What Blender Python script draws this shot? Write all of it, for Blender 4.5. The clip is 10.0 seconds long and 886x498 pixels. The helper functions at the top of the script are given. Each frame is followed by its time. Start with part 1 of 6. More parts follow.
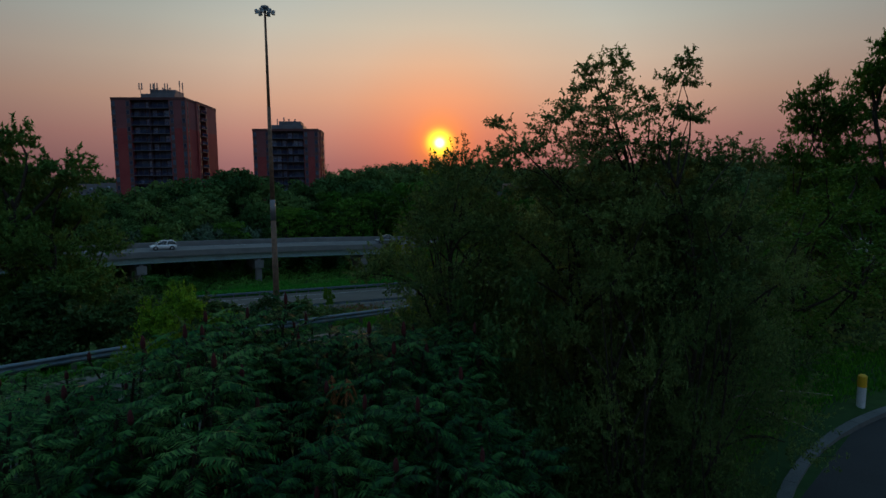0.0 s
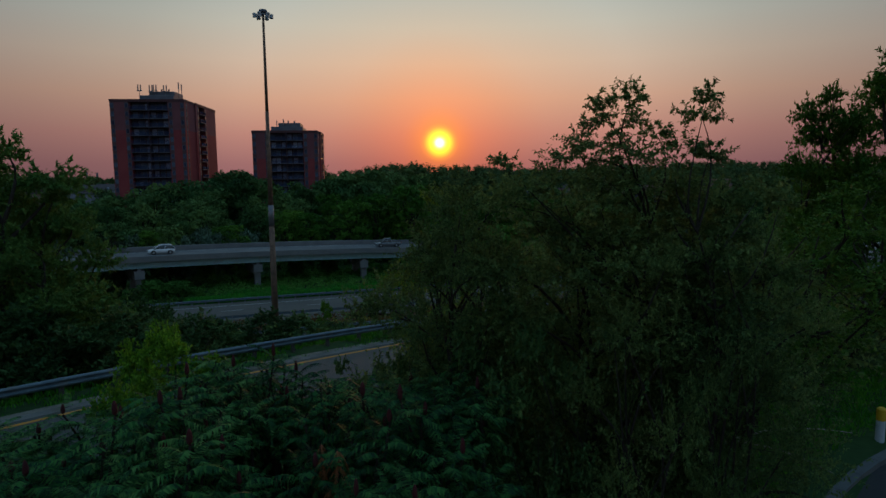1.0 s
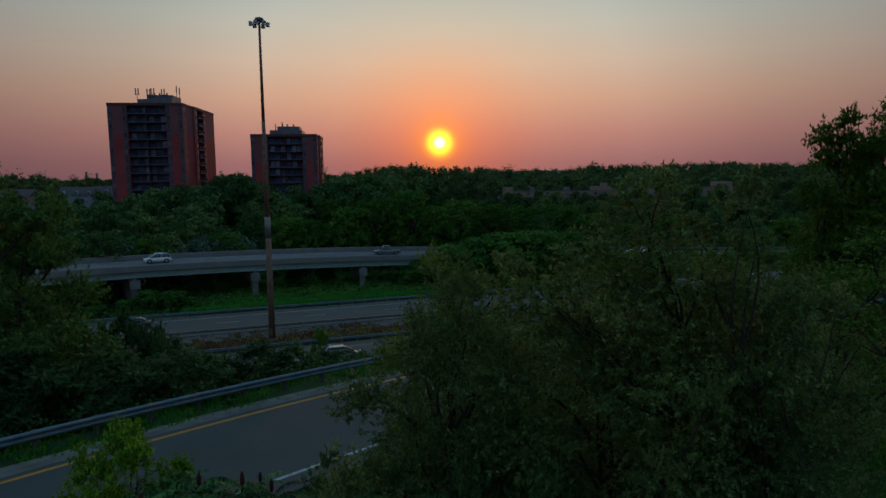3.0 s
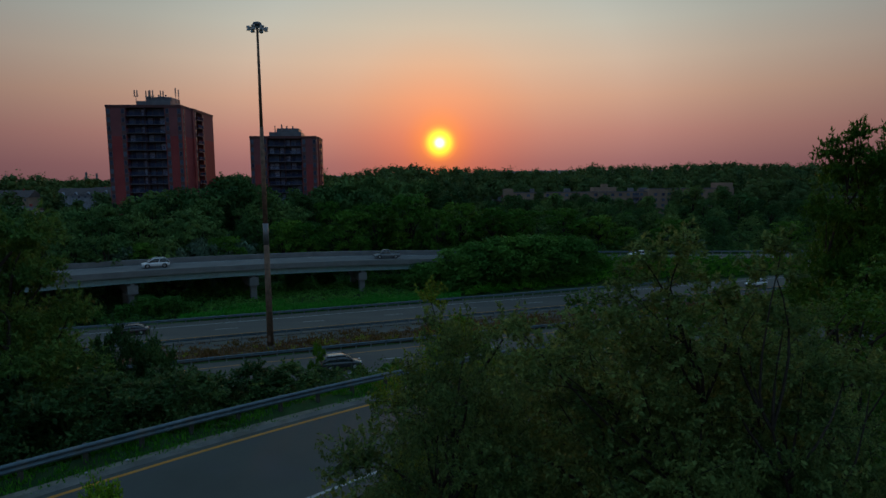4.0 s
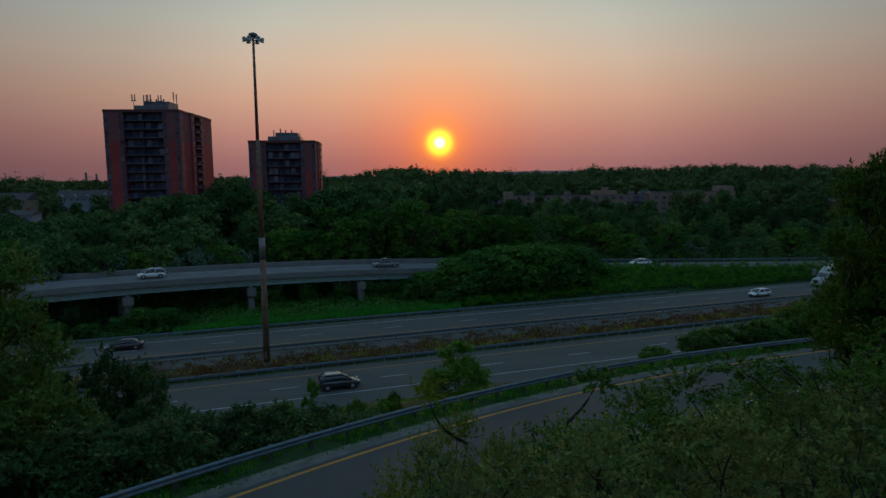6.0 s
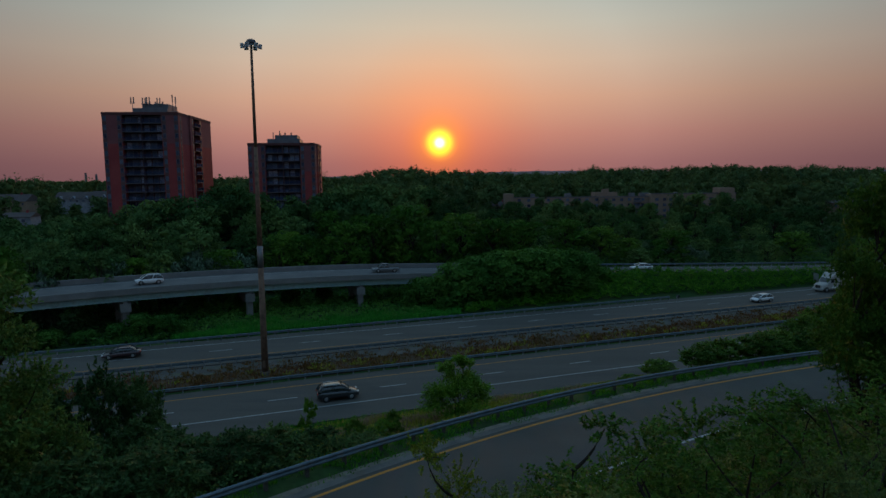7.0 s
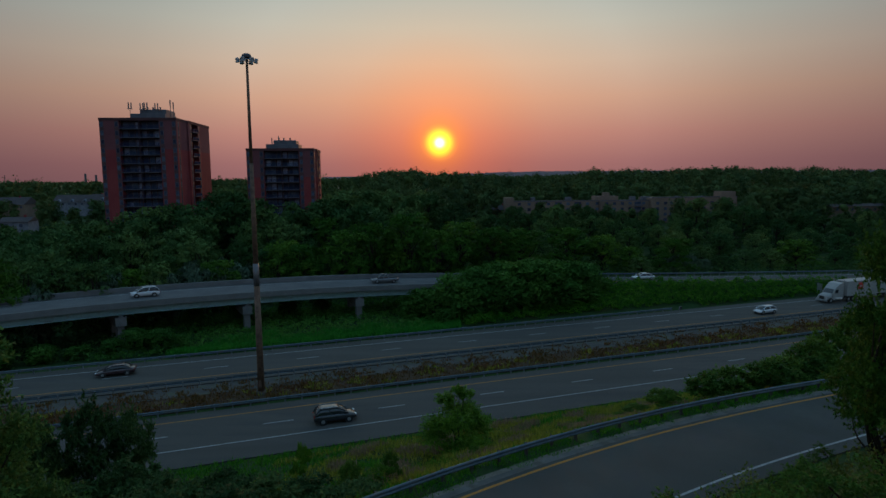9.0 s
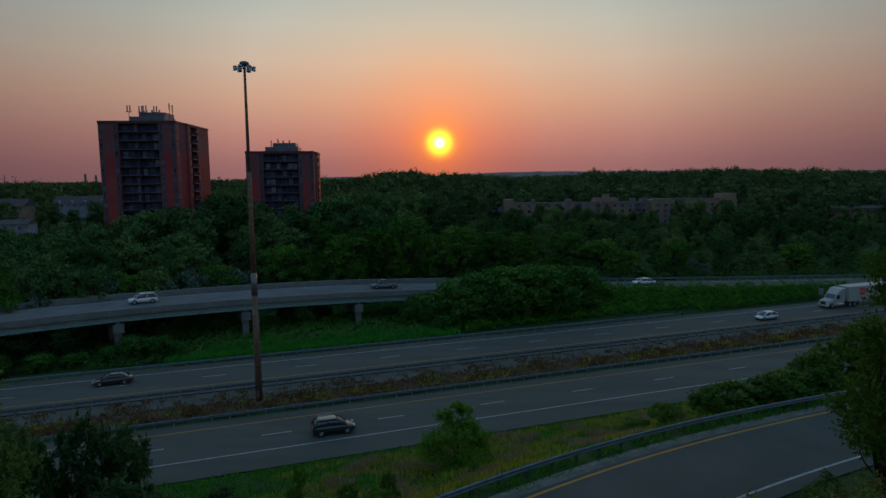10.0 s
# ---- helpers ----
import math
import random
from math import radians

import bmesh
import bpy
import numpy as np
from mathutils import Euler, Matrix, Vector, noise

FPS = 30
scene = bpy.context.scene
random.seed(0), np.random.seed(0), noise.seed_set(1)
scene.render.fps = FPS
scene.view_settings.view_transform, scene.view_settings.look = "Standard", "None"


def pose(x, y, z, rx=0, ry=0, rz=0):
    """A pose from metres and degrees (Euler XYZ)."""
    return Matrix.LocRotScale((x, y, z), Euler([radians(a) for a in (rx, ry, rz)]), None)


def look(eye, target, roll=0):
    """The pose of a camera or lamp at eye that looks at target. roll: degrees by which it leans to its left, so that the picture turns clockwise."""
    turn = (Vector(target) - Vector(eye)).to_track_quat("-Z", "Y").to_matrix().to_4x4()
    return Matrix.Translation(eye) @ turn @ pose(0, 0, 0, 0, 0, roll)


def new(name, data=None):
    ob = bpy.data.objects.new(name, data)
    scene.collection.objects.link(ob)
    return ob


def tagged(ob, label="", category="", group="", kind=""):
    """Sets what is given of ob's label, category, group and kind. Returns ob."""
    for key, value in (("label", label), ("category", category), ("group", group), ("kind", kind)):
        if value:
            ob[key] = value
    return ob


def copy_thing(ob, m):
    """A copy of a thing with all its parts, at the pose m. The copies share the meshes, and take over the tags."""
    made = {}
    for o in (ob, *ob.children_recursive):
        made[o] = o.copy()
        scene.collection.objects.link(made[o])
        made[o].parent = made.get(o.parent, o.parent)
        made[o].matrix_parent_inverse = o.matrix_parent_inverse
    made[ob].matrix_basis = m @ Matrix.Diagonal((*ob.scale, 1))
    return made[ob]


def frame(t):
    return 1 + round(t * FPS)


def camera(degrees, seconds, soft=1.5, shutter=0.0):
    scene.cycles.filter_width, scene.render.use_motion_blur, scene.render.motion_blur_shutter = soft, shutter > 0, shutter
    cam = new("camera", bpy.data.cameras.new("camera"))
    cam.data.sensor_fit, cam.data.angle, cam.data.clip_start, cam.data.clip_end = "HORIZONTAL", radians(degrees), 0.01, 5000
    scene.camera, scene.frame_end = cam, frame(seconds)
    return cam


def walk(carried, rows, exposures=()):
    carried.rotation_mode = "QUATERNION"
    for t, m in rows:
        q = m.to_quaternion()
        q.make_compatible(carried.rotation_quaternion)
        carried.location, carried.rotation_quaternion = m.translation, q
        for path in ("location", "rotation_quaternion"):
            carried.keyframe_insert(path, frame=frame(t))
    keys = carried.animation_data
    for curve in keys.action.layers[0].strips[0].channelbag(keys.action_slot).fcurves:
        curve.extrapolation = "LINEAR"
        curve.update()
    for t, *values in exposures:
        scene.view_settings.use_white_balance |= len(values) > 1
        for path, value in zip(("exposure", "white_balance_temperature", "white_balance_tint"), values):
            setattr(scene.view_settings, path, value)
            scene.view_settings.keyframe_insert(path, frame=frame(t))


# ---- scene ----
cam = camera(72.16, 10.0)
# flight: a slow climb with a slow push forward, the gimbal held still
EYES = [(0.0, 0.0, 0.0, 18.1), (0.5, 0.0, 0.429, 18.431), (1.0, 0.005, 0.844, 18.758), (1.5, 0.012, 1.248, 19.084),
        (2.0, 0.022, 1.647, 19.413), (2.5, 0.033, 2.041, 19.748), (3.0, 0.044, 2.435, 20.092), (3.5, 0.056, 2.83, 20.445),
        (4.0, 0.067, 3.227, 20.809), (4.5, 0.078, 3.627, 21.187), (5.0, 0.089, 4.031, 21.578), (5.5, 0.099, 4.438, 21.983),
        (6.0, 0.11, 4.847, 22.402), (6.5, 0.12, 5.256, 22.835), (7.0, 0.133, 5.664, 23.28), (7.5, 0.147, 6.069, 23.737),
        (8.0, 0.164, 6.466, 24.203), (8.5, 0.186, 6.853, 24.677), (9.0, 0.213, 7.225, 25.157), (9.5, 0.248, 7.577, 25.639),
        (10.0, 0.291, 7.904, 26.12)]
TILT = math.tan(radians(-6.6265))
walk(cam, [(t, look((x, y, z), (x, y + 100, z + 100 * TILT), -0.5)) for t, x, y, z in EYES])

# ---- light: a hazy sunset straight ahead ----
SUN_DIR = Vector((-0.004, 1.0, 0.0574)).normalized()
world = bpy.data.worlds.new("sunset")
scene.world = world
world.use_nodes = True


def sky_nodes(nt):
    nt.nodes.clear()
    N, L = nt.nodes.new, nt.links.new

    def math_node(op, a, b=None, clamp=False):
        n = N("ShaderNodeMath")
        n.operation, n.use_clamp = op, clamp
        for i, v in enumerate((a, b)):
            if v is None:
                continue
            if isinstance(v, (int, float)):
                n.inputs[i].default_value = v
            else:
                L(v, n.inputs[i])
        return n.outputs[0]

    def ramp(fac, stops, interp="B_SPLINE"):
        n = N("ShaderNodeValToRGB")
        n.color_ramp.interpolation = interp
        e = n.color_ramp.elements
        e[0].position, e[0].color = stops[0][0], (*stops[0][1], 1)
        e[1].position, e[1].color = stops[-1][0], (*stops[-1][1], 1)
        for p, c in stops[1:-1]:
            el = e.new(p)
            el.color = (*c, 1)
        L(fac, n.inputs[0])
        return n.outputs[0]

    def mix(kind, fac, a, b):
        n = N("ShaderNodeMix")
        n.data_type, n.blend_type = "RGBA", kind
        n.clamp_factor = True
        if isinstance(fac, (int, float)):
            n.inputs[0].default_value = fac
        else:
            L(fac, n.inputs[0])
        for i, v in ((6, a), (7, b)):
            if isinstance(v, tuple):
                n.inputs[i].default_value = (*v, 1)
            else:
                L(v, n.inputs[i])
        return n.outputs[2]

    tc = N("ShaderNodeTexCoord")
    nrm = N("ShaderNodeVectorMath")
    nrm.operation = "NORMALIZE"
    L(tc.outputs["Generated"], nrm.inputs[0])
    sep = N("ShaderNodeSeparateXYZ")
    L(nrm.outputs[0], sep.inputs[0])
    elev = math_node("MULTIPLY", math_node("ARCSINE", sep.outputs[2]), 180 / math.pi)  # degrees
    # haze gradient from the horizon up
    fac = math_node("DIVIDE", math_node("ADD", elev, 2.0), 62.0, True)
    grad = ramp(fac, SKY_STOPS, "LINEAR")
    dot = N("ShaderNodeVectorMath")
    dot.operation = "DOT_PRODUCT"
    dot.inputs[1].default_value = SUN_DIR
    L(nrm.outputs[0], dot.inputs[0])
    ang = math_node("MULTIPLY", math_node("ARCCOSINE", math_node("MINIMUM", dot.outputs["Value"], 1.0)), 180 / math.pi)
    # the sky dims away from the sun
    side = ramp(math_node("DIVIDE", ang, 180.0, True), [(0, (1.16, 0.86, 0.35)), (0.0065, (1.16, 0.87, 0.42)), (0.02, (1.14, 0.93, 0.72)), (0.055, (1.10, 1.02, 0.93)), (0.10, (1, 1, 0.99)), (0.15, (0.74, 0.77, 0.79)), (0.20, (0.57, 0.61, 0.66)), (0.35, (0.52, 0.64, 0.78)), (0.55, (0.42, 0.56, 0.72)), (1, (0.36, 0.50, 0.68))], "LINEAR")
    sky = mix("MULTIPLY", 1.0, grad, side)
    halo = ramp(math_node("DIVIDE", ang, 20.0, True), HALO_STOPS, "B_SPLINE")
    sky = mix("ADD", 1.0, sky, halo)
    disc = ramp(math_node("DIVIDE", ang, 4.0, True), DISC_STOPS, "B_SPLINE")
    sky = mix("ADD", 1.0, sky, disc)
    nish = N("ShaderNodeTexSky")
    nish.sky_type, nish.sun_disc = "NISHITA", False
    nish.sun_elevation, nish.sun_rotation = radians(3.3), radians(-0.2)
    nish.air_density, nish.dust_density, nish.ozone_density = 2.0, 6.0, 1.0
    sky = mix("ADD", 0.006, sky, nish.outputs[0])
    bg = N("ShaderNodeBackground")
    bg.inputs["Strength"].default_value = 1.0
    L(sky, bg.inputs["Color"])
    out = N("ShaderNodeOutputWorld")
    L(bg.outputs[0], out.inputs[0])


# colours of the haze by height: from 2 degrees under the horizon to 60 degrees up
SKY_STOPS = [(0.0, (0.23, 0.105, 0.118)), (0.055, (0.335, 0.150, 0.148)), (0.097, (0.465, 0.225, 0.188)), (0.148, (0.58, 0.35, 0.255)),
             (0.198, (0.585, 0.455, 0.355)), (0.248, (0.51, 0.50, 0.43)), (0.30, (0.41, 0.475, 0.455)), (0.45, (0.34, 0.47, 0.53)), (1.0, (0.33, 0.53, 0.65))]
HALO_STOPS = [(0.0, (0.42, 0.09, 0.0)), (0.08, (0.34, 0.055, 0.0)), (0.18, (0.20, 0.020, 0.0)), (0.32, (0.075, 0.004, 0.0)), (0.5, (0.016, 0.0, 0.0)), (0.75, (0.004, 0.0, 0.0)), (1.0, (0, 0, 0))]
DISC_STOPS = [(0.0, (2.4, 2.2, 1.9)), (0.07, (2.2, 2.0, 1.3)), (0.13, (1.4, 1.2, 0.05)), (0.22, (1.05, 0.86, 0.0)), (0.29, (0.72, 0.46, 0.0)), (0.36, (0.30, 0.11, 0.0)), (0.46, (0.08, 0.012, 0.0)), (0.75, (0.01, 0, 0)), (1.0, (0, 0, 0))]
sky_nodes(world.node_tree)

sun = new("sun", bpy.data.lights.new("sun", "SUN"))
sun.data.energy, sun.data.angle, sun.data.color = 0.5, radians(4.0), (1.0, 0.42, 0.14)
sun.matrix_world = look((0, 300, 60), Vector((0, 300, 60)) - SUN_DIR)

# ---- materials ----
MATS = {}


def mat(name, c1, c2=None, scale=3.0, rough=0.8, metal=0.0, bump=0.0, fine=40.0, island=0.0, rnd=0.0, trans=0.0, spec=0.4, coat=0.0, stretch=None, stain=None):
    """A surface with variation at two scales, optional stains, and shade differences between objects (rnd) or loose pieces (island)."""
    if name in MATS:
        return MATS[name]
    if trans:  # leaves and blades: dull, little sheen
        spec, rough = (0.28 if spec == 0.4 else spec), max(rough, 0.65)
    m = bpy.data.materials.new(name)
    m.use_nodes = True
    nt = m.node_tree
    nt.nodes.clear()
    N, L = nt.nodes.new, nt.links.new
    c2 = c2 or tuple(min(1, v * 1.35) for v in c1)
    geo = N("ShaderNodeNewGeometry")
    pos = geo.outputs["Position"]
    if stretch:
        mp = N("ShaderNodeMapping")
        mp.inputs["Scale"].default_value = stretch
        mp.inputs["Rotation"].default_value = (0, 0, radians(-19.3))
        L(pos, mp.inputs[0])
        pos = mp.outputs[0]

    def noise_tex(s, detail=3):
        n = N("ShaderNodeTexNoise")
        n.inputs["Scale"].default_value, n.inputs["Detail"].default_value = s, detail
        L(pos, n.inputs["Vector"])
        return n.outputs["Fac"]

    def mixc(fac, a, b, kind="MIX"):
        n = N("ShaderNodeMix")
        n.data_type, n.blend_type = "RGBA", kind
        if isinstance(fac, float):
            n.inputs[0].default_value = fac
        else:
            L(fac, n.inputs[0])
        for i, v in ((6, a), (7, b)):
            if isinstance(v, tuple):
                n.inputs[i].default_value = (*v, 1)
            else:
                L(v, n.inputs[i])
        return n.outputs[2]

    def spread(val, lo, hi, a=0.0, b=1.0):
        n = N("ShaderNodeMapRange")
        n.inputs[1].default_value, n.inputs[2].default_value, n.inputs[3].default_value, n.inputs[4].default_value = lo, hi, a, b
        L(val, n.inputs[0])
        return n.outputs[0]

    big, small = noise_tex(scale, 4), noise_tex(fine, 2)
    col = mixc(spread(big, 0.32, 0.68), c1, c2)
    g = N("ShaderNodeCombineColor")
    f = spread(small, 0.25, 0.75, 0.78, 1.22)
    for i in range(3):
        L(f, g.inputs[i])
    col = mixc(1.0, col, g.outputs[0], "MULTIPLY")
    if stain:
        col = mixc(spread(noise_tex(stain[1], 5), 0.52, 0.66, 0.0, stain[2]), col, stain[0])
    for amount, source in ((rnd, "object"), (island, "island")):
        if amount:
            src = N("ShaderNodeObjectInfo").outputs["Random"] if source == "object" else geo.outputs["Random Per Island"]
            hsv = N("ShaderNodeHueSaturation")
            L(spread(src, 0, 1, 1 - amount, 1 + amount), hsv.inputs["Value"])
            L(spread(src, 0, 1, 0.5 + 0.05 * amount, 0.5 - 0.05 * amount), hsv.inputs["Hue"])
            L(col, hsv.inputs["Color"])
            col = hsv.outputs[0]
    b = N("ShaderNodeBsdfPrincipled")
    L(col, b.inputs["Base Color"])
    L(spread(small, 0.2, 0.8, max(0.02, rough - 0.08), min(1, rough + 0.08)), b.inputs["Roughness"])
    b.inputs["Metallic"].default_value, b.inputs["Specular IOR Level"].default_value, b.inputs["Coat Weight"].default_value = metal, spec, coat
    if bump:
        bn = N("ShaderNodeBump")
        bn.inputs["Strength"].default_value, bn.inputs["Distance"].default_value = bump, 0.05
        L(small, bn.inputs["Height"])
        L(bn.outputs[0], b.inputs["Normal"])
    shader = b.outputs[0]
    if trans:
        t = N("ShaderNodeBsdfTranslucent")
        L(col, t.inputs[0])
        mx = N("ShaderNodeMixShader")
        mx.inputs[0].default_value = trans
        L(shader, mx.inputs[1]), L(t.outputs[0], mx.inputs[2])
        shader = mx.outputs[0]
    out = N("ShaderNodeOutputMaterial")
    L(shader, out.inputs[0])
    MATS[name] = m
    return m


def glow_mat(name, colour, strength):
    m = bpy.data.materials.new(name)
    m.use_nodes = True
    b = m.node_tree.nodes["Principled BSDF"]
    b.inputs["Base Color"].default_value = b.inputs["Emission Color"].default_value = (*colour, 1)
    b.inputs["Emission Strength"].default_value = strength
    return m


ASPHALT = mat("asphalt", (0.063, 0.058, 0.052), (0.083, 0.077, 0.069), 0.35, 0.85, bump=0.25, fine=60, stretch=(0.12, 1.0, 1.0), stain=((0.05, 0.05, 0.055), 0.9, 0.5))
ASPHALT_RAMP = mat("asphalt_ramp", (0.049, 0.053, 0.048), (0.066, 0.070, 0.063), 0.25, 0.85, bump=0.25, fine=50, stain=((0.06, 0.06, 0.065), 0.6, 0.5))
CONCRETE = mat("concrete", (0.138, 0.143, 0.150), (0.188, 0.190, 0.194), 0.5, 0.85, bump=0.2, fine=14, stain=((0.15, 0.145, 0.14), 1.3, 0.5))
GUTTER = mat("gutter_concrete", (0.088, 0.086, 0.08), (0.15, 0.145, 0.135), 0.8, 0.9, bump=0.3, fine=20, stain=((0.09, 0.08, 0.06), 1.1, 0.8))
GIRDER = mat("girder_paint", (0.17, 0.27, 0.28), (0.22, 0.32, 0.33), 0.6, 0.5, fine=9, stain=((0.13, 0.12, 0.11), 1.2, 0.4))
GALV = mat("galvanised_steel", (0.085, 0.125, 0.155), (0.135, 0.178, 0.208), 2.0, 0.55, metal=0.4, fine=20, stain=((0.20, 0.16, 0.13), 1.7, 0.5))
POST_STEEL = mat("galvanised_post", (0.17, 0.185, 0.20), (0.22, 0.235, 0.25), 3.0, 0.65, metal=0.3, fine=15)
POST_WOOD = mat("treated_post", (0.055, 0.05, 0.045), (0.09, 0.08, 0.07), 5, 0.9, bump=0.3)
CORTEN = mat("weathering_steel", (0.135, 0.082, 0.058), (0.20, 0.122, 0.085), 2.5, 0.8, metal=0.15, fine=18, stain=((0.06, 0.04, 0.03), 2.2, 0.6))
POLE_GREY = mat("galvanised_pole", (0.14, 0.14, 0.15), (0.19, 0.19, 0.20), 1.5, 0.5, metal=0.5, fine=12)
LAMP_GREY = mat("luminaire_grey", (0.30, 0.32, 0.35), (0.38, 0.40, 0.43), 3, 0.4, metal=0.3)
LENS = mat("lamp_lens", (0.5, 0.52, 0.55), (0.6, 0.62, 0.64), 4, 0.15, spec=0.6)
WHITE_LINE = mat("white_line_paint", (0.29, 0.30, 0.31), (0.40, 0.41, 0.42), 1.2, 0.7, fine=30, stain=((0.2, 0.2, 0.2), 4.0, 0.8))
YELLOW_LINE = mat("yellow_line_paint", (0.42, 0.165, 0.015), (0.52, 0.215, 0.022), 1.2, 0.7, fine=30, stain=((0.25, 0.17, 0.08), 4.0, 0.7))
DIRT = mat("gravel_dirt", (0.12, 0.105, 0.085), (0.19, 0.17, 0.14), 1.5, 0.95, bump=0.5, fine=9)
GROUND = mat("rough_grass_ground", (0.022, 0.054, 0.018), (0.036, 0.074, 0.022), 0.14, 0.95, bump=0.6, fine=3.0, spec=0.1, stain=((0.05, 0.05, 0.02), 0.22, 0.6))
GRASS = mat("grass_green", (0.035, 0.19, 0.010), (0.08, 0.26, 0.016), 0.5, 0.7, fine=6, island=0.3, trans=0.3)
GRASS_DRY = mat("grass_dry", (0.19, 0.24, 0.02), (0.36, 0.33, 0.05), 0.6, 0.8, fine=6, island=0.35, trans=0.3)
WEED_BROWN = mat("weeds_brown", (0.150, 0.066, 0.024), (0.155, 0.095, 0.026), 0.3, 0.9, fine=5, island=0.4, trans=0.2)
REED = mat("reed_green", (0.022, 0.19, 0.018), (0.045, 0.26, 0.025), 0.5, 0.6, fine=6, island=0.25, trans=0.3)
BARK = mat("bark", (0.026, 0.022, 0.018), (0.048, 0.040, 0.033), 4, 0.95, spec=0.06, bump=0.6, fine=25)
LEAF_A = mat("leaf_dull_green", (0.076, 0.140, 0.044), (0.138, 0.198, 0.056), 0.6, 0.5, fine=8, island=0.34, rnd=0.2, trans=0.4, spec=0.10)
LEAF_B = mat("leaf_forest", (0.044, 0.126, 0.042), (0.100, 0.186, 0.050), 0.10, 0.7, fine=2, island=0.08, rnd=0.55, trans=0.35, spec=0.08)
LEAF_FAR = mat("leaf_far_forest", (0.054, 0.112, 0.046), (0.112, 0.176, 0.054), 0.055, 0.7, fine=0.35, island=0.08, trans=0.35, spec=0.08)
LEAF_C = mat("leaf_yellow_green", (0.058, 0.19, 0.012), (0.130, 0.28, 0.015), 0.5, 0.5, fine=6, island=0.35, trans=0.35)
LEAF_S = mat("leaf_sumac", (0.010, 0.064, 0.026), (0.046, 0.152, 0.038), 0.8, 0.4, fine=8, island=0.8, rnd=0.3, trans=0.3, spec=0.07)
LEAF_V = mat("leaf_hedge", (0.060, 0.185, 0.034), (0.105, 0.255, 0.042), 0.2, 0.6, fine=3, island=0.12, rnd=0.15, trans=0.35, spec=0.1)
LEAF_O = mat("leaf_silvery", (0.080, 0.150, 0.090), (0.13, 0.205, 0.13), 0.5, 0.6, fine=3, island=0.25, trans=0.2)
LEAF_DRY = mat("leaf_withered", (0.24, 0.085, 0.03), (0.33, 0.13, 0.045), 2, 0.8, fine=9, island=0.3, trans=0.2)
CONE_RED = mat("sumac_cone", (0.05, 0.008, 0.010), (0.075, 0.012, 0.012), 6, 0.95, bump=0.6, fine=60)
BRICK_LOW = mat("brick_red", (0.26, 0.052, 0.058), (0.31, 0.068, 0.070), 0.25, 0.9, spec=0.12, bump=0.2, fine=8)
BRICK_HIGH = mat("brick_brown", (0.185, 0.070, 0.082), (0.225, 0.086, 0.096), 0.25, 0.9, spec=0.12, bump=0.2, fine=8)
BRICK_TAN = mat("brick_tan", (0.205, 0.145, 0.115), (0.25, 0.175, 0.135), 0.2, 0.9, bump=0.2, fine=6)
SLAB = mat("balcony_slab", (0.10, 0.092, 0.115), (0.135, 0.122, 0.145), 1.0, 0.8)
RAIL_PANEL = mat("balcony_railing", (0.020, 0.034, 0.095), (0.034, 0.052, 0.125), 0.7, 0.8, rnd=0.3, spec=0.12)
# far below the brick tone: shade of the balcony bays put into the colour
RECESS_SHADE = mat("balcony_recess", (0.042, 0.024, 0.034), (0.062, 0.034, 0.044), 0.7, 0.9)
WIN_FRAME = mat("window_frame", (0.10, 0.10, 0.125), (0.15, 0.15, 0.18), 2, 0.5)
GLASS = mat("window_glass", (0.035, 0.045, 0.080), (0.09, 0.105, 0.16), 0.6, 0.65, spec=0.1, rnd=0.5)
# pale cloth, its blue standing in for sky reflected in the door panes
CURTAIN = mat("pale_curtain", (0.16, 0.19, 0.30), (0.30, 0.33, 0.44), 1.5, 0.8, rnd=0.3)
METAL_GREY = mat("roof_metal", (0.11, 0.115, 0.14), (0.15, 0.155, 0.18), 0.6, 0.7, metal=0.2)
ROOF_DARK = mat("roof_shingle", (0.058, 0.048, 0.052), (0.085, 0.07, 0.072), 0.5, 0.9, fine=5)
SIDING = mat("pale_siding", (0.14, 0.155, 0.20), (0.24, 0.26, 0.31), 0.5, 0.7)
# pinkish grey instead of leaf green: distance haze painted into the ridge
FAR_HILL_HAZE = mat("far_hill", (0.13, 0.10, 0.115), (0.15, 0.115, 0.13), 0.01, 1.0, fine=0.08)
RUBBER = mat("tyre_rubber", (0.02, 0.02, 0.021), (0.03, 0.03, 0.03), 8, 0.9)
RIM = mat("alloy_rim", (0.45, 0.46, 0.48), (0.55, 0.56, 0.58), 5, 0.3, metal=0.9)
CAR_GLASS = mat("car_glass", (0.015, 0.018, 0.022), (0.03, 0.034, 0.04), 2, 0.06, spec=0.9)
CAR_TRIM = mat("car_trim", (0.025, 0.025, 0.027), (0.04, 0.04, 0.042), 6, 0.6)
HEADLAMP = mat("headlamp", (0.65, 0.67, 0.7), (0.8, 0.8, 0.82), 5, 0.12, spec=0.8)
TAILLAMP = mat("taillamp", (0.35, 0.02, 0.015), (0.45, 0.03, 0.02), 5, 0.2)
PAINT_BLACK = mat("paint_black", (0.018, 0.018, 0.022), (0.028, 0.028, 0.033), 0.8, 0.3, coat=1.0)
PAINT_MAROON = mat("paint_dark_maroon", (0.035, 0.012, 0.016), (0.045, 0.016, 0.02), 0.8, 0.3, coat=1.0)
PAINT_WHITE = mat("paint_white", (0.60, 0.62, 0.66), (0.67, 0.69, 0.72), 0.8, 0.3, coat=0.8)
PAINT_GREY = mat("paint_grey", (0.12, 0.13, 0.145), (0.16, 0.17, 0.185), 0.8, 0.3, coat=0.8)
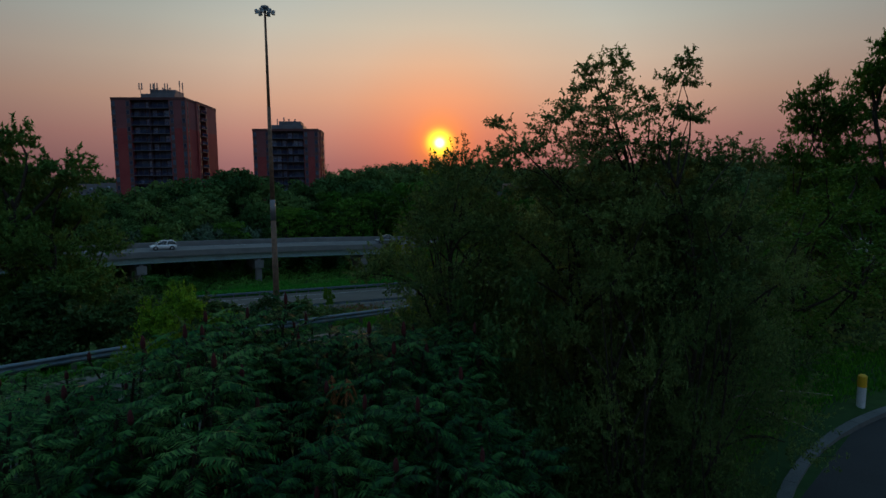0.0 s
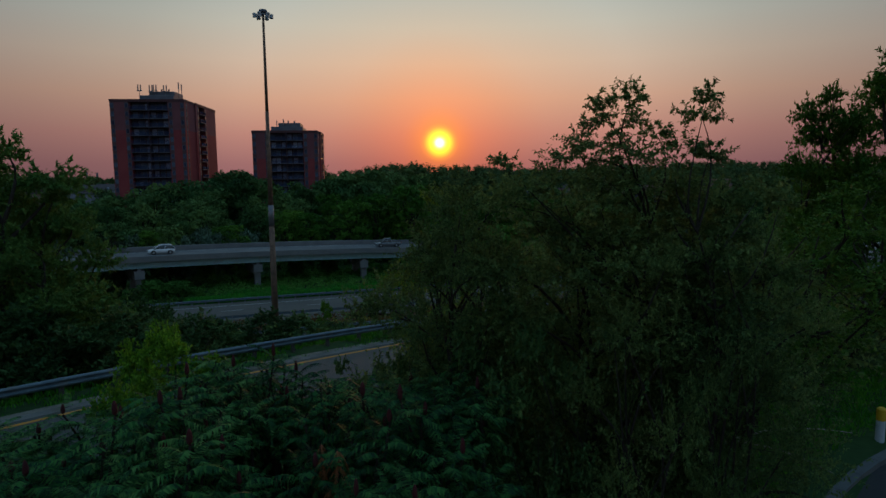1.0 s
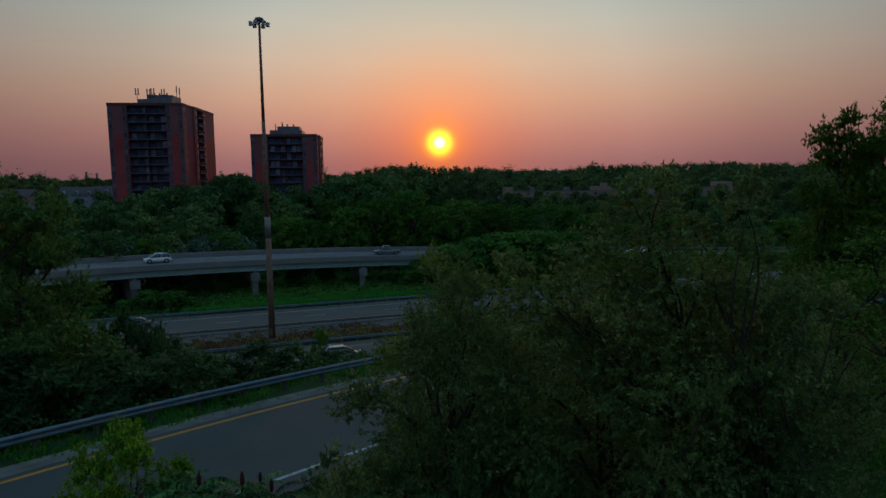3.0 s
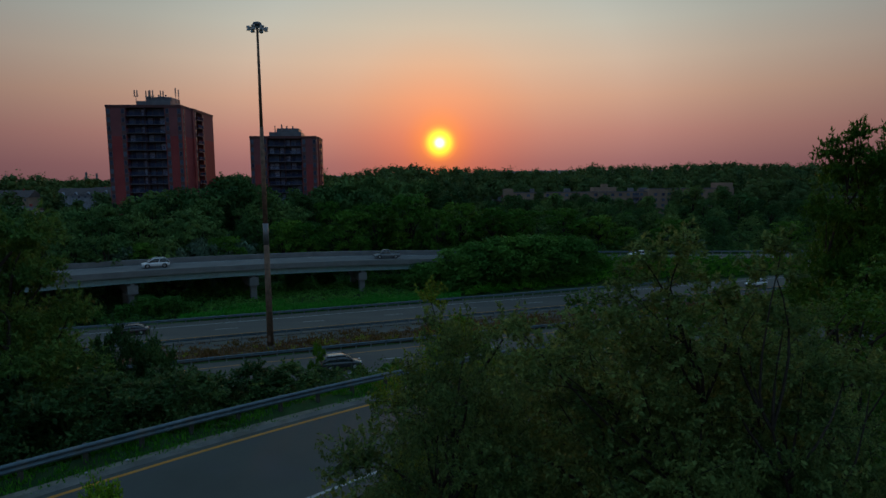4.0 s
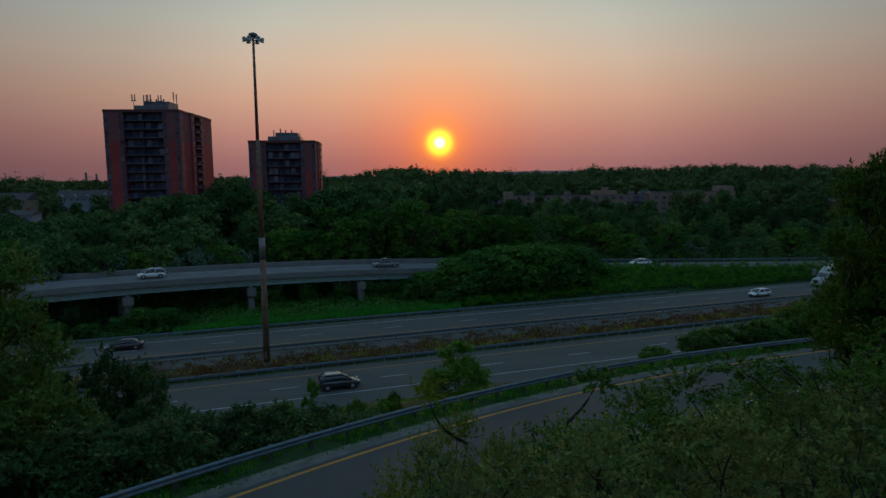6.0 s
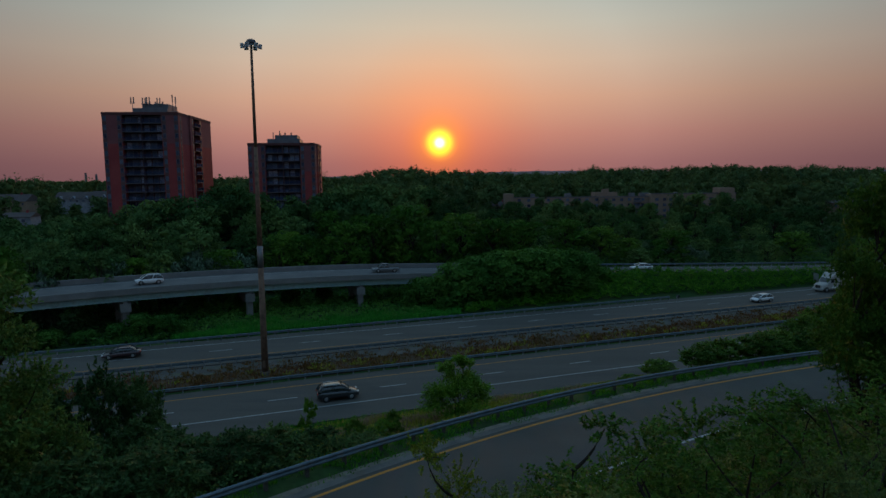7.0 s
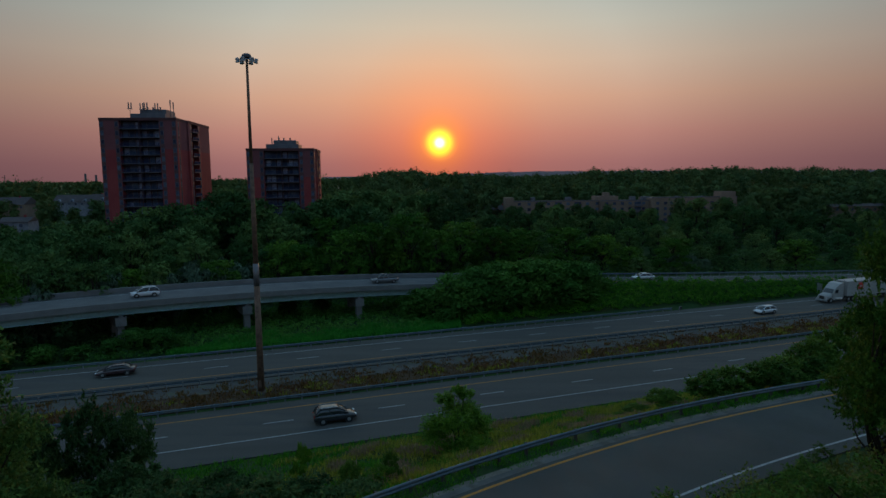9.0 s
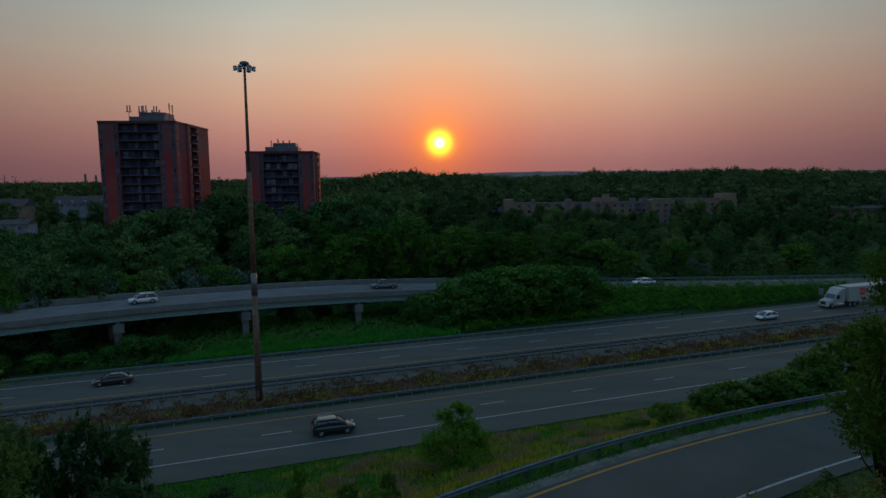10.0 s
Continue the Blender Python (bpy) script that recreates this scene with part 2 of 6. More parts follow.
TRAILER_WHITE = mat("trailer_white", (0.33, 0.325, 0.32), (0.39, 0.385, 0.375), 0.4, 0.45, stain=((0.27, 0.26, 0.25), 0.8, 0.4))
LOGO_RED = mat("logo_red", (0.60, 0.05, 0.05), (0.68, 0.07, 0.06), 2, 0.5)
POST_YELLOW = mat("post_yellow", (0.55, 0.32, 0.015), (0.62, 0.37, 0.02), 3, 0.5)
POST_WHITE = mat("post_white", (0.44, 0.48, 0.52), (0.50, 0.54, 0.57), 3, 0.5)
SIGN_BACK = mat("sign_back", (0.36, 0.38, 0.40), (0.44, 0.46, 0.48), 2, 0.4, metal=0.6)

# ---- mesh helpers ----


class Shape:
    """Collects vertices and faces of one mesh."""

    def __init__(self):
        self.v, self.f = [], []

    def add(self, verts, faces):
        k = len(self.v)
        self.v.extend(tuple(p) for p in verts)
        self.f.extend(tuple(i + k for i in f) for f in faces)
        return self

    def box(self, x0, x1, y0, y1, z0, z1, m=None, ch=0.0):
        """A block; ch: width of the chamfer along its upright and top edges."""
        if ch:
            ring = lambda d, z: [(x0 + d + ch, y0 + d, z), (x1 - d - ch, y0 + d, z), (x1 - d, y0 + d + ch, z), (x1 - d, y1 - d - ch, z),
                                 (x1 - d - ch, y1 - d, z), (x0 + d + ch, y1 - d, z), (x0 + d, y1 - d - ch, z), (x0 + d, y0 + d + ch, z)]
            pts = ring(0, z0) + ring(0, z1 - ch) + ring(ch * 0.7, z1)
            faces = [tuple(range(7, -1, -1)), tuple(range(16, 24))]
            for r in (0, 8):
                faces += [(r + i, r + (i + 1) % 8, r + 8 + (i + 1) % 8, r + 8 + i) for i in range(8)]
        else:
            pts = [(x, y, z) for z in (z0, z1) for x, y in ((x0, y0), (x1, y0), (x1, y1), (x0, y1))]
            faces = [(3, 2, 1, 0), (4, 5, 6, 7), (0, 1, 5, 4), (1, 2, 6, 5), (2, 3, 7, 6), (3, 0, 4, 7)]
        if m is not None:
            pts = [m @ Vector(p) for p in pts]
        return self.add(pts, faces)

    def tube(self, pts, radii, sides=6, cap=True):
        pts = [Vector(p) for p in pts]
        rings = []
        for i, p in enumerate(pts):
            d = (pts[min(i + 1, len(pts) - 1)] - pts[max(i - 1, 0)])
            d = d.normalized() if d.length > 1e-6 else Vector((0, 0, 1))
            a = d.cross(Vector((0, 0, 1)) if abs(d.z) < 0.9 else Vector((1, 0, 0))).normalized()
            b = d.cross(a)
            rings.append([p + radii[i] * (math.cos(k * math.tau / sides) * a + math.sin(k * math.tau / sides) * b) for k in range(sides)])
        faces = [(j * sides + k, j * sides + (k + 1) % sides, (j + 1) * sides + (k + 1) % sides, (j + 1) * sides + k) for j in range(len(pts) - 1) for k in range(sides)]
        if cap:
            faces += [tuple(range(sides - 1, -1, -1)), tuple((len(pts) - 1) * sides + k for k in range(sides))]
        return self.add([q for r in rings for q in r], faces)

    def sweep(self, path, profile, closed=True, cap=True):
        """Sweeps a profile of (side, up) pairs along a level path; side points to the right of the way."""
        n, rings = len(profile), []
        for i, p in enumerate(path):
            a, b = Vector(path[max(i - 1, 0)]), Vector(path[min(i + 1, len(path) - 1)])
            d = (b - a)
            d.z = 0
            d.normalize()
            side = Vector((d.y, -d.x, 0))
            rings.append([Vector(p) + s * side + Vector((0, 0, u)) for s, u in profile])
        m = n if closed else n - 1
        faces = [(j * n + k, j * n + (k + 1) % n, (j + 1) * n + (k + 1) % n, (j + 1) * n + k) for j in range(len(path) - 1) for k in range(m)]
        if closed and cap:
            faces += [tuple(range(n)), tuple((len(path) - 1) * n + k for k in range(n - 1, -1, -1))]
        return self.add([q for r in rings for q in r], faces)

    def loft(self, rings, cap=True):
        n = len(rings[0])
        faces = [(j * n + k, j * n + (k + 1) % n, (j + 1) * n + (k + 1) % n, (j + 1) * n + k) for j in range(len(rings) - 1) for k in range(n)]
        if cap:
            faces += [tuple(range(n - 1, -1, -1)), tuple((len(rings) - 1) * n + k for k in range(n))]
        return self.add([q for r in rings for q in r], faces)

    def mesh(self, name, smooth=False):
        me = bpy.data.meshes.new(name)
        me.from_pydata([tuple(p) for p in self.v], [], self.f)
        bm = bmesh.new()
        bm.from_mesh(me)
        bmesh.ops.recalc_face_normals(bm, faces=bm.faces)
        bm.to_mesh(me)
        bm.free()
        if smooth:
            me.shade_smooth()
        return me


def raw_mesh(name, verts, tris, normals=None):
    """A mesh straight from arrays, for leaves and blades."""
    me = bpy.data.meshes.new(name)
    verts, tris = np.asarray(verts, np.float32), np.asarray(tris, np.int32)
    me.vertices.add(len(verts))
    me.vertices.foreach_set("co", verts.ravel())
    k = tris.shape[1]
    me.loops.add(tris.size)
    me.loops.foreach_set("vertex_index", tris.ravel())
    me.polygons.add(len(tris))
    me.polygons.foreach_set("loop_start", np.arange(0, tris.size, k, dtype=np.int32))
    me.polygons.foreach_set("loop_total", np.full(len(tris), k, np.int32))
    me.update(calc_edges=True)
    me.validate()
    if normals is not None:  # soft shading over the leaf masses
        me.shade_smooth()
        me.normals_split_custom_set_from_vertices([tuple(n) for n in np.asarray(normals, float)])
    return me


def part(name, shape, material, parent=None, label="", at=None, smooth=False):
    """Links a shape (or a ready mesh) as one mesh object under its thing."""
    me = shape.mesh(name, smooth) if isinstance(shape, Shape) else shape
    if material and not me.materials:
        me.materials.append(material)
    ob = new(name, me)
    if parent is not None:
        ob.parent = parent
    if at is not None:
        ob.matrix_basis = at
    if label:
        ob["label"] = label
    return ob


def thing(name, label, category, at=None, group="", kind=""):
    ob = new(name)
    ob.empty_display_size = 0.3
    if at is not None:
        ob.matrix_basis = at
    return tagged(ob, label, category, group, kind)


def setting(name, shape, material, label, category, smooth=False):
    ob = part(name, shape, material, None, "", None, smooth)
    return tagged(ob, label, category, "", "structure")


# ---- the lie of the land ----
# the highway runs along U; V is the distance across it
AXIS = radians(19.3)
CA, SA = math.cos(AXIS), math.sin(AXIS)


def uv(u, v, z=0.0):
    return Vector((u * CA - v * SA, u * SA + v * CA, z))


def ramp_line(x, k, lo=-16.0, hi=32.0):
    """y of a line along the ramp at x: a cubic, straight on past both ends."""
    x = np.asarray(x, float)
    xc = np.clip(x, lo, hi)
    y = ((k[0] * xc + k[1]) * xc + k[2]) * xc + k[3]
    return y + (x - xc) * ((3 * k[0] * xc + 2 * k[1]) * xc + k[2])


RAIL_K = (8.8e-5, -0.009357, 0.80525, 36.13)
YELLOW_K = (1.033e-4, -0.0101, 0.8321, 33.96)


def ramp_z(x):
    return 10.0 - 0.06 * np.clip(x, -40.0, 90.0)


def ramp_cos(x):
    x = np.clip(np.asarray(x, float), -16, 32)
    s = (3 * YELLOW_K[0] * x + 2 * YELLOW_K[1]) * x + YELLOW_K[2]
    return 1 / np.sqrt(1 + s * s)


def ramp_near(x, off):
    """y of the line that runs off metres on the near side of the yellow line."""
    return ramp_line(x, YELLOW_K) - off / ramp_cos(x)


DECK_PTS = [(-128, 10), (-92, 60), (-62, 91.8), (-36, 109.8), (-7, 121.8), (31, 129.2), (55, 133.2), (90, 140.2), (140, 151), (230, 172)]


def spline(pts, n):
    pts = [Vector((*p, 0)) for p in pts]
    out = []
    for i in range(len(pts) - 1):
        a, b, c, d = pts[max(i - 1, 0)], pts[i], pts[i + 1], pts[min(i + 2, len(pts) - 1)]
        for k in range(n):
            t = k / n
            out.append(0.5 * ((2 * b) + (c - a) * t + (2 * a - 5 * b + 4 * c - d) * t * t + (3 * b - a - 3 * c + d) * t ** 3))
    out.append(pts[-1])
    return out


DECK_EDGE = spline(DECK_PTS, 8)
EDGE_X = np.array([p.x for p in DECK_EDGE])
EDGE_Y = np.array([p.y for p in DECK_EDGE])


def deck_z(x):
    return 4.6 - 0.027 * np.clip(x, -130, 120)


def deck_width(x):
    return np.interp(x, [-20, 35], [11.5, 7.6])


def smooth(a, b, x):
    t = np.clip((np.asarray(x, float) - a) / (b - a), 0, 1)
    return t * t * (3 - 2 * t)


LOOP_C, LOOP_R = (20.5, 1.6), 16.85


def ground_z(x, y):
    x, y = np.asarray(x, float), np.asarray(y, float)
    v = -x * SA + y * CA
    rail, zr = ramp_line(x, RAIL_K), ramp_z(x)
    vr = -x * SA + rail * CA + 0.8
    # near side: up to the level of the lane behind
    near = (ramp_near(x, 7.0) - y) * ramp_cos(x)
    z = zr + (11.45 - zr) * smooth(0.3, 6.5, near)
    # far side: the long bank down to the highway
    t = np.clip((v - vr) / np.maximum(61.8 - vr, 4), 0, 1)
    z = np.where(v > vr, zr * (1 - t) * (1 - 0.12 * np.sin(t * math.pi)), z)
    wob = 0.16 * np.sin(x * 0.71 + 1.3 * np.sin(y * 0.33)) * np.sin(y * 0.57 + 0.6 * np.sin(x * 0.41))
    z = z + wob * np.where(near > 1.5, 1, 0) * smooth(LOOP_R + 1.0, LOOP_R + 4.0, np.hypot(x - LOOP_C[0], y - LOOP_C[1])) + wob * 1.6 * np.sin(t * math.pi) * (v > vr)
    # ramp bed
    bed = (y > ramp_near(x, 6.9)) & (v < vr - 1.2)
    z = np.where(bed, zr - 0.13, z)
    # turning lane bed
    r = np.hypot(x - LOOP_C[0], y - LOOP_C[1])
    z = np.where(r < LOOP_R + 0.05, 11.22, z)
    # highway bed and median
    z = np.where(v > 61.8, -0.13, z)
    med = smooth(76.0, 77.5, v) * (1 - smooth(84.0, 85.6, v))
    z = z + med * (0.1 + wob * 0.8)
    # beyond: low ground under the viaduct, a bank up to the slip road on the other side
    ye = np.interp(x, EDGE_X, EDGE_Y)
    past = smooth(98.8, 106, v)
    low = -0.13 - 0.9 * past
    e = np.clip((y - (99.5 + x * SA) / CA) / np.maximum(ye - 0.5 - (99.5 + x * SA) / CA, 1.5), 0, 1)
    bank = -0.13 + (deck_z(x) - 0.13 + 0.13) * smooth(0, 1, e)
    bank = np.where(y > ye + deck_width(x), deck_z(x) - 0.13 - 1.6 * smooth(0, 14, y - ye - deck_width(x)), bank)
    side = smooth(-4, 16, x)
    far = low * (1 - side) + bank * side
    far = far + wob * 1.2 * smooth(101, 106, v) * np.where((y > ye - 1) & (y < ye + deck_width(x) + 1), 0, 1)
    z = np.where(v > 98.8, far, z)
    # the wooded valley side and the rise behind it
    d = np.maximum(y, 0)
    z = z + np.where(v > 98.8, 2.0 * smooth(170, 260, d) + 11 * smooth(330, 620, d) + 5 * smooth(700, 1800, d), 0)
    return z


def rest(x, y):
    return float(ground_z(x, y))


def axis_steps(fine_lo, fine_hi, step, far_lo, far_hi):
    a = list(np.arange(fine_lo, fine_hi + 0.01, step))
    s, p = step, fine_hi
    while p < far_hi:
        s *= 1.25
        p += s
        a.append(min(p, far_hi))
    s, p = step, fine_lo
    while p > far_lo:
        s *= 1.25
        p -= s
        a.insert(0, max(p, far_lo))
    return np.array(a)


gx, gy = axis_steps(-75, 110, 1.0, -2600, 2600), axis_steps(-10, 160, 1.0, -600, 4200)
XX, YY = np.meshgrid(gx, gy)
ZZ = ground_z(XX, YY)
nx, ny = len(gx), len(gy)
idx = np.arange(nx * ny).reshape(ny, nx)
quads = np.stack([idx[:-1, :-1], idx[:-1, 1:], idx[1:, 1:], idx[1:, :-1]], -1).reshape(-1, 4)
gm = raw_mesh("ground", np.stack([XX, YY, ZZ], -1).reshape(-1, 3), quads)
gm.materials.append(GROUND)
gm.shade_smooth()
tagged(new("ground", gm), "rough grassy ground falling from the lane to the highway", "ground", "", "structure")

# ---- roads ----


def strip(name, u0, u1, v0, v1, top, thick, material, label, category):
    s = Shape()
    path = [uv(u, 0, top) for u in np.arange(u0, u1 + 0.1, 10.0)]
    s.sweep(path, [(-v0, 0), (-v1, 0), (-v1, -thick), (-v0, -thick)])
    return setting(name, s, material, label, category)


near_way = strip("road_near", -130, 270, 62.6, 75.9, 0.0, 0.3, ASPHALT, "dark asphalt carriageway with worn lane lines", "road")
far_way = strip("road_far", -130, 270, 85.9, 98.7, 0.0, 0.3, ASPHALT, "dark asphalt far carriageway of the highway", "road")


def line_along(parent, name, u0, u1, v, width, material, step=12.0):
    path = [uv(u, v, 0.004) for u in np.arange(u0, u1 + 0.1, step)]
    part(name, Shape().sweep(path, [(-width / 2, 0), (width / 2, 0), (width / 2, -0.006), (-width / 2, -0.006)]), material, parent)


line_along(near_way, "edge_line", -130, 270, 66.5, 0.16, WHITE_LINE)
line_along(near_way, "yellow_line", -130, 270, 73.9, 0.15, YELLOW_LINE)
line_along(far_way, "yellow_line", -130, 270, 88.8, 0.15, YELLOW_LINE)
line_along(far_way, "edge_line", -130, 270, 96.3, 0.16, WHITE_LINE)
dash = Shape().box(0, 3.05, -0.075, 0.075, -0.004, 0.005).mesh("lane_dash")
dash.materials.append(WHITE_LINE)
# the dashes fall at known places: one starts at u = 4.9 (near) and 10.6 (far)
for way, v, first in ((near_way, 70.2, 4.9), (far_way, 92.5, 10.6)):
    for k in range(-10, 21):
        u = first + 12.19 * k
        part("lane_dash", dash, None, way, "", Matrix.Translation(uv(u, v)) @ Matrix.Rotation(AXIS, 4, "Z"))

# the slip ramp in front, with its concrete gutter and yellow line
RX = np.concatenate([np.arange(-60, -16, 4.0), np.arange(-16, 34, 1.5), np.arange(34, 130, 6.0)])


def ramp_path(off, dz=0.0):
    return [Vector((x, float(ramp_near(x, off)), float(ramp_z(x)) + dz)) for x in RX]


def ribbon(a, b, thick=0.25):
    """A slab between two lines of equal count."""
    s = Shape()
    n = len(a)
    pts = [*a, *b, *[p - Vector((0, 0, thick)) for p in a], *[p - Vector((0, 0, thick)) for p in b]]
    faces = []
    for i in range(n - 1):
        faces += [(i, i + 1, n + i + 1, n + i), (2 * n + i, 3 * n + i, 3 * n + i + 1, 2 * n + i + 1), (i, 2 * n + i, 2 * n + i + 1, i + 1), (n + i, n + i + 1, 3 * n + i + 1, 3 * n + i)]
    faces += [(0, n, 3 * n, 2 * n), (n - 1, 3 * n - 1, 4 * n - 1, 2 * n - 1)]
    return s.add(pts, faces)


ramp_road = setting("road_ramp", ribbon(ramp_path(-0.3), ramp_path(6.6)), ASPHALT_RAMP, "dark asphalt slip ramp curving past the camera", "road")
part("yellow_line", ribbon(ramp_path(-0.07, 0.005), ramp_path(0.09, 0.005), 0.008), YELLOW_LINE, ramp_road)
part("edge_line", ribbon(ramp_path(5.52, 0.005), ramp_path(5.67, 0.005), 0.008), WHITE_LINE, ramp_road)
part("gutter", ribbon(ramp_path(-0.72, 0.02), ramp_path(-0.3, 0.012), 0.3), GUTTER, ramp_road, "broken pale concrete gutter")
setting("verge_dirt", ribbon(ramp_path(-1.15, -0.03), ramp_path(-0.72, -0.01), 0.3), DIRT, "bare gravelly dirt strip below the guardrail", "verge")

# the turning lane behind, with its kerb; both colours darkened in place of tree shade
arc = [radians(a) for a in range(60, 246, 4)]
loop = lambda r, z: [Vector((LOOP_C[0] + r * math.cos(a), LOOP_C[1] + r * math.sin(a), z)) for a in arc]
setting("road_lane", ribbon(loop(LOOP_R, 11.36), loop(LOOP_R - 9, 11.36), 0.1), mat("asphalt_lane", (0.021, 0.023, 0.025), (0.031, 0.033, 0.035), 0.5, 0.9, bump=0.3, fine=40), "dark asphalt lane with a curved kerb", "road")
kerb = thing("kerb", "pale concrete kerb along a curved lane", "kerb", kind="structure")
for i in range(len(arc) - 1):
    a, b = loop(LOOP_R + 0.26, 11.50)[i:i + 2], loop(LOOP_R, 11.50)[i:i + 2]
    part("kerb_stone", ribbon([a[0], a[0].lerp(a[1], 0.988)], [b[0], b[0].lerp(b[1], 0.988)], 0.32), mat("kerb_concrete", (0.075, 0.085, 0.088), (0.115, 0.125, 0.128), 1.5, 0.9, bump=0.3, fine=25), kerb)

# ---- guardrails ----
W_TALL = 1.14
W_PROFILE = [(0.0, 0.0), (0.045, 0.02), (0.075, 0.06), (0.075, 0.09), (0.01, 0.14), (0.01, 0.17), (0.075, 0.22), (0.075, 0.25), (0.045, 0.29), (0.0, 0.31),
             (-0.005, 0.31), (0.038, 0.285), (0.066, 0.25), (0.066, 0.225), (0.0, 0.175), (0.0, 0.135), (0.066, 0.085), (0.066, 0.062), (0.038, 0.026), (-0.005, 0.0)]


def guardrail(label, path, face, height=0.74, spacing=1.9, terminal=False, post_mat=None):
    """path: points on the ground, evenly spaced by the post distance. face: +1 if the beam is on the right of the way, -1 on the left."""
    rail = thing("guardrail", label, "guardrail", Matrix.Translation(path[0]), "steel guardrails along the roads", "")
    base = Vector(path[0])
    prof = [(face * (s + 0.14), W_TALL * (u - 0.31) + height + 0.02) for s, u in W_PROFILE]
    post = Shape()
    post.box(-0.075, 0.075, -0.09, 0.09, -0.35, height - 0.02, ch=0.012)
    post.box(-0.06, 0.06, 0.03 if face < 0 else -0.15, 0.15 if face < 0 else -0.03, height - 0.36, height - 0.03)
    pm = post.mesh("post")
    pm.materials.append(post_mat or POST_STEEL)
    for i, p in enumerate(path):
        q = Vector(path[min(i + 1, len(path) - 1)]) - Vector(path[max(i - 1, 0)])
        part("post", pm, None, rail, "", Matrix.Translation(Vector(p) - base) @ Matrix.Rotation(math.atan2(q.y, q.x), 4, "Z"))
    for i in range(0, len(path) - 2, 2):
        seg = [Vector(p) - base for p in path[i:i + 3]]
        lap = (seg[2] - seg[1]).normalized() * 0.12
        part("rail_beam", Shape().sweep([seg[0], seg[1], seg[2] + lap], prof, closed=True), GALV, rail)
    if terminal:
        e = Vector(path[-1]) - base
        q = Vector(path[-1]) - Vector(path[-2])
        m = Matrix.Translation(e) @ Matrix.Rotation(math.atan2(q.y, q.x), 4, "Z")
        part("end_terminal", Shape().box(0.0, 0.5, -0.22, 0.22, height - 0.5, height + 0.05, ch=0.05), CAR_TRIM, rail, "dark impact head", m)
    return rail


def even(fn, a, b, step):
    """Points of a line y = fn(x) at even distances."""
    xs = np.linspace(a, b, 1200)
    P = [Vector((x, float(fn(x)), 0)) for x in xs]
    out, acc = [P[0]], 0.0
    for p, q in zip(P, P[1:]):
        acc += (q - p).length
        if acc >= step:
            out.append(q)
            acc = 0.0
    return out


rp = [Vector((p.x, p.y, float(ramp_z(p.x)))) for p in even(lambda x: ramp_line(x, RAIL_K), -34, 88, 1.9)]
guardrail("grey galvanised guardrail along the curving ramp", rp, +1, post_mat=POST_WOOD)
guardrail("grey steel guardrail on the near side of the median", [uv(u, 76.2) for u in np.arange(-95, 190, 1.9)], +1, 0.62)
guardrail("grey steel guardrail seen from behind along the median", [uv(u, 85.3) for u in np.arange(-95, 190, 1.9)], -1)
guardrail("grey steel guardrail on the outer shoulder with a dark end terminal", [uv(u, 98.2) for u in np.arange(-95, 83, 1.9)], +1, terminal=True)

# ---- the curved viaduct ----
via = thing("viaduct", "curved concrete viaduct on steel girders and hammerhead piers", "bridge", kind="structure")
cut = [p for p in DECK_EDGE if p.x < 12]
cut3 = [Vector((p.x, p.y, float(deck_z(p.x)))) for p in cut]


def left_of(path, off, dz=0.0):
    out = []
    for i, p in enumerate(path):
        d = path[min(i + 1, len(path) - 1)] - path[max(i - 1, 0)]
        d.z = 0
        d.normalize()
        w = off(p.x) if callable(off) else off
        out.append(p + w * Vector((-d.y, d.x, 0)) + Vector((0, 0, dz)))
    return out


slip3 = [Vector((p.x, p.y, float(deck_z(p.x)))) for p in DECK_EDGE if p.x > 10]
part("deck", ribbon(left_of(cut3, 0.0), left_of(cut3, lambda x: float(deck_width(x))), 0.28), mat("deck_concrete", (0.092, 0.095, 0.100), (0.128, 0.130, 0.134), 0.3, 0.85, fine=6, stain=((0.08, 0.08, 0.085), 0.8, 0.5)), via, "worn grey concrete road deck")
part("gutter", ribbon(left_of(cut3, lambda x: float(deck_width(x)) - 0.62, 0.006), left_of(cut3, lambda x: float(deck_width(x)) - 1.5, 0.006), 0.01), mat("deck_gutter", (0.045, 0.045, 0.048), (0.07, 0.07, 0.073), 0.8, 0.95, fine=5, bump=0.3), via, "dark gutter strip at the foot of the parapet")
PAR = [(0.0, -0.66), (0.24, -0.66), (0.24, -0.44), (0.30, -0.40), (0.30, -0.02), (0.22, 0.86), (0.06, 0.86), (0.0, 0.80)]
part("near_parapet", Shape().sweep(cut3, [(0.30 - s, min(u, 0.34 - 0.2 * max(0, 0.06 - s))) for s, u in PAR]), CONCRETE, via, "pale concrete parapet wall")
part("far_parapet", Shape().sweep(left_of(cut3, lambda x: float(deck_width(x)) - 0.3), [(-s, u) for s, u in PAR]), CONCRETE, via, "pale concrete parapet wall")
part("edge_line", ribbon(left_of(cut3, lambda x: float(deck_width(x)) - 2.2, 0.004), left_of(cut3, lambda x: float(deck_width(x)) - 2.36, 0.004), 0.006), WHITE_LINE, via)
part("yellow_line", ribbon(left_of(cut3, 1.5, 0.004), left_of(cut3, 1.66, 0.004), 0.006), YELLOW_LINE, via)
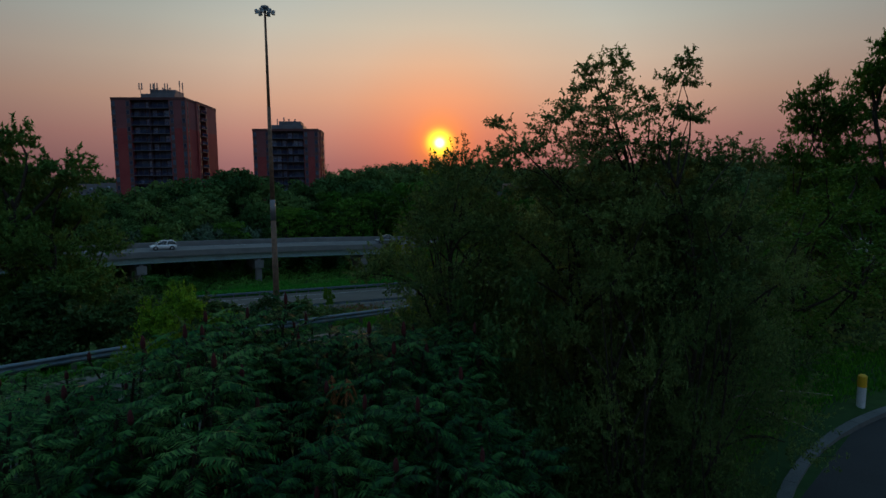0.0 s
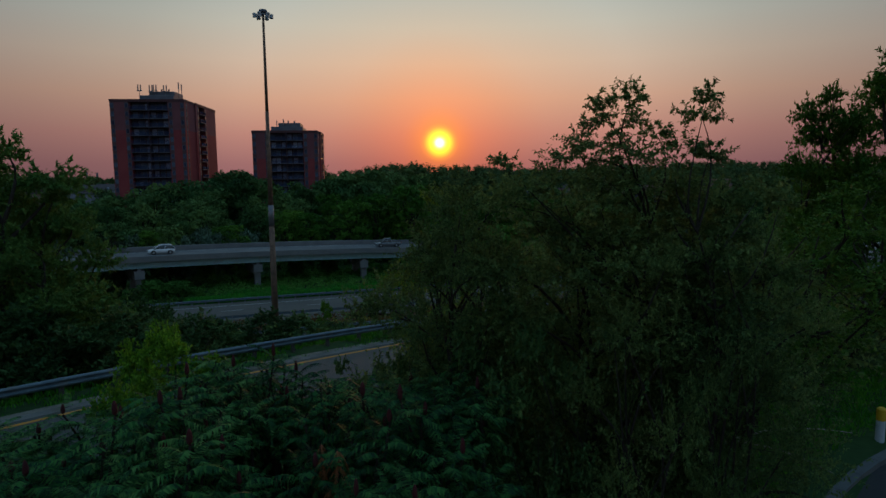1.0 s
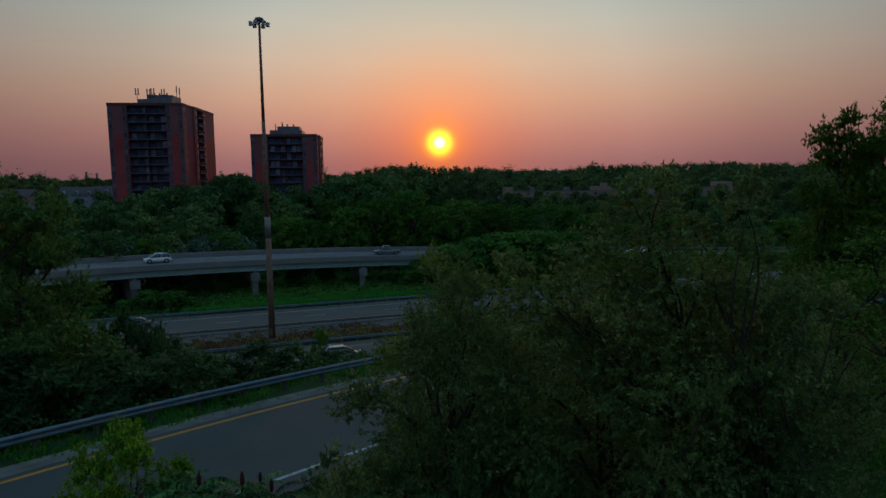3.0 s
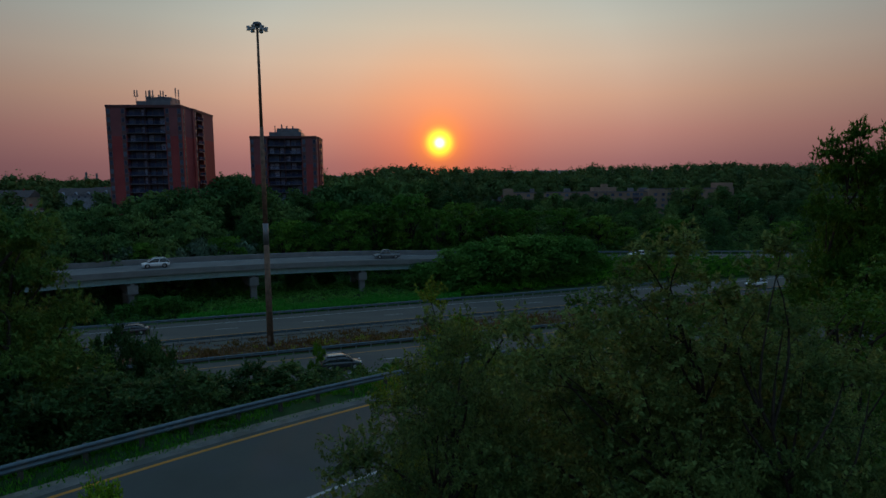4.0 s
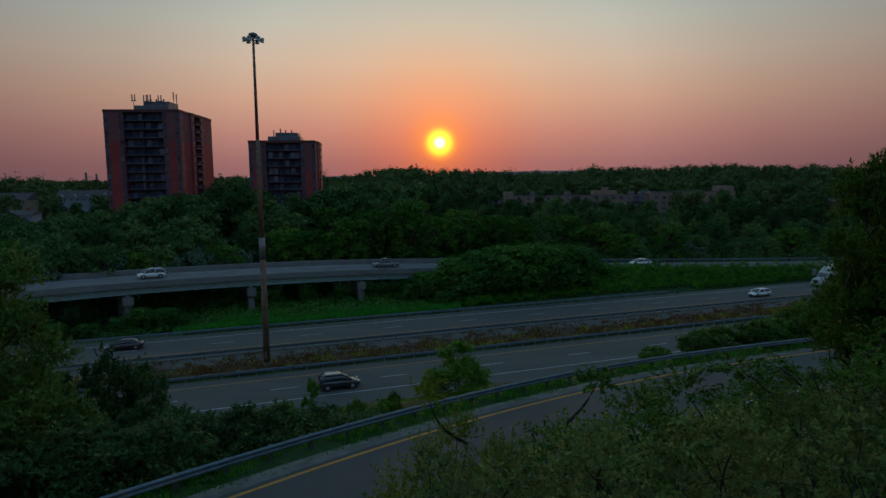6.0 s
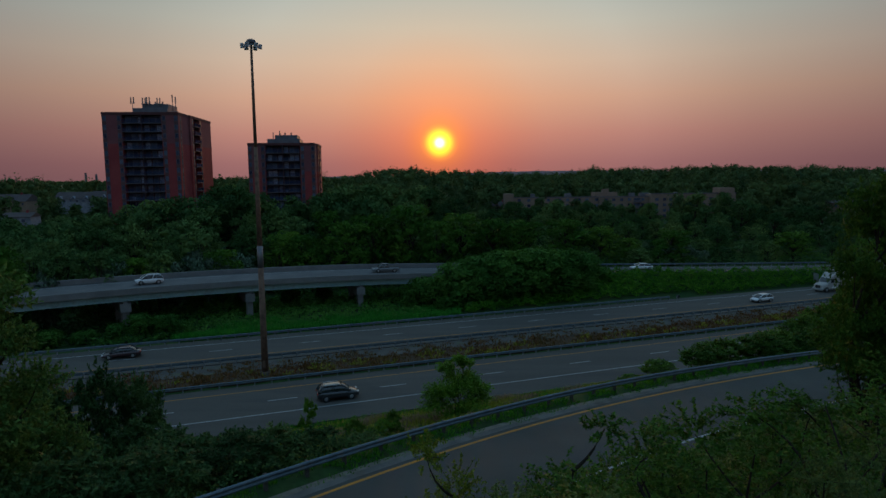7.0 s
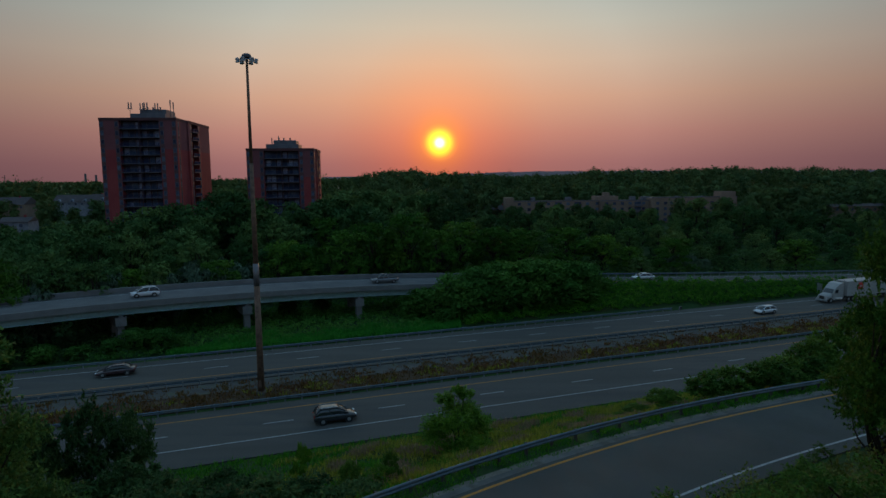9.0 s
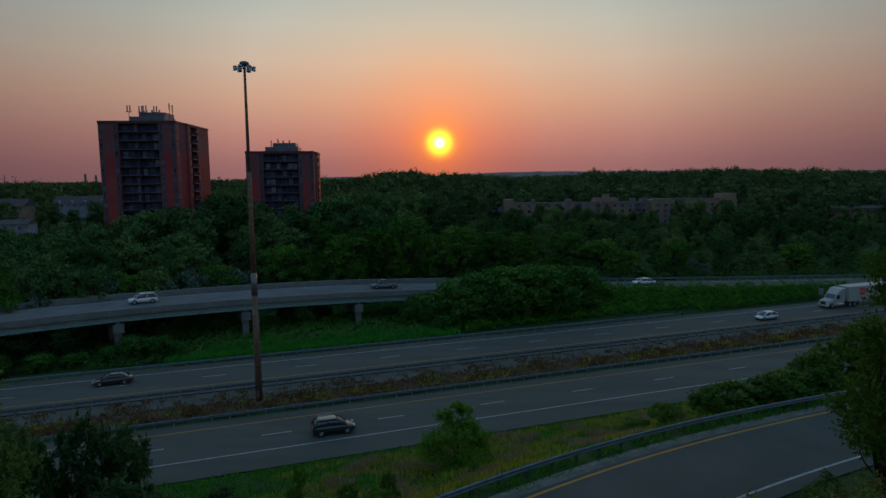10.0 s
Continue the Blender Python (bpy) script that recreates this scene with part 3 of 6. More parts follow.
for off in (0.30, 3.6, 6.5, 9.2):
    g = left_of(cut3, off, -0.28)
    part("girder", Shape().sweep(g, [(-0.22, 0), (0.22, 0), (0.22, -0.04), (0.02, -0.08), (0.02, -1.36), (0.24, -1.39), (0.24, -1.44), (-0.24, -1.44), (-0.24, -1.39), (-0.02, -1.36), (-0.02, -0.08), (-0.22, -0.04)]), GIRDER, via, "painted steel girder")


def edge_at(x):
    i = int(np.searchsorted(EDGE_X, x))
    a, b = DECK_EDGE[i - 1], DECK_EDGE[i]
    t = (x - a.x) / (b.x - a.x)
    p, d = a.lerp(b, t), (b - a).normalized()
    return Vector((p.x, p.y, float(deck_z(x)))), math.atan2(d.y, d.x)


for px in (-92, -71, -50.5, -33.8, -15.4):
    p, ang = edge_at(px)
    pier = new("pier")
    pier.parent = via
    pier.matrix_basis = Matrix.Translation((p.x, p.y, 0)) @ Matrix.Rotation(ang, 4, "Z")
    top = p.z - 2.12
    g0 = rest(p.x, p.y + 5) - 0.6
    cap = Shape()
    cap.add([(sx * 0.78, y, z) for sx in (-1, 1) for y, z in ((0.15, top), (10.6, top), (10.6, top - 1.45), (8.6, top - 1.75), (2.2, top - 1.75), (0.15, top - 1.45))],
            [(0, 1, 2, 3, 4, 5), (11, 10, 9, 8, 7, 6)] + [(i, (i + 1) % 6 + 0, (i + 1) % 6 + 6, i + 6) for i in range(6)])
    part("pier_cap", cap, CONCRETE, pier)
    for y0 in (0.75, 8.6):
        part("column", Shape().box(-0.52, 0.52, y0, y0 + 1.3, g0, top - 1.45, ch=0.06), CONCRETE, pier)
    for off in (0.62, 3.6, 6.5, 9.2):
        seat = part("bearing_block", Shape().box(-0.32, 0.32, off - 0.34, off + 0.34, top - 0.02, top + 0.30, ch=0.03), CONCRETE, pier)
        part("bearing", Shape().box(-0.25, 0.25, off - 0.25, off + 0.25, top + 0.30, top + 0.405), CAR_TRIM, seat)
pe, ae = edge_at(9)
abut = part("abutment", Shape().box(-0.2, 2.2, -0.4, 11, -2.2, pe.z - 0.29), CONCRETE, via, "", Matrix.Translation((pe.x, pe.y, 0)) @ Matrix.Rotation(ae, 4, "Z"))
slip = setting("road_slip", ribbon(slip3, left_of(slip3, lambda x: float(deck_width(x))), 0.3), ASPHALT_RAMP, "grey asphalt slip road along the top of the green bank", "road")
part("edge_line", ribbon(left_of(slip3, lambda x: float(deck_width(x)) - 1.3, 0.004), left_of(slip3, lambda x: float(deck_width(x)) - 1.45, 0.004), 0.006), WHITE_LINE, slip)
part("yellow_line", ribbon(left_of(slip3, 1.2, 0.004), left_of(slip3, 1.35, 0.004), 0.006), YELLOW_LINE, slip)
fr = spline([(p.x, p.y) for p in left_of(slip3, lambda x: float(deck_width(x)) + 0.5)][::4], 30)
acc, pts = 0.0, [fr[0]]
for a, b in zip(fr, fr[1:]):
    acc += (b - a).length
    if acc >= 1.9:
        pts.append(b)
        acc = 0
guardrail("grey steel guardrail on the far side of the slip road", [Vector((p.x, p.y, float(deck_z(p.x)) - 0.03)) for p in pts], +1)

# ---- the high-mast light ----
MX, MY = -21.3, 76.4
mast = thing("high_mast_light", "tall weathering-steel high-mast light with a ring of floodlights", "street light", Matrix.Translation((MX, MY, rest(MX, MY))))
part("base", Shape().tube([(0, 0, -0.3), (0, 0, 0.35), (0, 0, 0.42)], [0.62, 0.62, 0.56], 16), GUTTER, mast, "round concrete footing")
part("flange", Shape().tube([(0, 0, 0.42), (0, 0, 0.50)], [0.6, 0.6], 16), CORTEN, mast)
for k in range(8):
    a = k * math.tau / 8
    part("anchor_bolt", Shape().tube([(0.52 * math.cos(a), 0.52 * math.sin(a), 0.5), (0.52 * math.cos(a), 0.52 * math.sin(a), 0.64)], [0.035, 0.035], 6), GALV, mast)
part("lower_shaft", Shape().tube([(0, 0, 0.5), (0, 0, 13.4)], [0.40, 0.325], 16), CORTEN, mast, "rusty brown lower shaft", smooth=True)
part("sleeve", Shape().tube([(0, 0, 13.0), (0, 0, 15.6)], [0.345, 0.335], 16), POLE_GREY, mast, "pale grey splice sleeve", smooth=True)
part("middle_shaft", Shape().tube([(0, 0, 15.5), (0, 0, 27.0)], [0.30, 0.215], 16), CORTEN, mast, smooth=True)
part("upper_shaft", Shape().tube([(0, 0, 26.6), (0, 0, 38.5)], [0.20, 0.13], 16), CORTEN, mast, smooth=True)
part("access_door", Shape().box(-0.16, 0.16, -0.44, -0.36, 1.0, 1.8, ch=0.02), CORTEN, mast)
part("head", Shape().tube([(0, 0, 38.52), (0, 0, 38.72), (0, 0, 38.93), (0, 0, 39.02)], [0.42, 0.54, 0.44, 0.18], 18), METAL_GREY, mast, "domed grey head cover", smooth=True)
ring = Shape()
ring.tube([(0.70 * math.cos(a), 0.70 * math.sin(a), 38.3) for a in np.linspace(0, math.tau, 25)], [0.05] * 25, 6, False)
for k in range(3):
    a = k * math.tau / 3
    ring.tube([(0, 0, 38.4), (0.70 * math.cos(a), 0.70 * math.sin(a), 38.3)], [0.04, 0.04], 6)
part("lamp_ring", ring, LAMP_GREY, mast)
for k in range(6):
    a = k * math.tau / 6 + 0.35
    at = Matrix.Translation((0.96 * math.cos(a), 0.96 * math.sin(a), 38.25)) @ Matrix.Rotation(a, 4, "Z") @ Matrix.Rotation(0.25, 4, "Y")
    lum = part("floodlight", Shape().box(-0.17, 0.21, -0.18, 0.18, -0.02, 0.26, ch=0.06).tube([(0.02, 0, -0.02), (0.02, 0, -0.10), (0.02, 0, -0.22)], [0.15, 0.25, 0.27], 12), LAMP_GREY, mast, "grey boxy floodlight", at)
    part("lens", Shape().tube([(0.02, 0, -0.222), (0.02, 0, -0.255)], [0.25, 0.18], 12), LENS, lum)
    part("bracket", Shape().box(-0.32, -0.15, -0.05, 0.05, 0.02, 0.12), LAMP_GREY, lum)

# ---- apartment towers ----
STOREY = 2.66


def bar_rail(x0, x1, y, pitch=0.17):
    """An open balustrade of upright bars between two rails, along x."""
    r = Shape()
    r.box(x0, x1, y - 0.03, y + 0.03, 0.18, 0.23)
    r.box(x0, x1, y - 0.04, y + 0.04, 1.02, 1.09)
    n = max(2, int((x1 - x0) / pitch))
    for k in range(n + 1):
        px = x0 + (x1 - x0) * k / n
        r.box(px - 0.026, px + 0.026, y - 0.02, y + 0.02, 0.23, 1.02)
    return r


def frame_ring(half, z0, z1, bar, y0, y1):
    """A rectangular window frame in one piece, facing -y."""
    rim = lambda e, y: [(-half + e, y, z0 + e), (half - e, y, z0 + e), (half - e, y, z1 - e), (-half + e, y, z1 - e)]
    return Shape().add(rim(0, y1) + rim(0, y0) + rim(bar, y0) + rim(bar, y1), [(r * 4 + i, r * 4 + (i + 1) % 4, (r + 1) % 4 * 4 + (i + 1) % 4, (r + 1) % 4 * 4 + i) for r in range(4) for i in range(4)])


def tower(label, x, y, turn, roof_z, width, depth, floors, base_z, antennas, plant_room):
    t = thing("apartment_tower", label, "apartment building", Matrix.Translation((x, y, 0)) @ Matrix.Rotation(radians(turn), 4, "Z"), "brick apartment towers")
    w, d, band = width, depth, roof_z - 3.45 * STOREY
    r0, r1 = 0.255 * w, 0.775 * w         # the balcony bay in the front
    s0, s1 = 0.40 * d, 0.60 * d           # the balcony bay in the side
    step = 0.30 * d                       # behind this the side stands a little proud
    inset = 1.7
    for z0, z1, m in ((base_z, band, BRICK_LOW), (band + 0.004, roof_z, BRICK_HIGH)):
        for name2, dims in (("front_wall", (0, r0, 0, inset)), ("front_wall", (r1, w, 0, inset)), ("main_wall", (0, w - inset, inset, d)), ("side_wall", (w - inset, w, inset, step)), ("side_wall", (w - inset, w + 0.5, step, s0)), ("side_wall", (w - inset, w + 0.5, s1, d))):
            part(name2, Shape().box(*dims, z0, z1), m, t, "red brick wall" if z0 == base_z else "darker brown brick wall of the top storeys")
    # back walls of the bays, with the shade painted in
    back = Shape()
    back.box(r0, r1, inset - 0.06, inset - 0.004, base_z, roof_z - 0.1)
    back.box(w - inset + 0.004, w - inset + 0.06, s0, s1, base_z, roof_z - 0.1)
    part("recess_wall", back, RECESS_SHADE, t)
    par = Shape()
    for a in ((-0.1, w + 0.1, -0.1, 0.3), (-0.1, w + 0.6, d - 0.3, d + 0.1), (-0.1, 0.3, 0.3, d - 0.3), (w - 0.3, w + 0.1, 0.3, step), (w - 0.3, w + 0.6, step, d - 0.3)):
        par.box(*a, roof_z - 0.35, roof_z + 0.5)
    part("parapet", par, CORNICE, t, "dark brick cornice")
    part("roof", Shape().box(r0, r1, 0.3, inset, roof_z - 0.2, roof_z + 0.003).box(0.3, w - 0.3, inset, d - 0.3, roof_z + 0.003, roof_z + 0.02).box(w - inset, w - 0.3, s0, s1, roof_z - 0.2, roof_z), METAL_GREY, t)
    mid = (r0 + r1) / 2
    fr = frame_ring(0.5, -0.05, 1.45, 0.08, -0.04, 0.02).mesh("window")
    fr.materials.append(WIN_FRAME)
    pane = Shape().box(-0.42, 0.42, -0.03, -0.018, 0.03, 1.37).mesh("pane")
    pane.materials.append(GLASS)
    slab = Shape().box(r0 + 0.05, r1 - 0.05, -0.45, inset - 0.062, -0.09, 0.09, ch=0.02).mesh("balcony")
    slab.materials.append(SLAB)
    rail = bar_rail(r0 + 0.1, mid - 0.14, -0.40)
    rail.add(*(lambda q: (q.v, q.f))(bar_rail(mid + 0.14, r1 - 0.1, -0.40)))
    rail = rail.mesh("railing")
    rail.materials.append(RAIL_PANEL)
    side_slab = Shape().box(w - inset + 0.062, w + 0.95, s0 + 0.05, s1 - 0.05, -0.09, 0.09, ch=0.02).mesh("balcony")
    side_slab.materials.append(SLAB)
    side_rail = bar_rail(s0 + 0.1, s1 - 0.1, 0.0)
    side_rail.v = [(w + 0.9 - py, px, pz) for px, py, pz in side_rail.v]
    side_rail = side_rail.mesh("railing")
    side_rail.materials.append(RAIL_PANEL)

    def opening(half, name2, m):
        q = frame_ring(half, 0.1, 2.2, 0.07, -0.06, 0.0)
        q = q.mesh(name2)
        q.materials.append(WIN_FRAME)
        g = Shape().box(-half + 0.06, half - 0.06, -0.035, -0.004, 0.1, 2.12).mesh("pane")
        g.materials.append(m)
        return q, g

    kinds = [opening(0.75, "balcony_door", CURTAIN), opening(1.0, "balcony_window", GLASS), opening(0.75, "balcony_door", GLASS)]
    part("divider", Shape().box(mid - 0.12, mid + 0.12, -0.42, inset - 0.062, base_z, roof_z - 0.2), RECESS_SHADE, t)
    for px in (r0 - 0.75, r1 + 0.8, w - 0.72, 0.72):
        part("spandrel_strip", Shape().box(px - 0.6, px + 0.6, -0.02, 0.1, base_z, roof_z - 0.4), SPANDREL, t, "grey-brown panel strip between windows")
    for py in (0.06 * d, s0 - 0.9, s1 + 0.9):
        px = w if py < step else w + 0.5
        part("spandrel_strip", Shape().box(px - 0.1, px + 0.02, py - 0.6, py + 0.6, base_z, roof_z - 0.4), SPANDREL, t, "grey-brown panel strip between windows")
    pick = random.Random(int(width * 10))
    for k in range(1, floors + 1):
        z = roof_z - 0.25 - STOREY * k
        if z < base_z:
            break
        b = part("balcony", slab, None, t, "", Matrix.Translation((0, 0, z)))
        tagged(part("railing", rail, None, b), kind="stuff")
        b = part("balcony", side_slab, None, t, "", Matrix.Translation((0, 0, z)))
        tagged(part("railing", side_rail, None, b), kind="stuff")
        for px in (r0 - 0.75, r1 + 0.8, w - 0.72, 0.72):
            wdw = part("window", fr, None, t, "", Matrix.Translation((px, -0.02, z + 0.75)))
            part("pane", pane, None, wdw)
        for py in (0.06 * d, s0 - 0.9, s1 + 0.9):
            wdw = part("window", fr, None, t, "", Matrix.Translation(((w if py < step else w + 0.5) + 0.02, py, z + 0.75)) @ Matrix.Rotation(math.pi / 2, 4, "Z"))
            part("pane", pane, None, wdw)
        for px in (r0 + 1.3, mid - 2.9, mid - 0.95, mid + 0.95, mid + 2.9, r1 - 1.3):
            leaf, glass = kinds[pick.choice((0, 1, 1, 2, 2)) if abs(px - mid) > 1.5 else pick.choice((0, 2))]
            o = part(leaf.name.split(".")[0], leaf, None, t, "", Matrix.Translation((px, inset - 0.062, z)))
            part("pane", glass, None, o)
        if pick.random() < 0.22:
            px = pick.uniform(r0 + 0.8, r1 - 1.2)
            part("balcony_clutter", Shape().box(px, px + pick.uniform(0.4, 1.0), 0.2, 0.6, z + 0.1, z + pick.uniform(0.8, 1.3), ch=0.04), CURTAIN, t, "pale folded chairs on the balcony")
        o = part("balcony_door", kinds[2][0], None, t, "", Matrix.Translation((w - inset + 0.062, (s0 + s1) / 2, z)) @ Matrix.Rotation(math.pi / 2, 4, "Z"))
        part("pane", kinds[2][1], None, o)
    lo, hi, h0, h1, tall = plant_room
    part("lift_house", Shape().box(lo * w, hi * w, 3, 13, roof_z + 0.02, roof_z + tall * 0.60, ch=0.08).box(h0 * w, h1 * w, 4.0, 12, roof_z + tall * 0.60, roof_z + tall, ch=0.08), METAL_GREY, t, "grey sheet-clad plant room on the roof")
    for px in (0.2, 0.42, 0.7):
        px = h0 + (h1 - h0) * px
        part("vent", Shape().tube([(px * w, 6, roof_z + tall - 0.05), (px * w, 6, roof_z + tall + 0.5), (px * w, 6, roof_z + tall + 0.9)], [0.22, 0.22, 0.34], 8), METAL_GREY, t)
    for ax, n, h in antennas:
        a = new("antenna")
        a.parent = t
        a.matrix_basis = Matrix.Translation((ax * w, 3.6, roof_z + 1.0))
        part("antenna_mast", Shape().tube([(0, 0, -1.0), (0, 0, h - (1.2 if n > 1 else 0))], [0.10, 0.08], 6), METAL_GREY, a)
        if n > 1:
            part("cross_arm", Shape().box(-0.42 * n, 0.42 * n, -0.07, 0.07, h - 1.35, h - 1.2), METAL_GREY, a)
        for k in range(n):
            px = (k - (n - 1) / 2) * 0.82
            part("panel_antenna", Shape().box(px - 0.16, px + 0.16, -0.16, 0.1, h - 1.5, h + 0.6, ch=0.03), ANTENNA, a)
    return t


SPANDREL = mat("spandrel_panel", (0.105, 0.062, 0.068), (0.135, 0.078, 0.084), 0.5, 0.9, spec=0.1)
CORNICE = mat("brick_cornice", (0.085, 0.036, 0.040), (0.11, 0.046, 0.050), 0.4, 0.9)
ANTENNA = mat("antenna_panel", (0.20, 0.18, 0.19), (0.26, 0.24, 0.24), 2, 0.6)
tower("brick apartment tower with a central stack of balconies", -104.8, 196.6, 4.5, 44.0, 22.9, 32.0, 17, -2.0, [(0.35, 2, 3.9), (0.505, 2, 3.7), (0.56, 2, 3.9), (0.70, 2, 3.7), (0.885, 1, 4.6), (0.925, 1, 4.0)], (0.36, 0.82, 0.47, 0.82, 3.4))
tower("brown brick apartment tower with balconies, half behind trees", -65.5, 213.4, 6.0, 35.2, 22.3, 18.5, 14, -2.0, [(0.36, 1, 2.6), (0.46, 1, 3.2)], (0.27, 0.76, 0.38, 0.72, 3.4))

# ---- the long low apartment block and houses in the trees ----


def low_block():
    t = thing("apartment_block", "long low tan brick apartment block among trees", "apartment building", Matrix.Translation((34.4, 318, 0)) @ Matrix.Rotation(radians(1.5), 4, "Z"))
    roof, base = 12.9, 0.0
    L = 117.0
    s = Shape()
    for x0, x1, y0 in ((0, 46, 0), (46, 60, -3.0), (60, 72, 0), (72, 84, -3.5), (84, L, -1.0)):
        s.box(x0, x1 - 0.01, y0, 16, base, roof + (0.0 if x0 < 70 else 1.4))
    part("wall", s, BRICK_TAN, t)
    cope = Shape()
    for x0, x1, y0 in ((0, 46, 0), (46, 60, -3.0), (60, 72, 0), (72, 84, -3.5), (84, L, -1.0)):
        cope.box(x0 - 0.1, x1 + 0.1, y0 - 0.15, y0 + 0.4, roof + (0.02 if x0 < 70 else 1.42), roof + (0.5 if x0 < 70 else 1.9))
    part("coping", cope, SLAB, t, "pale roof edging")
    part("stair_tower", Shape().box(-2.5, 2.0, -1.5, 6, base, roof + 2.2), BRICK_TAN, t)
    part("stair_tower", Shape().box(L - 9, L - 1.5, -2.5, 6, base, roof + 4.4), BRICK_TAN, t)
    part("penthouse", Shape().box(45, 57, 4, 11, roof, roof + 2.4).box(50, 53, 6, 9, roof + 2.4, roof + 4.2), BRICK_TAN, t)
    for px, wd in ((12, 2), (30, 3), (64, 2.5), (70, 4), (88, 1.5), (101, 1.6)):
        part("roof_unit", Shape().box(px, px + wd, 5, 8, roof, roof + 2.0, ch=0.1), METAL_GREY, t)
    win = Shape().box(-0.8, 0.8, -0.05, 0.05, 0, 1.4).mesh("window")
    win.materials.append(GLASS)
    bal = Shape().box(-2.0, 2.0, -1.2, 0.0, -0.1, 0.1).box(-2.0, 2.0, -1.2, -1.1, 0.1, 1.1).mesh("balcony")
    bal.materials.append(SLAB)
    dark = Shape().box(-1.7, 1.7, -0.03, 0.01, 0.15, 2.3).mesh("balcony_door")
    dark.materials.append(GLASS)
    for k in range(4):
        z = roof - 2.8 * (k + 1) + 0.9
        for px in list(range(5, 46, 5)) + [62, 66, 69, 88, 92, 96, 100, 104, 108]:
            y = -0.06 if px < 80 else -1.06
            if px in (15, 25, 35, 66):
                b = part("balcony", bal, None, t, "", Matrix.Translation((px, y, z - 0.8)))
                part("balcony_door", dark, None, b)
            else:
                part("window", win, None, t, "", Matrix.Translation((px, y, z)))
        for px in (49, 53, 57, 75, 79, 82):
            part("window", win, None, t, "", Matrix.Translation((px, -3.06 if px < 60 else -3.56, z)))
    for px in (84.5,):
        part("wall_lamp", Shape().box(px - 0.15, px + 0.15, -1.35, -1.02, roof - 0.4, roof - 0.05), glow_mat("lamp_glow", (1.0, 0.8, 0.55), 6.0), t, "small lit wall lamp")
    return t


low_block()


def house(label, x, y, turn, w, d, eaves, ridge, wall, gables=0, group=""):
    z0 = rest(x, y) - 0.5
    h = thing("house", label, "house", Matrix.Translation((x, y, 0)) @ Matrix.Rotation(radians(turn), 4, "Z"), group)
    part("wall", Shape().box(0, w, 0, d, z0, eaves), wall, h)
    r = Shape()
    r.add([(-0.4, -0.5, eaves), (w + 0.4, -0.5, eaves), (w + 0.4, d + 0.5, eaves), (-0.4, d + 0.5, eaves), (-0.4, d / 2, ridge), (w + 0.4, d / 2, ridge)],
          [(0, 1, 5, 4), (2, 3, 4, 5), (0, 4, 3), (1, 2, 5), (3, 2, 1, 0)])
    part("roof", r, ROOF_DARK, h)
    for k in range(gables):
        gx0 = w * (k + 0.5) / gables
        dorm = part("gable", Shape().add([(gx0 - 1.6, -1.0, eaves - 0.2), (gx0 + 1.6, -1.0, eaves - 0.2), (gx0, -1.0, eaves + 1.8), (gx0 - 1.6, d / 2, eaves - 0.2), (gx0 + 1.6, d / 2, eaves - 0.2), (gx0, d / 2, eaves + 1.8)],
                    [(0, 1, 2), (3, 5, 4), (0, 2, 5, 3), (1, 4, 5, 2), (0, 3, 4, 1)]), wall, h, "small front gable")
        part("window", Shape().box(gx0 - 0.5, gx0 + 0.5, -1.06, -1.0, eaves - 0.1, eaves + 0.9), GLASS, dorm)
    n = max(2, int(w // 4))
    for k in range(n):
        px = w * (k + 0.5) / n
        wn = part("window", Shape().box(px - 0.7, px + 0.7, -0.06, -0.002, eaves - 2.2, eaves - 0.8), WIN_FRAME, h)
        part("pane", Shape().box(px - 0.6, px + 0.6, -0.075, -0.061, eaves - 2.1, eaves - 0.9), GLASS, wn)
    part("chimney", Shape().box(w * 0.7, w * 0.7 + 0.8, d / 2 - 0.4, d / 2 + 0.4, eaves, ridge + 0.9), BRICK_LOW, h)
    return h


house("row of pale townhouses with dark shingle roofs and small gables", -252, 402, 4, 40, 12, 12.2, 16.5, SIDING, 5, "houses on the far slope")
house("pale house with a dark shingle roof", -226, 398, 8, 16, 10, 13.2, 17.0, SIDING, 1, "houses on the far slope")
house("brick house with a dark roof between trees", -288, 392, -6, 26, 12, 11.0, 15.6, BRICK_TAN, 0, "houses on the far slope")
house("pale sided building with a flat-pitched roof, half hidden by trees", -182.5, 257, 10, 11, 9, 8.8, 10.6, SIDING, 0)
house("low building with a pale metal roof among trees", 22, 330, -4, 14, 10, 8.2, 10.6, BRICK_TAN, 1)
house("low tan building beyond the trees", 209, 332, 3, 50, 14, 8.4, 9.6, BRICK_TAN, 0)
for sx, h, r in ((-1015, 56, 3.4), (-985, 52, 3.4), (-1245, 54, 1.2), (-1215, 47, 0.9)):
    st = thing("chimney_stack", "distant grey chimney stack on the skyline", "chimney", Matrix.Translation((sx, 1750, rest(sx, 1750))), "stacks on the skyline")
    part("flue", Shape().tube([(0, 0, -1), (0, 0, h - 27)], [r, r * 0.8], 12), METAL_GREY, st)
    part("rim", Shape().tube([(0, 0, h - 27), (0, 0, h - 25.6)], [r * 0.9, r * 0.9], 12), METAL_GREY, st)

# far ridge, the sunset haze over its woods put into the colour
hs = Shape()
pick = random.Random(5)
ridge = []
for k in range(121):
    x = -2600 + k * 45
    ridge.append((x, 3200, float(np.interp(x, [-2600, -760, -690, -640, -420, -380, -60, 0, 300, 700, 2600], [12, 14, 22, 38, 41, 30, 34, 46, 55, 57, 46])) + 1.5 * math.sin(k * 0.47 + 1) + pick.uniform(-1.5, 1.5)))
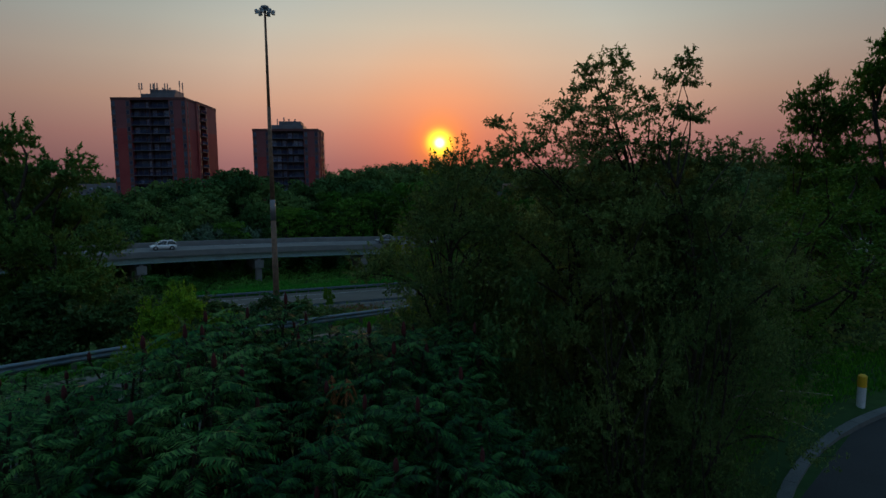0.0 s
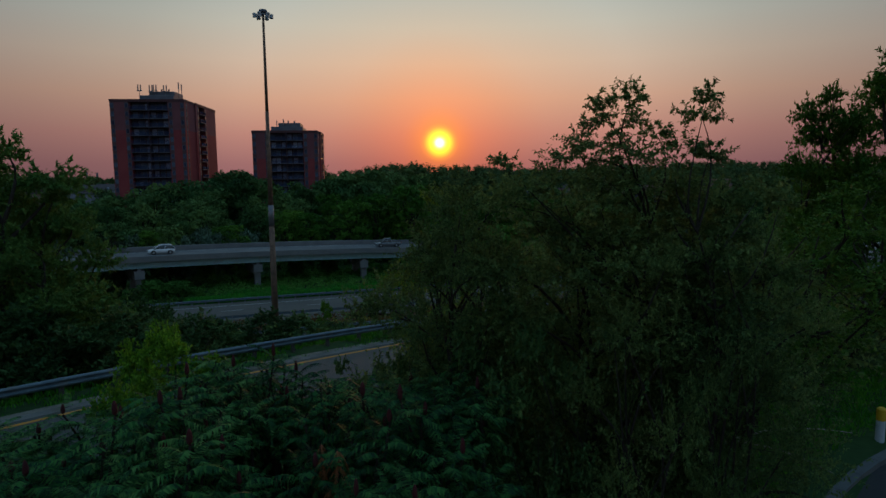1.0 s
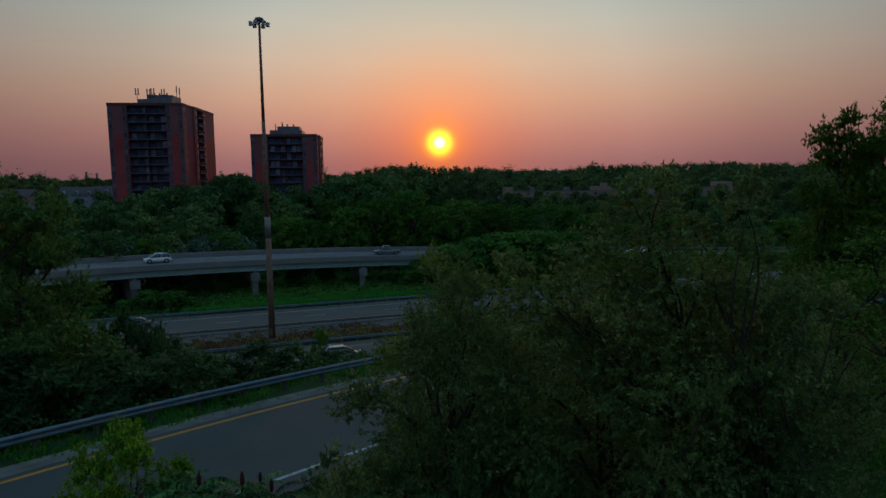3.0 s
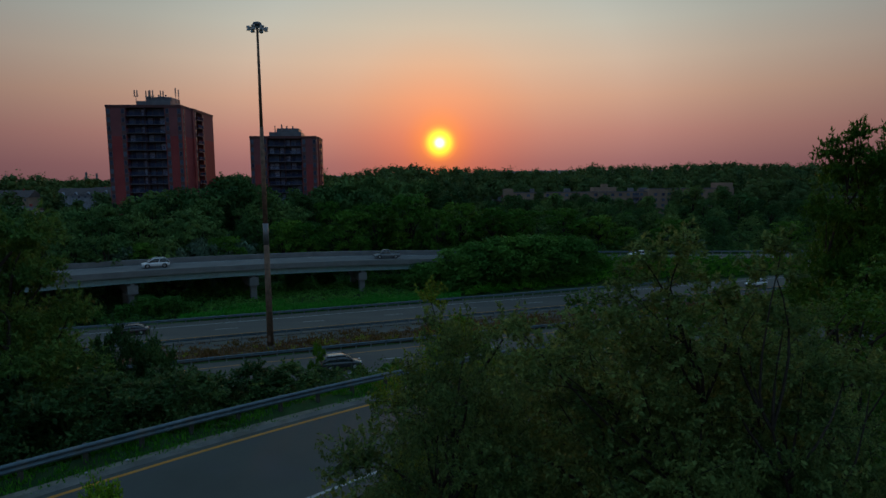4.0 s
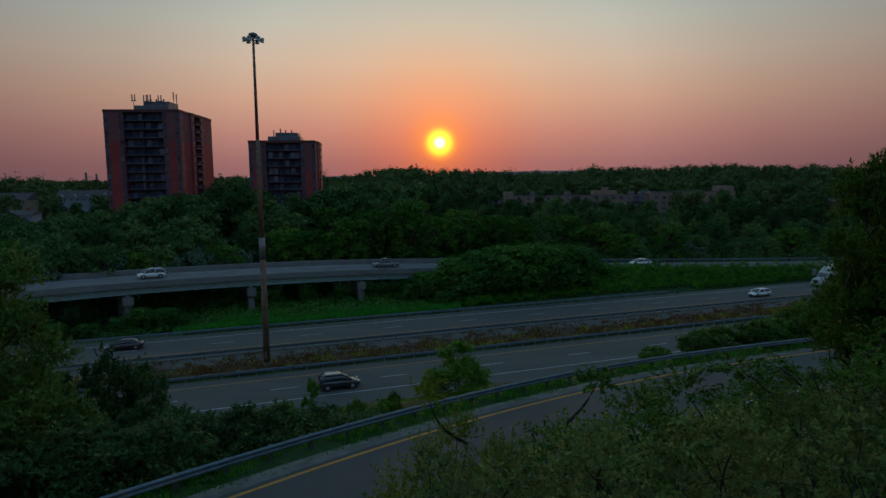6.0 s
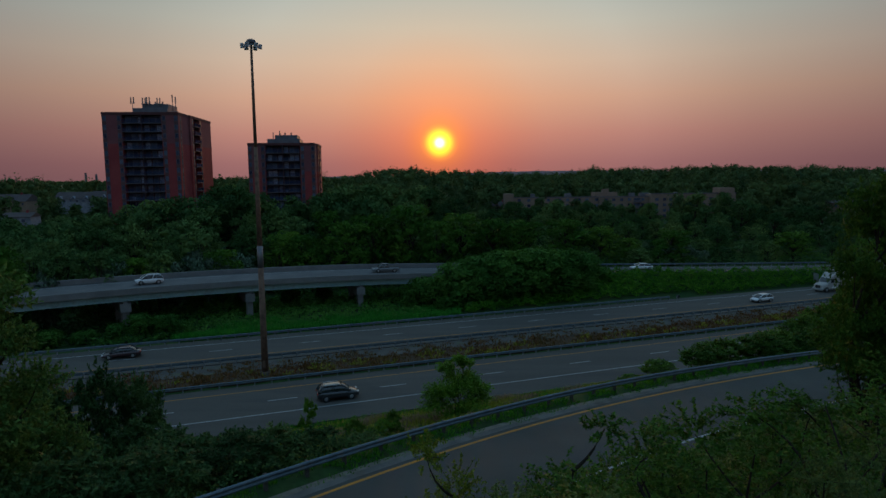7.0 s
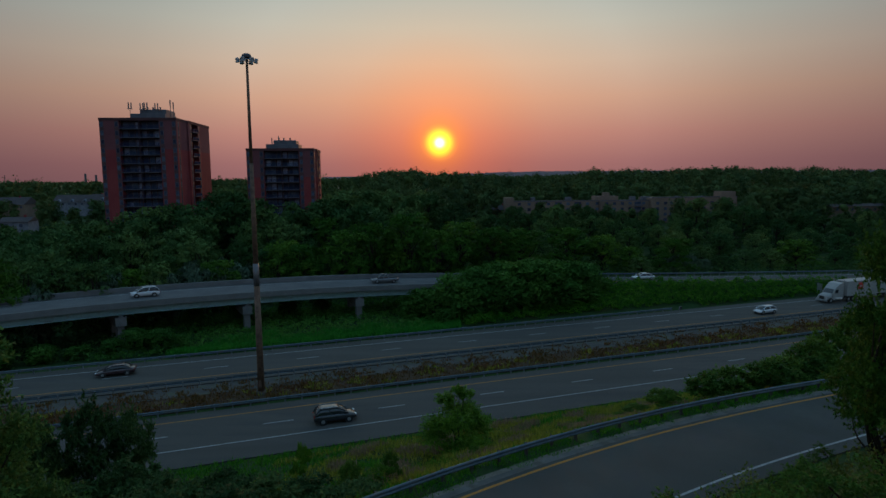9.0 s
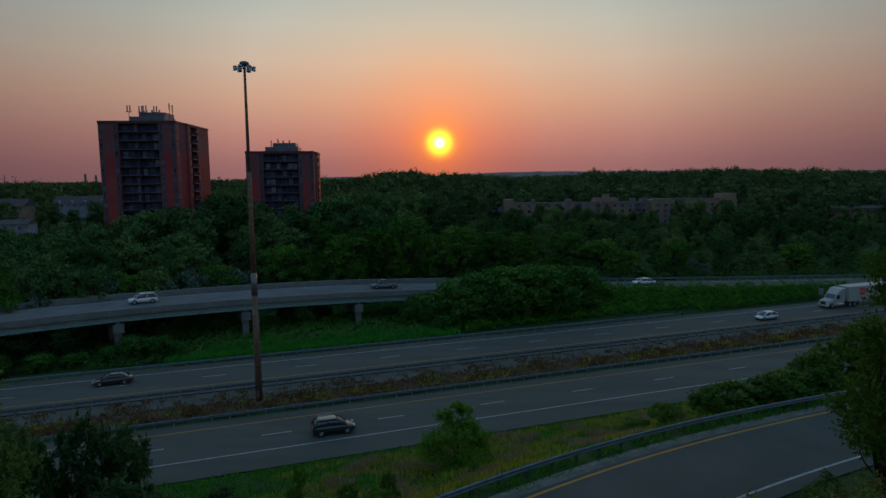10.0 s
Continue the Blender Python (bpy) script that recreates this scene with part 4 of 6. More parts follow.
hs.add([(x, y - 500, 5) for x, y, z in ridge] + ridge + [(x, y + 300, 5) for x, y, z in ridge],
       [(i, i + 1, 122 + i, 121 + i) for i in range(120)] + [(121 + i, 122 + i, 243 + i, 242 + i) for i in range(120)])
setting("backdrop_hills", hs, FAR_HILL_HAZE, "low hazy wooded ridge on the horizon", "hills")

# ---- vegetation ----


def unit(a):
    return a / np.maximum(np.linalg.norm(a, axis=-1, keepdims=True), 1e-9)


def leaf_arrays(pos, way, up, length, width, fold=0.25):
    """Pointed leaves: base, two sides, tip; slightly folded along the middle."""
    way, side = unit(way), unit(np.cross(way, up))
    nrm = np.cross(side, way)
    length, width = np.broadcast_to(length, len(pos))[:, None], np.broadcast_to(width, len(pos))[:, None]
    mid = pos + way * length * 0.45
    v = np.stack([pos, mid + side * width / 2 + nrm * width * fold, pos + way * length, mid - side * width / 2 + nrm * width * fold], 1)
    k = np.arange(len(pos))[:, None] * 4
    tris = np.concatenate([k + [0, 1, 2], k + [0, 2, 3]], 1).reshape(-1, 3)
    return v.reshape(-1, 3), tris


def tuft_arrays(pos, way, up, length, width):
    """Ragged three-cornered leaf tufts, for crowns seen from afar."""
    way, side = unit(way), unit(np.cross(way, up))
    length, width = np.broadcast_to(length, len(pos))[:, None], np.broadcast_to(width, len(pos))[:, None]
    v = np.stack([pos - side * width / 2, pos + side * width / 2, pos + way * length], 1)
    return v.reshape(-1, 3), np.arange(len(pos) * 3).reshape(-1, 3)


def join(chunks):
    vs, ts, n = [], [], 0
    for v, t in chunks:
        vs.append(v)
        ts.append(t + n)
        n += len(v)
    return np.concatenate(vs), np.concatenate(ts)


GOLD = (1 + math.sqrt(5)) / 2
ICO_V = unit(np.array([p for a in (-1, 1) for b in (-GOLD, GOLD) for p in ((0, a, b), (a, b, 0), (b, 0, a))], float))
ICO_T = np.array([(i, j, k) for i, j, k in ((a, b, c) for a in range(12) for b in range(a + 1, 12) for c in range(b + 1, 12)) if max(np.linalg.norm(ICO_V[i] - ICO_V[j]), np.linalg.norm(ICO_V[j] - ICO_V[k]), np.linalg.norm(ICO_V[i] - ICO_V[k])) < 1.2])
ICO_T = np.array([t if np.dot(np.cross(ICO_V[t[1]] - ICO_V[t[0]], ICO_V[t[2]] - ICO_V[t[0]]), ICO_V[t[0]]) > 0 else t[::-1] for t in ICO_T])


def rand_dir(rng, n):
    return unit(rng.normal(size=(n, 3)))


def bend(a, b, rng, amount, n=5):
    a, b = np.array(a, float), np.array(b, float)
    off = rng.normal(size=3) * amount * np.linalg.norm(b - a)
    return [a + (b - a) * t + off * math.sin(t * math.pi) for t in np.linspace(0, 1, n)]


def fine_tree(name, seed, height, lobes, twigs, leaves, leaf_len, leaf_mat, label, category, stems=1, trunk_r=0.12, twig_wood=True, tufts=False):
    """A leafy tree seen from close by: stems, limbs to each lobe of the crown, twigs, single leaves along them."""
    rng = np.random.default_rng(seed)
    wood = Shape()
    foot = [(rng.normal(0, 0.25), rng.normal(0, 0.25), 0) if stems > 1 else (0, 0, 0) for _ in range(stems)]
    trunks = []
    for f in foot:
        tip = (f[0] * 2.2 + rng.normal(0, 0.5), f[1] * 2.2 + rng.normal(0, 0.5), height * 0.72)
        path = bend(f, tip, rng, 0.06, 8)
        path[0][2] = -0.3
        wood.tube(path, [trunk_r * (1 - 0.11 * k) / math.sqrt(stems) for k in range(8)], 7)
        trunks.append(path)
    P, D, U = [], [], []
    for cx, cy, cz, r in lobes:
        c = np.array([cx, cy, cz]) * height
        r = r * height
        path = trunks[int(rng.integers(stems))]
        start = min(path, key=lambda q: abs(q[2] - max(0.15 * height, c[2] - 0.8 * np.hypot(c[0] - q[0], c[1] - q[1]) - r * 0.4)))
        limb = bend(start, c, rng, 0.09, 6)
        wood.tube(limb, [trunk_r * 0.42 * (1 - 0.15 * k) for k in range(6)], 5, False)
        m = int(twigs * (r / (0.2 * height)) ** 1.1)
        dirs = rand_dir(rng, m)
        dirs[:, 2] = np.abs(dirs[:, 2]) * 0.9 - 0.25
        for d in unit(dirs):
            far = r * rng.uniform(0.55, 1.0) * (1.14 if rng.random() < 0.08 else 1)
            a = c + d * r * rng.uniform(0.0, 0.35)
            b = c + d * far * np.array([1, 1, 0.9])
            tw = np.array(bend(a, b, rng, 0.10, 4))
            if twig_wood and rng.random() < 0.35:
                wood.tube(tw[[0, 2, 3]] if far > 0.9 * r else tw[[1, 3]], [0.006, 0.004, 0.002] if far > 0.9 * r else [0.005, 0.002], 3, False)
            t = rng.uniform(0.15, 1.03, leaves)
            p = np.stack([np.interp(t, [0, .33, .67, 1.03], tw[:, i]) for i in range(3)], 1)
            way = unit(b - a) * 0.35 + rand_dir(rng, leaves) * 0.9 + np.array([0, 0, -0.12])
            P.append(p), D.append(way), U.append(rand_dir(rng, leaves) * 0.6 + np.array([0, 0, 1.0]))
    P, D, U = np.concatenate(P), np.concatenate(D), np.concatenate(U)
    k = height / np.percentile(P[:, 2], 99.7)
    P[:, 2] *= k
    wood.v = [(p[0], p[1], p[2] * k) for p in wood.v]
    L = leaf_len * rng.uniform(0.65, 1.25, len(P))
    v, t = tuft_arrays(P, D, U, L, L * 0.6) if tufts else leaf_arrays(P, D, U, L, L * 0.52)
    tree = thing(name, label, category)
    part("trunk", wood, BARK, tree)
    part("crown", raw_mesh("crown", v, t), leaf_mat, tree)
    return tree


def clump_tree(name, seed, height, width, clumps, leaf_mat, label, category, lobes=13, low=0.18, group="", clump=0.47, ball=0.2, lumpy=1.0):
    """A tree seen from afar: trunk, limbs, and a lumpy crown of many small leaf tufts with gaps between the lobes."""
    rng = np.random.default_rng(seed)
    wood = Shape()
    trunk = bend((0, 0, -0.6), (rng.normal(0, 0.3), rng.normal(0, 0.3), height * 0.8), rng, 0.03, 6)
    wood.tube(trunk, [0.028 * height * (1 - 0.16 * k) for k in range(6)], 6)
    P, N, hearts, heart_n = [], [], [], []
    weights = rng.uniform(0.6, 1.4, lobes)
    weights /= weights.sum()
    for k in range(lobes):
        f = (k + 0.5) / lobes
        per = int(clumps * weights[k])
        zz = low + (0.88 - low) * f + rng.uniform(-0.03, 0.03)
        wide = width * 0.42 * math.sqrt(max(0.06, 1 - ((f - 0.38) / 0.66) ** 2))
        a, rr = k * 2.399 + rng.uniform(-0.5, 0.5), wide * math.sqrt(rng.uniform(0.15, 1.0))
        c = np.array([rr * math.cos(a), rr * math.sin(a), zz * height])
        r = width * ball * (0.55 + 0.45 * math.sqrt(weights[k] * lobes)) * rng.uniform(0.8, 1.2)
        wood.tube(bend(trunk[min(4, int(f * 4))], c, rng, 0.08, 4), [0.010 * height, 0.008 * height, 0.006 * height, 0.003 * height], 4, False)
        d = rand_dir(rng, per)
        d[:, 2] = np.where(d[:, 2] < -0.3, -d[:, 2], d[:, 2])
        # each lobe is itself uneven: it bulges in some directions and thins in others
        swell = 1 + lumpy * 0.22 * np.sin(d @ rng.normal(0, 3.2, 3) + rng.uniform(0, 6)) + lumpy * 0.13 * np.sin(d @ rng.normal(0, 6.5, 3))
        q = c + d * (r * swell * rng.uniform(0.42, 1.16, per) ** 0.7)[:, None] * np.array([1, 1, 0.85])
        hearts.append((c + ICO_V * rng.uniform(0.25, 0.5, (12, 1)) * r * np.array([1, 1, 0.85]), ICO_T)), heart_n.append(ICO_V)
        P.append(q), N.append(unit(0.7 * d + unit((q - np.array([0, 0, 0.45 * height])) / np.array([width, width, height]))))
    P, N = np.concatenate(P), np.concatenate(N)
    grow = height / np.percentile(P[:, 2], 99.5)
    P[:, 2] *= grow
    way = 0.5 * unit(np.cross(N, rand_dir(rng, len(P)))) + rand_dir(rng, len(P)) + np.array([0, 0, -0.15])
    L = clump * rng.uniform(0.5, 1.5, len(P))
    v, t = tuft_arrays(P - unit(way) * L[:, None] * 0.45, way, 0.3 * N + rand_dir(rng, len(P)), L, L * rng.uniform(0.6, 1.1, len(P)))
    tree = thing(name, label, category, None, group)
    part("trunk", wood, BARK, tree)
    v, t = join([(v, t)] + [(hv * np.array([1, 1, grow]), ht) for hv, ht in hearts])
    part("crown", raw_mesh("crown", v, t, np.concatenate([np.repeat(unit(N + 0.22 * rand_dir(rng, len(P))), 3, 0), *heart_n])), leaf_mat, tree)
    return tree


def plant(src, x, y, turn, size=1.0, tall=None, label="", sink=0.05, z=None, lean=0.0):
    """A copy of a plant at a place on the ground."""
    m = pose(x, y, (rest(x, y) if z is None else z) - sink, lean, 0, turn) @ Matrix.Diagonal((size, size, tall or size, 1))
    ob = copy_thing(src, m)
    if label:
        ob["label"] = label
    return ob


def stow(src):
    """Takes the model plant away once its copies stand."""
    for o in (*src.children_recursive, src):
        bpy.data.objects.remove(o)


# the thicket between the lane and the ramp
LOBES = [
    [(-.16, .02, .50, .17), (.15, .05, .48, .18), (.02, -.15, .58, .17), (-.05, .16, .62, .17), (.12, -.08, .72, .14), (-.12, -.05, .76, .13), (.02, .02, .90, .11), (-.22, .0, .66, .13), (.2, .1, .78, .12), (-.1, .04, .84, .12), (.09, .02, .83, .12), (-.24, .05, .76, .10), (.0, .08, .74, .14), (.0, .0, .36, .2), (-.2, -.1, .3, .18), (.2, -.1, .28, .18)],
    [(-.24, .0, .42, .19), (.22, .08, .44, .18), (0, -.2, .5, .18), (.05, .22, .55, .18), (-.1, -.02, .70, .17), (.15, .0, .74, .15), (.0, .05, .88, .10), (.28, -.1, .62, .13), (-.28, .1, .62, .12), (.0, .0, .26, .24), (-.25, -.2, .24, .2), (.25, -.15, .22, .2)],
    [(-.3, .05, .5, .2), (.28, -.05, .52, .2), (0, .25, .5, .2), (0, -.25, .48, .2), (-.15, 0, .76, .18), (.17, .05, .78, .17), (0, 0, .9, .13), (0, 0, .3, .26), (-.3, -.2, .26, .22), (.3, .2, .26, .22), (.3, -.22, .28, .22), (-.3, .2, .3, .2)],
    [(-.2, .0, .40, .19), (.2, .06, .42, .19), (0, -.2, .46, .19), (.05, .2, .5, .19), (-.17, -.02, .64, .18), (.18, .0, .66, .17), (.0, .05, .80, .17), (.1, -.12, .84, .15), (-.1, .1, .88, .13), (.02, 0, .95, .10), (.0, .0, .28, .22), (-.25, -.1, .3, .17), (.25, .1, .3, .17)],
    [(-.34, .05, .42, .24), (.34, -.05, .44, .24), (.05, .34, .44, .24), (-.05, -.34, .42, .24), (-.22, -.2, .62, .23), (.22, .18, .64, .23), (.0, .0, .74, .25), (.2, -.22, .60, .22), (-.2, .22, .60, .22), (0, 0, .3, .3), (-.45, -.2, .26, .2), (.45, .2, .26, .2)],
]
# leaf of the tall trees; also a shaded stand-in for LEAF_A further along
DARK_LEAF = mat("leaf_tall_tree", (0.040, 0.115, 0.014), (0.074, 0.155, 0.018), 0.5, 0.5, fine=6, island=0.35, trans=0.3, spec=0.12)
THICKET = "broadleaf trees of the near thicket"
near_trees = [
    fine_tree("thicket_tree", 11, 8.0, LOBES[0], 104, 30, 0.076, LEAF_A, "slender wild tree with loose leafy twigs at the lane edge", "tree", 2, 0.11),
    fine_tree("thicket_tree", 12, 7.5, LOBES[1], 76, 30, 0.079, LEAF_A, "dense rounded wild tree in the roadside thicket", "tree", 3, 0.12),
    fine_tree("thicket_tree", 13, 6.5, LOBES[2], 74, 28, 0.083, LEAF_A, "broad bushy wild tree in the roadside thicket", "tree", 3, 0.11),
    fine_tree("thicket_tree", 16, 7.0, LOBES[1], 74, 26, 0.086, mat("leaf_light_thicket", (0.095, 0.165, 0.014), (0.150, 0.215, 0.020), 0.6, 0.5, fine=8, island=0.4, trans=0.4), "lighter yellow-green wild tree in the roadside thicket", "tree", 3, 0.10),
    # further along: same trees, the shade there put into a darker leaf
    fine_tree("thicket_tree", 14, 7.5, LOBES[1], 56, 20, 0.120, DARK_LEAF, "dense rounded wild tree further along the thicket", "tree", 3, 0.12, True, True),
    fine_tree("thicket_tree", 15, 6.5, LOBES[2], 54, 20, 0.125, DARK_LEAF, "broad bushy wild tree further along the thicket", "tree", 3, 0.11, True, True),
]
for o in near_trees:
    tagged(o, group=THICKET)
# the two crowns that stand out against the sky: places across, depth, height over the foot and size of the leafy lobes, in metres
SKY_CROWN = [(0.00, 0.1, 7.75, .44), (-.30, .2, 7.40, .52), (.20, -.2, 7.18, .48), (-.68, .0, 7.20, .44), (-.10, .3, 6.82, .50), (-.92, .1, 6.82, .46), (.40, .0, 6.72, .44), (-.40, -.3, 6.52, .48),
             (-1.42, .1, 6.70, .42), (-1.78, .0, 6.50, .36), (-1.80, .05, 7.12, .20), (.16, .0, 8.10, .26), (-.36, .0, 7.98, .24), (.58, .1, 7.55, .22), (-1.30, .4, 6.2, .5), (-.5, .3, 5.9, .6), (.3, .4, 5.7, .6)]
SIDE_CROWN = [(.02, .0, 7.75, .34), (-.14, .1, 7.25, .36), (.12, -.1, 7.15, .32), (-.22, .0, 6.75, .36), (-.34, .1, 6.35, .34), (.10, .0, 8.05, .20), (.50, .1, 6.45, .42), (.95, .0, 6.5, .36), (1.35, .1, 6.42, .36), (.4, .4, 5.9, .5)]
for crown, seed, x, y, h, name in ((SKY_CROWN, 17, 2.77, 10.4, 8.35, "leaning wild tree with a loose leafy crown against the sky"), (SIDE_CROWN, 18, 4.0, 10.4, 8.25, "slender upright wild tree with thin leafy shoots")):
    one = fine_tree("thicket_tree", seed, h, [(a / h, b / h, (c - 0.12) / h, 1.5 * r / h) for a, b, c, r in crown + [(0, -.7, 5.6, .5), (.3, -.8, 4.6, .6), (0, -.1, 6.0, .6), (-.3, -.3, 5.3, .6), (.4, -.3, 5.0, .6), (0, .1, 4.6, .7), (-.5, .4, 3.6, .8), (.5, .3, 3.2, .8)]], 96, 24, 0.070, LEAF_A, name, "tree", 1, 0.052)
    tagged(one, group=THICKET)
    one.matrix_basis = pose(x, y, 20.14 - h if seed == 17 else 20.10 - h)
# kind, x, y, height of the top, turn, girth
for kind, x, y, top, turn, girth in (
        (0, 2.7, 10.9, 18.8, 20, 0.9), (0, 4.1, 10.9, 18.8, 150, 0.7), (0, 0.5, 11.8, 18.72, 100, 0.75), (1, 0.9, 13.0, 18.75, 200, 0.95), (1, 4.9, 11.3, 18.6, 20, 0.72), (2, 2.8, 14.6, 18.2, 75, 1.1),
        (9, 0.0, 16.4, 18.5, 60, 0.7), (1, 3.6, 12.8, 17.9, 45, 0.8), (1, 8.8, 17.8, 17.8, 210, 0.8), (1, 5.6, 13.8, 18.6, 110, 0.9), (2, 6.8, 15.8, 18.4, 10, 0.85), (1, 0.15, 13.0, 18.6, 30, 0.75), (1, 4.2, 19.2, 17.7, 40, 1.1), (2, 1.6, 18.0, 16.6, 300, 1.0),
        (2, 8.0, 20.6, 17.7, 140, 1.15), (1, 12.2, 20.2, 18.5, 260, 1.2), (2, 11.6, 25.2, 16.2, 200, 1.1), (1, 15.6, 24.6, 17.6, 20, 1.2),
        (2, 7.4, 25.2, 15.0, 60, 0.95), (2, 13.6, 29.6, 13.9, 330, 0.5), (2, 15.8, 32.4, 12.9, 15, 0.45), (2, 17.8, 34.4, 12.7, 200, 0.45), (1, 19.6, 28.2, 18.6, 80, 1.2), (2, 3.8, 23.6, 14.4, 10, 0.8), (1, 4.2, 9.35, 17.9, 60, 0.45), (1, 3.0, 9.3, 17.9, 200, 0.45), (2, -0.9, 18.4, 14.6, 120, 0.45), (2, -0.2, 20.6, 14.2, 30, 0.5)):
    if y > 19 and kind in (1, 2):
        kind += 3
    if kind == 9:
        kind = 3
    h = (8.0, 7.5, 6.5, 7.0, 7.5, 6.5)[kind]
    k = (top - rest(x, y)) / h
    plant(near_trees[kind], x, y, turn, girth, k)
# tall trees further along the lane
tall = fine_tree("roadside_tree", 21, 11.5, LOBES[3], 92, 24, 0.21, DARK_LEAF, "tall dark broadleaf tree beside the ramp", "tree", 1, 0.22, True, True)
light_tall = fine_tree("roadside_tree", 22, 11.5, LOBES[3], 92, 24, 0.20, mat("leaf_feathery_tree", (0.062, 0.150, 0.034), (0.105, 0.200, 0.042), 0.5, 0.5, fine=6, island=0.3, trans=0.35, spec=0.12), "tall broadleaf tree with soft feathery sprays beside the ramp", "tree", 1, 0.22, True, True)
for o in (tall, light_tall):
    tagged(o, group="tall trees beside the ramp")
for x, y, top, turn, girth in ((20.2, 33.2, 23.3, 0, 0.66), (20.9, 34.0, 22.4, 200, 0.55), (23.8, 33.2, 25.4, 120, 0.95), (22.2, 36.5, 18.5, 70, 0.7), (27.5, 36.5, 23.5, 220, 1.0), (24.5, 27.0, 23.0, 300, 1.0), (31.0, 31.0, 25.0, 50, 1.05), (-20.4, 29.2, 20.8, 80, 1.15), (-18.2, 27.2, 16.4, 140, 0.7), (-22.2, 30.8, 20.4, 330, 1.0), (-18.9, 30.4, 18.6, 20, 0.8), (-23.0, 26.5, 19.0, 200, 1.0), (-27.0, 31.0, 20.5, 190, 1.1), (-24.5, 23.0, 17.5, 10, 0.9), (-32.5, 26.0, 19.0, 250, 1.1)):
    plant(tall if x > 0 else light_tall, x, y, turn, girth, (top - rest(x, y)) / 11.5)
# bright saplings and shrubs beyond the ramp
SAPLING = [(-.28, .0, .62, .16), (.25, .05, .70, .17), (0, -.15, .72, .18), (0, .1, .86, .15), (-.12, -.05, .80, .15), (.14, -.05, .84, .13), (-.42, 0, .60, .11), (.38, 0, .78, .09), (0, 0, .55, .2), (.1, .1, .4, .16)]
sap = fine_tree("sapling", 31, 4.3, SAPLING, 120, 20, 0.090, LEAF_C, "bright yellow-green sapling beside the ramp", "shrub", 3, 0.05)
for x, y, top, turn, girth in ((-5.55, 12.3, 15.95, 0, 0.66), (-7.4, 38.0, 11.3, 40, 0.3), (-3.4, 38.6, 9.8, 10, 0.45)):
    plant(sap, x, y, turn, girth, (top - rest(x, y)) / 4.3)
wild = fine_tree("wild_shrub", 34, 4.0, LOBES[2], 34, 15, 0.11, mat("leaf_wild_shrub", (0.040, 0.105, 0.026), (0.070, 0.145, 0.034), 0.6, 0.5, fine=7, island=0.4, trans=0.3), "round-leaved green shrub in front of the thicket", "shrub", 3, 0.04)
tagged(wild, group="wild shrubs at the thicket edge")
for x, y, top, turn, girth in ((-2.2, 13.6, 14.95, 0, 0.45), (-1.3, 13.0, 15.0, 130, 0.5), (-0.5, 13.6, 15.5, 220, 0.6), (-3.1, 12.6, 14.5, 40, 0.4), (0.3, 12.0, 16.2, 300, 0.6), (-0.9, 12.2, 15.4, 80, 0.5), (1.3, 9.6, 16.6, 10, 0.6), (0.9, 10.4, 17.0, 170, 0.6)):
    plant(wild, x, y, turn, girth, (top - rest(x, y)) / 4.0)
LONE = [(-.3, 0, .28, .26), (.3, 0, .28, .26), (0, -.3, .26, .26), (0, .3, .3, .26), (-.22, -.1, .5, .24), (.22, .1, .52, .24), (0, 0, .62, .26), (-.12, .05, .78, .17), (.12, 0, .82, .16), (0, -.05, .92, .1), (.28, -.1, .46, .2), (-.3, .1, .44, .2), (-.05, -.2, .55, .22), (-.2, -.25, .16, .22), (.2, -.25, .16, .22)]
lone = fine_tree("lone_shrub", 32, 4.6, LONE, 100, 20, 0.115, mat("leaf_bright_shrub", (0.075, 0.20, 0.013), (0.14, 0.275, 0.019), 0.5, 0.5, fine=6, island=0.3, trans=0.3), "rounded bright green shrub alone on the grassy bank", "shrub", 3, 0.06, False)
plant(lone, 1.1, 50.4, 30, 1.28, (10.0 - rest(1.1, 50.4)) / 4.6)
shrub = fine_tree("bank_shrub", 33, 4.0, LOBES[4], 36, 17, 0.205, mat("leaf_bank_shrub", (0.058, 0.140, 0.020), (0.094, 0.190, 0.026), 0.3, 0.6, fine=4, island=0.35, rnd=0.25, trans=0.35, spec=0.14), "dense green shrub on the bank below the guardrail", "shrub", 4, 0.05, False, True)
tagged(shrub, group="shrubs on the bank")
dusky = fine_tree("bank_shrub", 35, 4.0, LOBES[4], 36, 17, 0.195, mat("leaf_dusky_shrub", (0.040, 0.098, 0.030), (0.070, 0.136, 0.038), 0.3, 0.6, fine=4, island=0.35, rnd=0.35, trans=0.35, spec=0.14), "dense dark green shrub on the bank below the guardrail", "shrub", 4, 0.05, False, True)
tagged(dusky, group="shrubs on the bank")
pick = random.Random(3)
